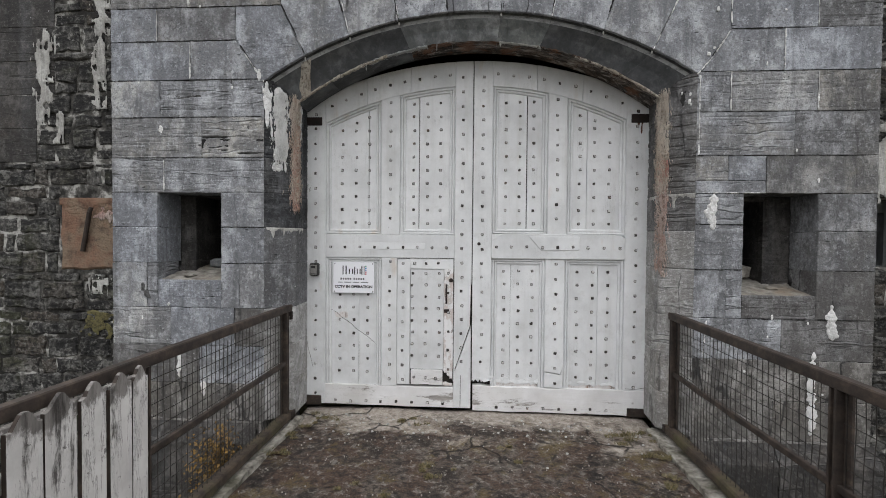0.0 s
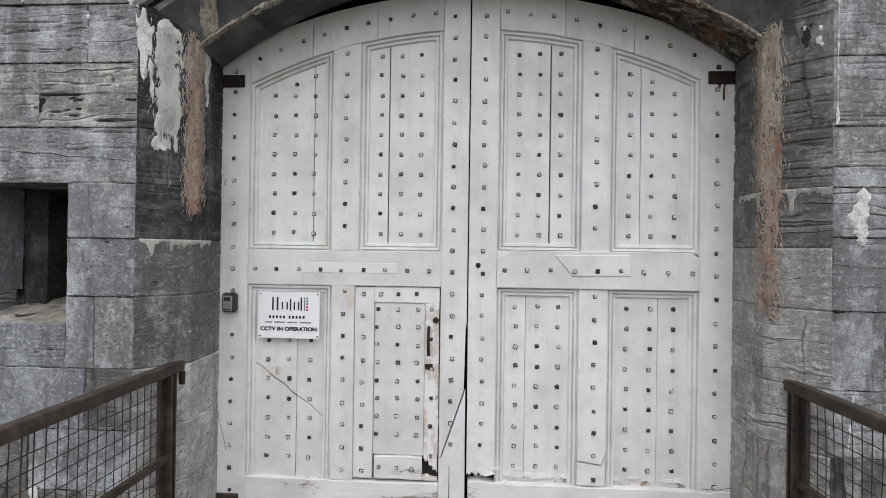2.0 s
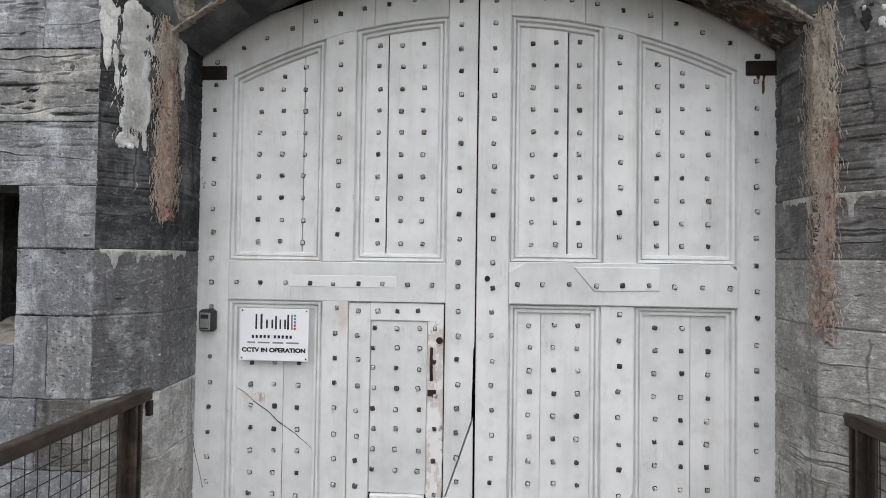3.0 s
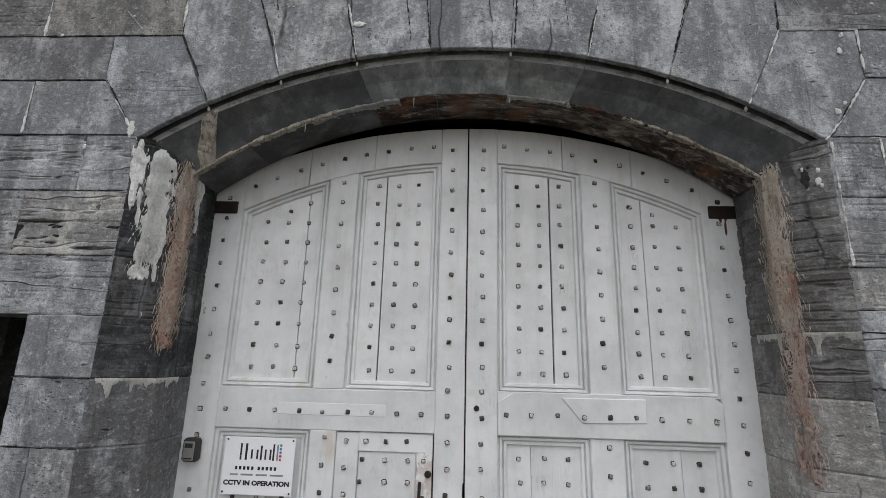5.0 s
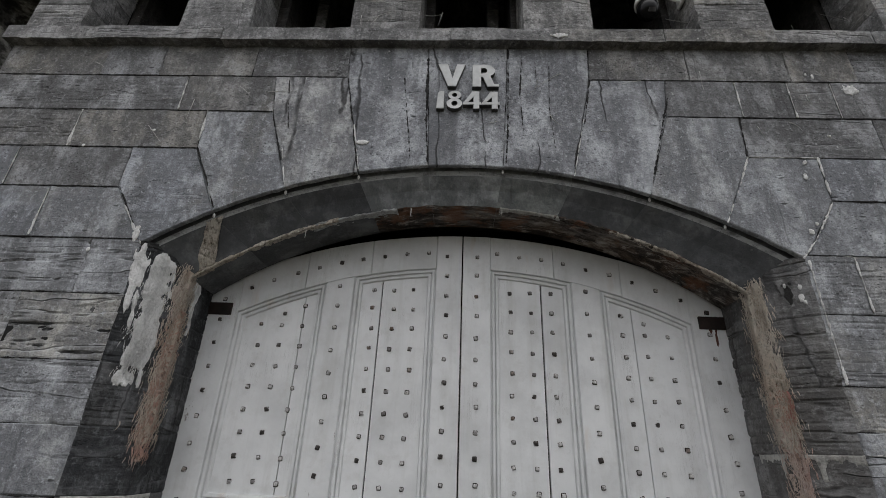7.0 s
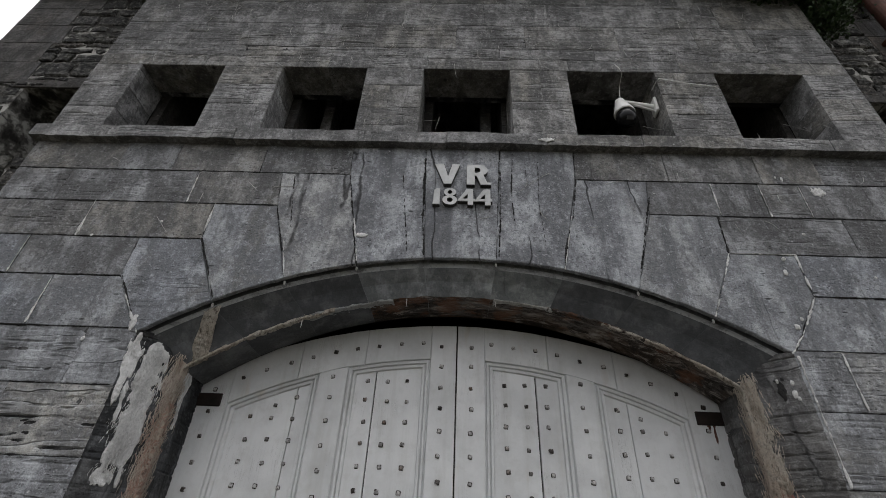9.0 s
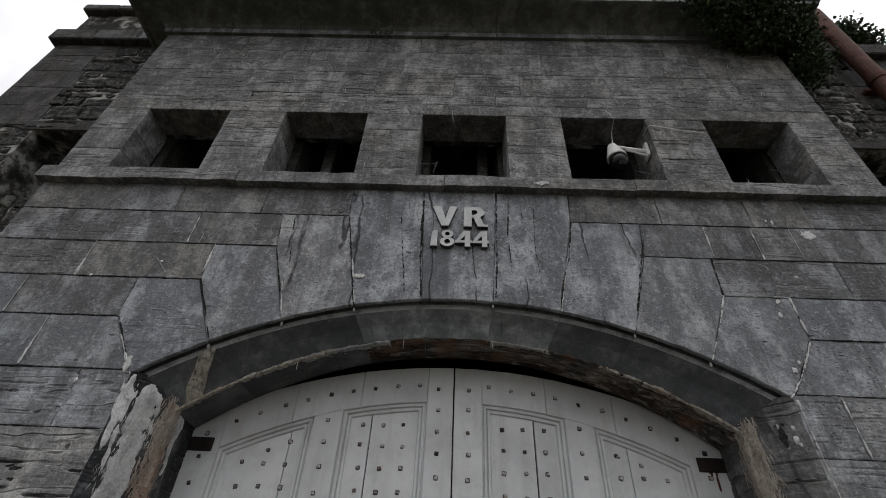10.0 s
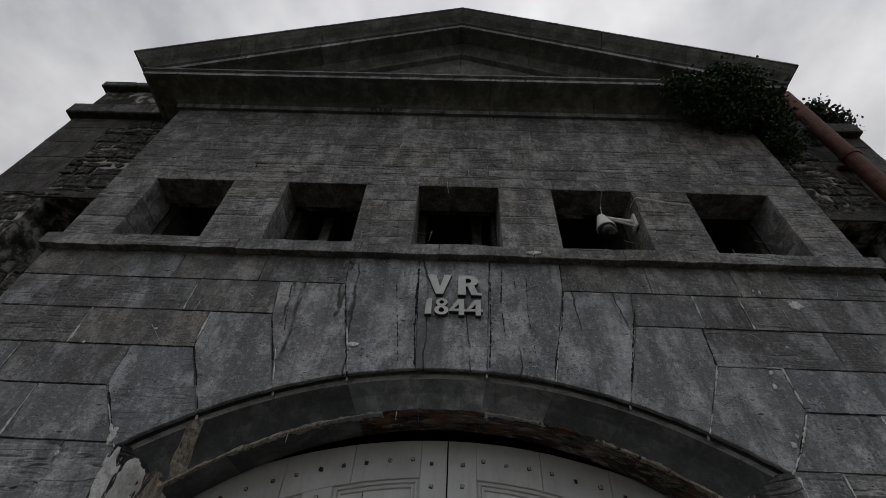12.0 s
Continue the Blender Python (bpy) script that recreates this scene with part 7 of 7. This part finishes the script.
# black damp runs, open cracks and grimy bed joints
for pts, w, sd in ((((-0.27, 4.60), (-0.262, 4.2), (-0.255, 3.95)), 0.011, 31), (((-0.255, 3.95), (-0.232, 3.66)), 0.005, 32), (((0.277, 4.60), (0.262, 3.9), (0.245, 3.66)), 0.007, 33), (((0.37, 4.58), (0.345, 4.2), (0.36, 3.9)), 0.0045, 34),
                   (((0.55, 4.50), (0.53, 4.1), (0.55, 3.78)), 0.0035, 35), (((0.806, 4.33), (0.75, 3.99), (0.69, 3.81), (0.655, 3.60)), 0.0065, 36), (((1.292, 4.19), (1.194, 3.85), (1.11, 3.56)), 0.0085, 37),
                   (((-0.42, 4.33), (-0.385, 4.04), (-0.34, 3.68)), 0.0042, 38), (((-1.20, 4.30), (-1.13, 3.85)), 0.0045, 39), (((-2.09, 3.44), (-1.93, 3.20)), 0.0065, 40), (((-1.265, 4.03), (-1.14, 3.66)), 0.0055, 41),
                   (((-0.80, 4.32), (-0.70, 3.81), (-0.66, 3.61)), 0.0055, 42), (((-1.69, 3.74), (-1.56, 3.48), (-1.48, 3.31)), 0.0055, 43), (((1.71, 4.02), (1.695, 3.74)), 0.007, 44), (((0.45, 4.57), (0.46, 4.3)), 0.0035, 45),
                   (((-3.2, 4.337), (-0.81, 4.336)), 0.0042, 46), (((-3.2, 4.036), (-1.27, 4.036)), 0.0042, 47), (((-3.2, 3.736), (-1.70, 3.736)), 0.0045, 48), (((-3.2, 3.441), (-2.1, 3.441)), 0.0042, 49), (((-3.2, 3.096), (-1.88, 3.096)), 0.0040, 50),
                   (((0.82, 4.336), (3.2, 4.336)), 0.0042, 51), (((1.27, 4.036), (1.44, 4.036)), 0.009, 52), (((1.44, 4.036), (3.2, 4.036)), 0.0042, 53), (((2.1, 3.736), (3.2, 3.736)), 0.0040, 54), (((2.11, 3.441), (2.5, 3.441)), 0.0045, 55),
                   (((1.90, 3.096), (3.2, 3.096)), 0.0038, 56), (((-3.2, 2.766), (-1.86, 2.766)), 0.0045, 57), (((-3.2, 2.406), (-1.86, 2.406)), 0.0045, 58), (((1.86, 2.766), (3.2, 2.766)), 0.0042, 59), (((1.86, 2.406), (3.2, 2.406)), 0.0042, 60),
                   (((-2.25, 1.786), (-1.86, 1.786)), 0.0045, 61), (((-2.25, 1.463), (-1.86, 1.463)), 0.0045, 62), (((1.86, 1.838), (2.23, 1.838)), 0.0055, 63), (((1.86, 1.463), (2.23, 1.463)), 0.0055, 64), (((2.25, 1.061), (3.2, 1.061)), 0.0055, 65)):
    seam("thin black grime along a crack or joint", pts, w, sd, GRIME_HOLE_BLACK, "joint_grime", "grime")

# little lime knobs where the arch joints weep
for x in (-1.485, -1.085, -0.652, 0.228, 1.085, 1.485):
    bm = bmesh.new()
    z = arch_front(x) - 0.03
    bmesh.ops.create_icosphere(bm, subdivisions=2, radius=0.009, matrix=Matrix.Translation((x, 0.035, z + 0.016)) @ Matrix.Diagonal((0.8, 1.0, 1.7, 1)))
    part("lime_knob", bm, LIME, wall_front, smooth=True)
for x, l in ((-0.98, 0.07), (-0.335, 0.06), (0.235, 0.05)):
    bm = bmesh.new()
    bmesh.ops.create_cone(bm, cap_ends=True, segments=6, radius1=0.0015, radius2=0.004, depth=l, matrix=Matrix.Translation((x, SPLAY + 0.01, arch_inner(x) - l / 2 + 0.006)))
    tagged(part("lime_straw", bm, LIME), "thin lime straw hanging under the arch", "lime straw", "hanging lime straws")

# ---------------------------------------------------------------- patch slab and iron bar on the rubble wall
a, b, c, d = SLAB_AREA
patch_slab = part("patch_slab", slab(bmesh.new(), worn_ring(rect(a + 0.01, b, c + 0.01, d - 0.01), 0.12, 0.012), FLANK_Y - 0.015, FLANK_Y + 0.1, 0.02), SLAB)
tagged(patch_slab, "tan stone slab set in the dark rubble wall", "stone slab")
bm = bmesh.new()
rod(bm, (-3.685, FLANK_Y - 0.055, 1.975), (-3.70, FLANK_Y - 0.06, 1.93), 0.020, 8)
rod(bm, (-3.70, FLANK_Y - 0.06, 1.93), (-3.80, FLANK_Y - 0.03, 1.55), 0.021, 8)
tagged(part("iron_bar", bm, RUST), "rusty bent iron bar leaning on the tan slab", "iron bar")


# ---------------------------------------------------------------- loose stones in the loopholes
def loose_stone(x, y, z, sx, sy, sz, mat, seed):
    bm = bmesh.new()
    bmesh.ops.create_icosphere(bm, subdivisions=2, radius=1.0)
    for v in bm.verts:
        q = v.co.copy()
        big = max(abs(q.x), abs(q.y), abs(q.z))
        q = q.lerp(q / big, 0.6) * (1 + 0.16 * noise.noise(q * 2.0 + Vector((seed, 0, 0))))
        v.co = Vector((x + q.x * sx, y + q.y * sy, z + (q.z + 0.9) * sz))
    return tagged(part("loose_stone", bm, mat), "loose broken stone lying on the loophole sill", "stone", "loose stones on the sills")


loose_stone(-2.36, 0.42, 1.385, 0.10, 0.09, 0.060, SILL, 1)
loose_stone(-2.52, 0.46, 1.395, 0.08, 0.07, 0.050, STONE_SOFFIT, 2)
loose_stone(2.40, 0.50, 1.350, 0.17, 0.07, 0.070, SILL, 3)
loose_stone(2.58, 0.20, 1.285, 0.05, 0.04, 0.014, SILL, 4)
loose_stone(-2.62, 0.15, 1.33, 0.05, 0.05, 0.012, SILL, 5)
for lp, z in ((LOOP_L, 1.308), (LOOP_R, 1.253)):
    bm = bmesh.new()
    bmesh.ops.create_grid(bm, x_segments=24, y_segments=26, size=1.0)
    for v in bm.verts:
        x, y = lp[0] + 0.004 + (v.co.x + 1) / 2 * (lp[1] - lp[0] - 0.008), 0.012 + (v.co.y + 1) / 2 * 0.62
        inner = max(0.0, y - 0.03)
        v.co = Vector((x, y, z + 0.20 * inner + (0.010 + 0.02 * inner) * noise.noise(Vector((x * 13, y * 13, 2))) + 0.006 * noise.noise(Vector((x * 40, y * 40, 5))) * min(1.0, inner * 10)))
    ext = bmesh.ops.extrude_face_region(bm, geom=bm.faces[:])
    for v in ext["geom"]:
        if isinstance(v, bmesh.types.BMVert):
            v.co.z = z - 0.05
    tagged(part("loophole_sill", bm, SILL), "pale gritty loophole sill strewn with rubble", "sill", kind="structure")

# ---------------------------------------------------------------- camera bracket in the upper loophole
cctv = thing("security_camera", "white dome security camera on a bracket in the loophole", "security camera")
part("wall_plate", boxed(1.598, 1.622, 0.07, 0.17, 5.21, 5.38, bevel=0.010), CAM_WHITE, cctv)
bm = bmesh.new()
rod(bm, (1.605, 0.12, 5.300), (1.40, 0.085, 5.290), 0.021, 12)
rod(bm, (1.605, 0.12, 5.245), (1.42, 0.085, 5.275), 0.010, 8)
rod(bm, (1.40, 0.085, 5.290), (1.305, 0.070, 5.280), 0.023, 12)
part("arm", bm, CAM_WHITE, cctv)
bm = bmesh.new()
prof = [(0.020, 5.312), (0.036, 5.302), (0.046, 5.270), (0.058, 5.225), (0.074, 5.180), (0.083, 5.150), (0.083, 5.138), (0.074, 5.136)]
rings = [[bm.verts.new((1.318 + r * math.cos(2 * math.pi * k / 28) - 0.10 * (z - 5.14), 0.072 + r * math.sin(2 * math.pi * k / 28), z)) for k in range(28)] for r, z in prof]
for r0, r1 in zip(rings, rings[1:]):
    for k in range(28):
        bm.faces.new((r0[k], r0[(k + 1) % 28], r1[(k + 1) % 28], r1[k]))
bm.faces.new(rings[0])
bm.faces.new(rings[-1])
part("housing", bm, CAM_WHITE, cctv, smooth=True)
bm = bmesh.new()
prof = [(0.076, 5.145)] + [(0.078 * math.cos(a), 5.085 - 0.078 * math.sin(a)) for a in (math.pi / 2 * k / 9 for k in range(9))]
rings = [[bm.verts.new((1.322 + r * math.cos(2 * math.pi * k / 28), 0.070 + r * math.sin(2 * math.pi * k / 28), z)) for k in range(28)] for r, z in prof]
for r0, r1 in zip(rings, rings[1:]):
    for k in range(28):
        bm.faces.new((r0[k], r0[(k + 1) % 28], r1[(k + 1) % 28], r1[k]))
bm.faces.new(rings[0])
bm.faces.new(rings[-1])
part("dome", bm, DOME_BLACK, cctv, "smoked black dome", smooth=True)
bm = bmesh.new()
bmesh.ops.create_cone(bm, cap_ends=True, segments=20, radius1=0.028, radius2=0.024, depth=0.03, matrix=Matrix.Translation((1.325, 0.018, 5.036)) @ Matrix.Rotation(radians(50), 4, "X"))
part("lens", bm, KEYBOX_BLACK, cctv)

# ---------------------------------------------------------------- rain pipe
pipe = thing("rain_pipe", "red-brown rusty cast iron rain pipe on the side wall", "pipe")
bm = bmesh.new()
bmesh.ops.create_cone(bm, cap_ends=True, segments=20, radius1=0.082, radius2=0.082, depth=9.5, matrix=Matrix.Translation((4.33, FLANK_Y - 0.125, 3.35)))
part("pipe_length", bm, PIPE_RUST, pipe, smooth=False)
for z in (6.62, 4.78, 2.95, 1.1):
    bm = bmesh.new()
    bmesh.ops.create_cone(bm, cap_ends=True, segments=20, radius1=0.093, radius2=0.098, depth=0.06, matrix=Matrix.Translation((4.33, FLANK_Y - 0.125, z)))
    part("collar", bm, PIPE_RUST, pipe)
    part("bracket", boxed(4.21, 4.45, FLANK_Y - 0.06, FLANK_Y + 0.01, z - 0.09, z - 0.05, bevel=0.004), PIPE_RUST, pipe)


# ---------------------------------------------------------------- plants
def leaf_cloud(spots, count, size, seed, flat=0.5):
    """Folded leaves scattered in clumps; spots are (x, y, z, rx, ry, rz, weight)."""
    r = random.Random(seed)
    verts, faces = [], []
    clumps = []
    for s in spots:
        for _ in range(int(14 * s[6])):
            while True:
                q = Vector((r.uniform(-1, 1), r.uniform(-1, 1), r.uniform(-1, 1)))
                if q.length < 1:
                    break
            clumps.append(Vector((s[0] + q.x * s[3], s[1] + q.y * s[4], s[2] + q.z * s[5])))
    for _ in range(count):
        c = r.choice(clumps)
        p = c + Vector((r.gauss(0, 0.075), r.gauss(0, 0.06), r.gauss(0, 0.065)))
        s = size * r.uniform(0.55, 1.2)
        m = Matrix.Translation(p) @ Euler((r.uniform(-1.0, 1.4), r.uniform(-0.9, 0.9), r.uniform(0, 6.28))).to_matrix().to_4x4()
        k = len(verts)
        verts += [tuple(m @ (Vector(q) * s)) for q in ((0, -0.5, 0), (0.42, -0.12, 0.10), (0.25, 0.30, 0.08), (0, 0.62, -0.05), (-0.25, 0.30, 0.08), (-0.42, -0.12, 0.10))]
        faces += [(k, k + 1, k + 2, k + 3), (k, k + 3, k + 4, k + 5)]
    me = bpy.data.meshes.new("leaves")
    me.from_pydata(verts, [], faces)
    return me, clumps


def shrub(label, spots, count, size, seed, root, mat, category="ivy", leaf_name="leaves"):
    plant = thing(category.replace(" ", "_"), label, category)
    me, clumps = leaf_cloud(spots, count, size, seed)
    me.materials.append(mat)
    ob = new(leaf_name, me)
    ob.parent = plant
    ob["kind"] = "stuff"
    bm = bmesh.new()
    for c in clumps[::4]:
        mid = (Vector(root) + c) / 2 + Vector((rng.uniform(-0.08, 0.08), rng.uniform(-0.05, 0.05), rng.uniform(-0.05, 0.08)))
        rod(bm, root, mid, 0.006, 5)
        rod(bm, mid, c, 0.004, 5)
    part("stems", bm, BARK, plant)
    return plant


shrub("dark green ivy bush growing over the cornice", [(2.98, -0.42, 7.10, 0.34, 0.12, 0.11, 2.0), (2.60, -0.38, 6.98, 0.42, 0.10, 0.10, 1.4), (3.42, -0.14, 6.95, 0.16, 0.14, 0.20, 1.8),
                                                       (3.46, 0.00, 6.66, 0.12, 0.14, 0.34, 1.8), (2.95, -0.20, 6.88, 0.5, 0.16, 0.13, 2.2)], 14000, 0.036, 3, (3.4, -0.05, 7.0), LEAF)
shrub("green bush growing on the side wall coping", [(4.62, 0.42, 7.86, 0.30, 0.20, 0.22, 2.4), (4.78, 0.40, 7.70, 0.24, 0.2, 0.20, 1.8), (4.42, 0.35, 7.76, 0.24, 0.2, 0.28, 1.6), (4.0, 0.25, 7.60, 0.3, 0.2, 0.22, 0.6)], 9000, 0.045, 5, (4.5, 0.5, 7.45), LEAF)
shrub("yellow-brown dying weeds at the wall's foot", [(-2.10, -0.26, -0.10, 0.12, 0.08, 0.16, 1.0), (-2.18, -0.28, -0.32, 0.14, 0.10, 0.2, 1.0)], 900, 0.028, 8, (-2.2, -0.2, -1.4), LEAF_DRY, "weeds")


def tuft_patch(label, spots, seed):
    """Short dry grass and moss on the deck."""
    r = random.Random(seed)
    verts, faces = [], []
    for x, y, rad, n in spots:
        for _ in range(n):
            a, q = r.uniform(0, 6.28), rad * math.sqrt(r.random())
            px, py = x + q * math.cos(a) * 1.5, y + q * math.sin(a)
            h, t = r.uniform(0.002, 0.018), r.uniform(0, 6.28)
            dx, dy = 0.003 * math.cos(t), 0.003 * math.sin(t)
            lx, ly = r.uniform(-0.02, 0.02), r.uniform(-0.02, 0.02)
            k = len(verts)
            verts += [(px - dx, py - dy, -0.008), (px + dx, py + dy, -0.008), (px + lx, py + ly, h)]
            faces.append((k, k + 1, k + 2))
    me = bpy.data.meshes.new("dry_grass")
    me.from_pydata(verts, [], faces)
    me.materials.append(GRASS_DRY)
    return tagged(new("dry_grass", me), label, "grass", kind="stuff")


spots = []
tr = random.Random(77)
for x, y, rad, n in ((-1.45, 0.20, 0.14, 10), (-0.29, -0.62, 0.10, 7), (1.38, 0.10, 0.20, 16), (1.50, -0.25, 0.10, 6), (-1.55, -0.45, 0.08, 7), (-1.54, -0.1, 0.08, 6), (-0.6, 0.22, 0.2, 5),
                     (1.45, -0.65, 0.10, 4), (-0.75, -0.95, 0.15, 3), (0.5, -0.2, 0.3, 3)):
    for _ in range(n):
        spots.append((x + tr.gauss(0, rad * 0.6), y + tr.gauss(0, rad * 0.5), tr.uniform(0.012, 0.035), tr.randint(40, 110)))
tuft_patch("short yellow-brown grass and moss on the asphalt", spots, 21)


def scatter(name, label, category, count, region, size, mat, seed):
    r = random.Random(seed)
    verts, faces = [], []
    for _ in range(count):
        x, y = region(r)
        s = size * r.uniform(0.4, 1.3)
        k = len(verts)
        for z, f in ((-0.012, 1.0), (s * r.uniform(0.05, 0.3) - 0.004, 0.7)):
            for i in range(5):
                a = 2 * math.pi * i / 5 + r.uniform(-0.4, 0.4)
                verts.append((x + s * f * math.cos(a), y + s * f * math.sin(a) * 0.8, z))
        faces.append(tuple(range(k + 5, k + 10)))
        for i in range(5):
            j = (i + 1) % 5
            faces.append((k + i, k + j, k + 5 + j, k + 5 + i))
    me = bpy.data.meshes.new(name)
    me.from_pydata(verts, [], faces)
    me.materials.append(mat)
    return tagged(new(name, me), label, category, kind="stuff")


scatter("paint_flakes", "white paint flakes and lime crumbs fallen before the gate", "debris", 150, lambda r: (r.uniform(-1.5, 1.5), 0.40 - abs(r.gauss(0, 0.28))), 0.012, BIRD_WHITE, 31)
scatter("grit", "dark and pale grit scattered on the deck", "grit", 650, lambda r: (r.uniform(-1.55, 1.55), r.uniform(-2.6, 0.3)), 0.006, GRIT, 33)


# ---------------------------------------------------------------- pale dead tendrils clinging to the upper wall, and the camera's cable
def tendrils(seed, count, x0, x1, z0, z1, y):
    r = random.Random(seed)
    bm = bmesh.new()
    for _ in range(count):
        x, z = r.uniform(x0, x1), r.uniform(z0, z1)
        a = r.choice((math.pi / 2, math.pi / 2, 0.5, 2.6, 0.1)) + r.uniform(-0.35, 0.35)
        ln, bend = r.uniform(0.05, 0.20), r.uniform(-1.4, 1.4)
        p = Vector((x, y - 0.006, z))
        for k in range(4):
            q = p + Vector((math.cos(a) * ln / 4, r.uniform(-0.002, 0.002), -math.sin(a) * ln / 4))
            rod(bm, p, q, 0.0024 * (1 - 0.15 * k), 3)
            p, a = q, a + bend / 4
    return tagged(part("dead_tendrils", bm, BIRD_WHITE), "pale dead tendrils clinging to the upper stonework", "dead plant", kind="stuff")


tendrils(41, 190, -2.9, 3.0, 5.66, 6.85, 0.0)
tendrils(42, 22, -3.0, 3.0, 3.9, 4.5, 0.0)
tendrils(43, 14, -0.8, 3.0, 4.75, 5.0, 0.0)
bm = bmesh.new()
line = [(1.618, 0.10, 5.49), (1.628, 0.02, 5.50), (1.64, -0.012, 5.50), (1.86, -0.014, 5.44), (2.08, -0.012, 5.405), (2.14, 0.02, 5.40), (2.15, 0.3, 5.38)]
for a, b in zip(line, line[1:]):
    rod(bm, a, b, 0.0042, 6)
tagged(part("camera_cable", bm, CAM_WHITE), "thin white cable running from the security camera along the wall", "cable")
bm = bmesh.new()
line = [(1.30, -0.01, 5.70), (1.335, -0.012, 5.63), (1.36, 0.02, 5.606), (1.36, 0.12, 5.56), (1.33, 0.10, 5.38), (1.285, 0.04, 5.20)]
for a, b in zip(line, line[1:]):
    rod(bm, a, b, 0.0032, 6)
tagged(part("camera_cable", bm, CAM_WHITE), "thin white cable dropping to the security camera", "cable")

# ---------------------------------------------------------------- dark stubs added in place of holes in the jamb
for sx, u0, z, r in ((1, 0.16, 0.62, 0.016), (-1, 0.16, 0.70, 0.012)):
    a, b = Vector(jamb_place(sx)(u0, z, -0.03)), Vector(jamb_place(sx)(u0, z, 0.012))
    bm = bmesh.new()
    rod(bm, a, b, r, 8)
    rod(bm, a + Vector((0.004, 0, -0.02)), b + Vector((0.003, 0, -0.022)), r * 0.8, 7)
    tagged(part("iron_stub", bm, DARK_IRON), "dark stub standing for a hole in the jamb", "iron stub", "iron stubs in the jambs")
for u0, z, w in ((0.055, 2.925, 0.010), (0.060, 2.865, 0.014), (0.050, 2.84, 0.009), (0.12, 2.945, 0.008)):
    crust("lime_spot", "small white lime spot beside the dark hole in the jamb", "lime spot", RJ, u0 - 0.03, u0 + 0.03, z - 0.04, z + 0.04,
          lambda u, v, u0=u0, z=z, w=w: 1.0 - math.hypot((u - u0) / w, (v - z) / (w * 1.6)) + 0.4 * noise.noise(Vector((u * 80, v * 80, 5))), 0.006, LIME, 0.005)

# uncut holes: the dark inside them is painted as thin black patches
for uc, vc, w, h in ((0.112, 2.895, 0.020, 0.052), (0.095, 2.952, 0.010, 0.012), (0.130, 2.950, 0.008, 0.009)):
    crust("spalled_scar", "black patch painting the dark of a broken hole in the jamb", "scar", RJ, uc - 2 * w, uc + 2 * w, vc - 2 * h, vc + 2 * h,
          lambda u, v, uc=uc, vc=vc, w=w, h=h: 1.0 - math.hypot((u - uc) / w, (v - vc) / h) + 0.4 * noise.noise(Vector((u * 60, v * 40, 2))), 0.001, GRIME_HOLE_BLACK, 0.004)

# ---------------------------------------------------------------- rust weeping below the right hinge
crust("rust_stain", "brown rust stain on the gate below the hinge strap", "stain", face_place(DOOR_Y + 0.003), 1.46, 1.67, 2.70, 2.83,
      lambda u, v: 0.5 - abs(u - 1.585) / 0.055 + (v - 2.80) * 6 + 0.9 * noise.noise(Vector((u * 40, v * 8, 2))), 0.0015, PIPE_RUST, 0.006)

# ---------------------------------------------------------------- slender piers deep inside the upper loopholes
for c, dx in ((UPPER_MIDS[0], 0.02), (UPPER_MIDS[1], -0.10), (UPPER_MIDS[2], 0.20), (UPPER_MIDS[4], -0.02)):
    part("inner_pier", boxed(c + dx - 0.05, c + dx + 0.05, 0.56, 0.80, 4.60, 6.30, bevel=0.006), STONE_UPPER, wall_core)

crust("spalled_scar", "dark spalled scar in the limestone below the loophole", "scar", F0, -3.08, -2.84, 1.02, 1.42,
      lambda u, v: 0.35 - math.hypot((u + 2.955 + 0.12 * (v - 1.2)) / 0.075, (v - 1.20) / 0.17) + 0.8 * noise.noise(Vector((u * 24, v * 16, 4))), 0.004, SCAR, 0.007)
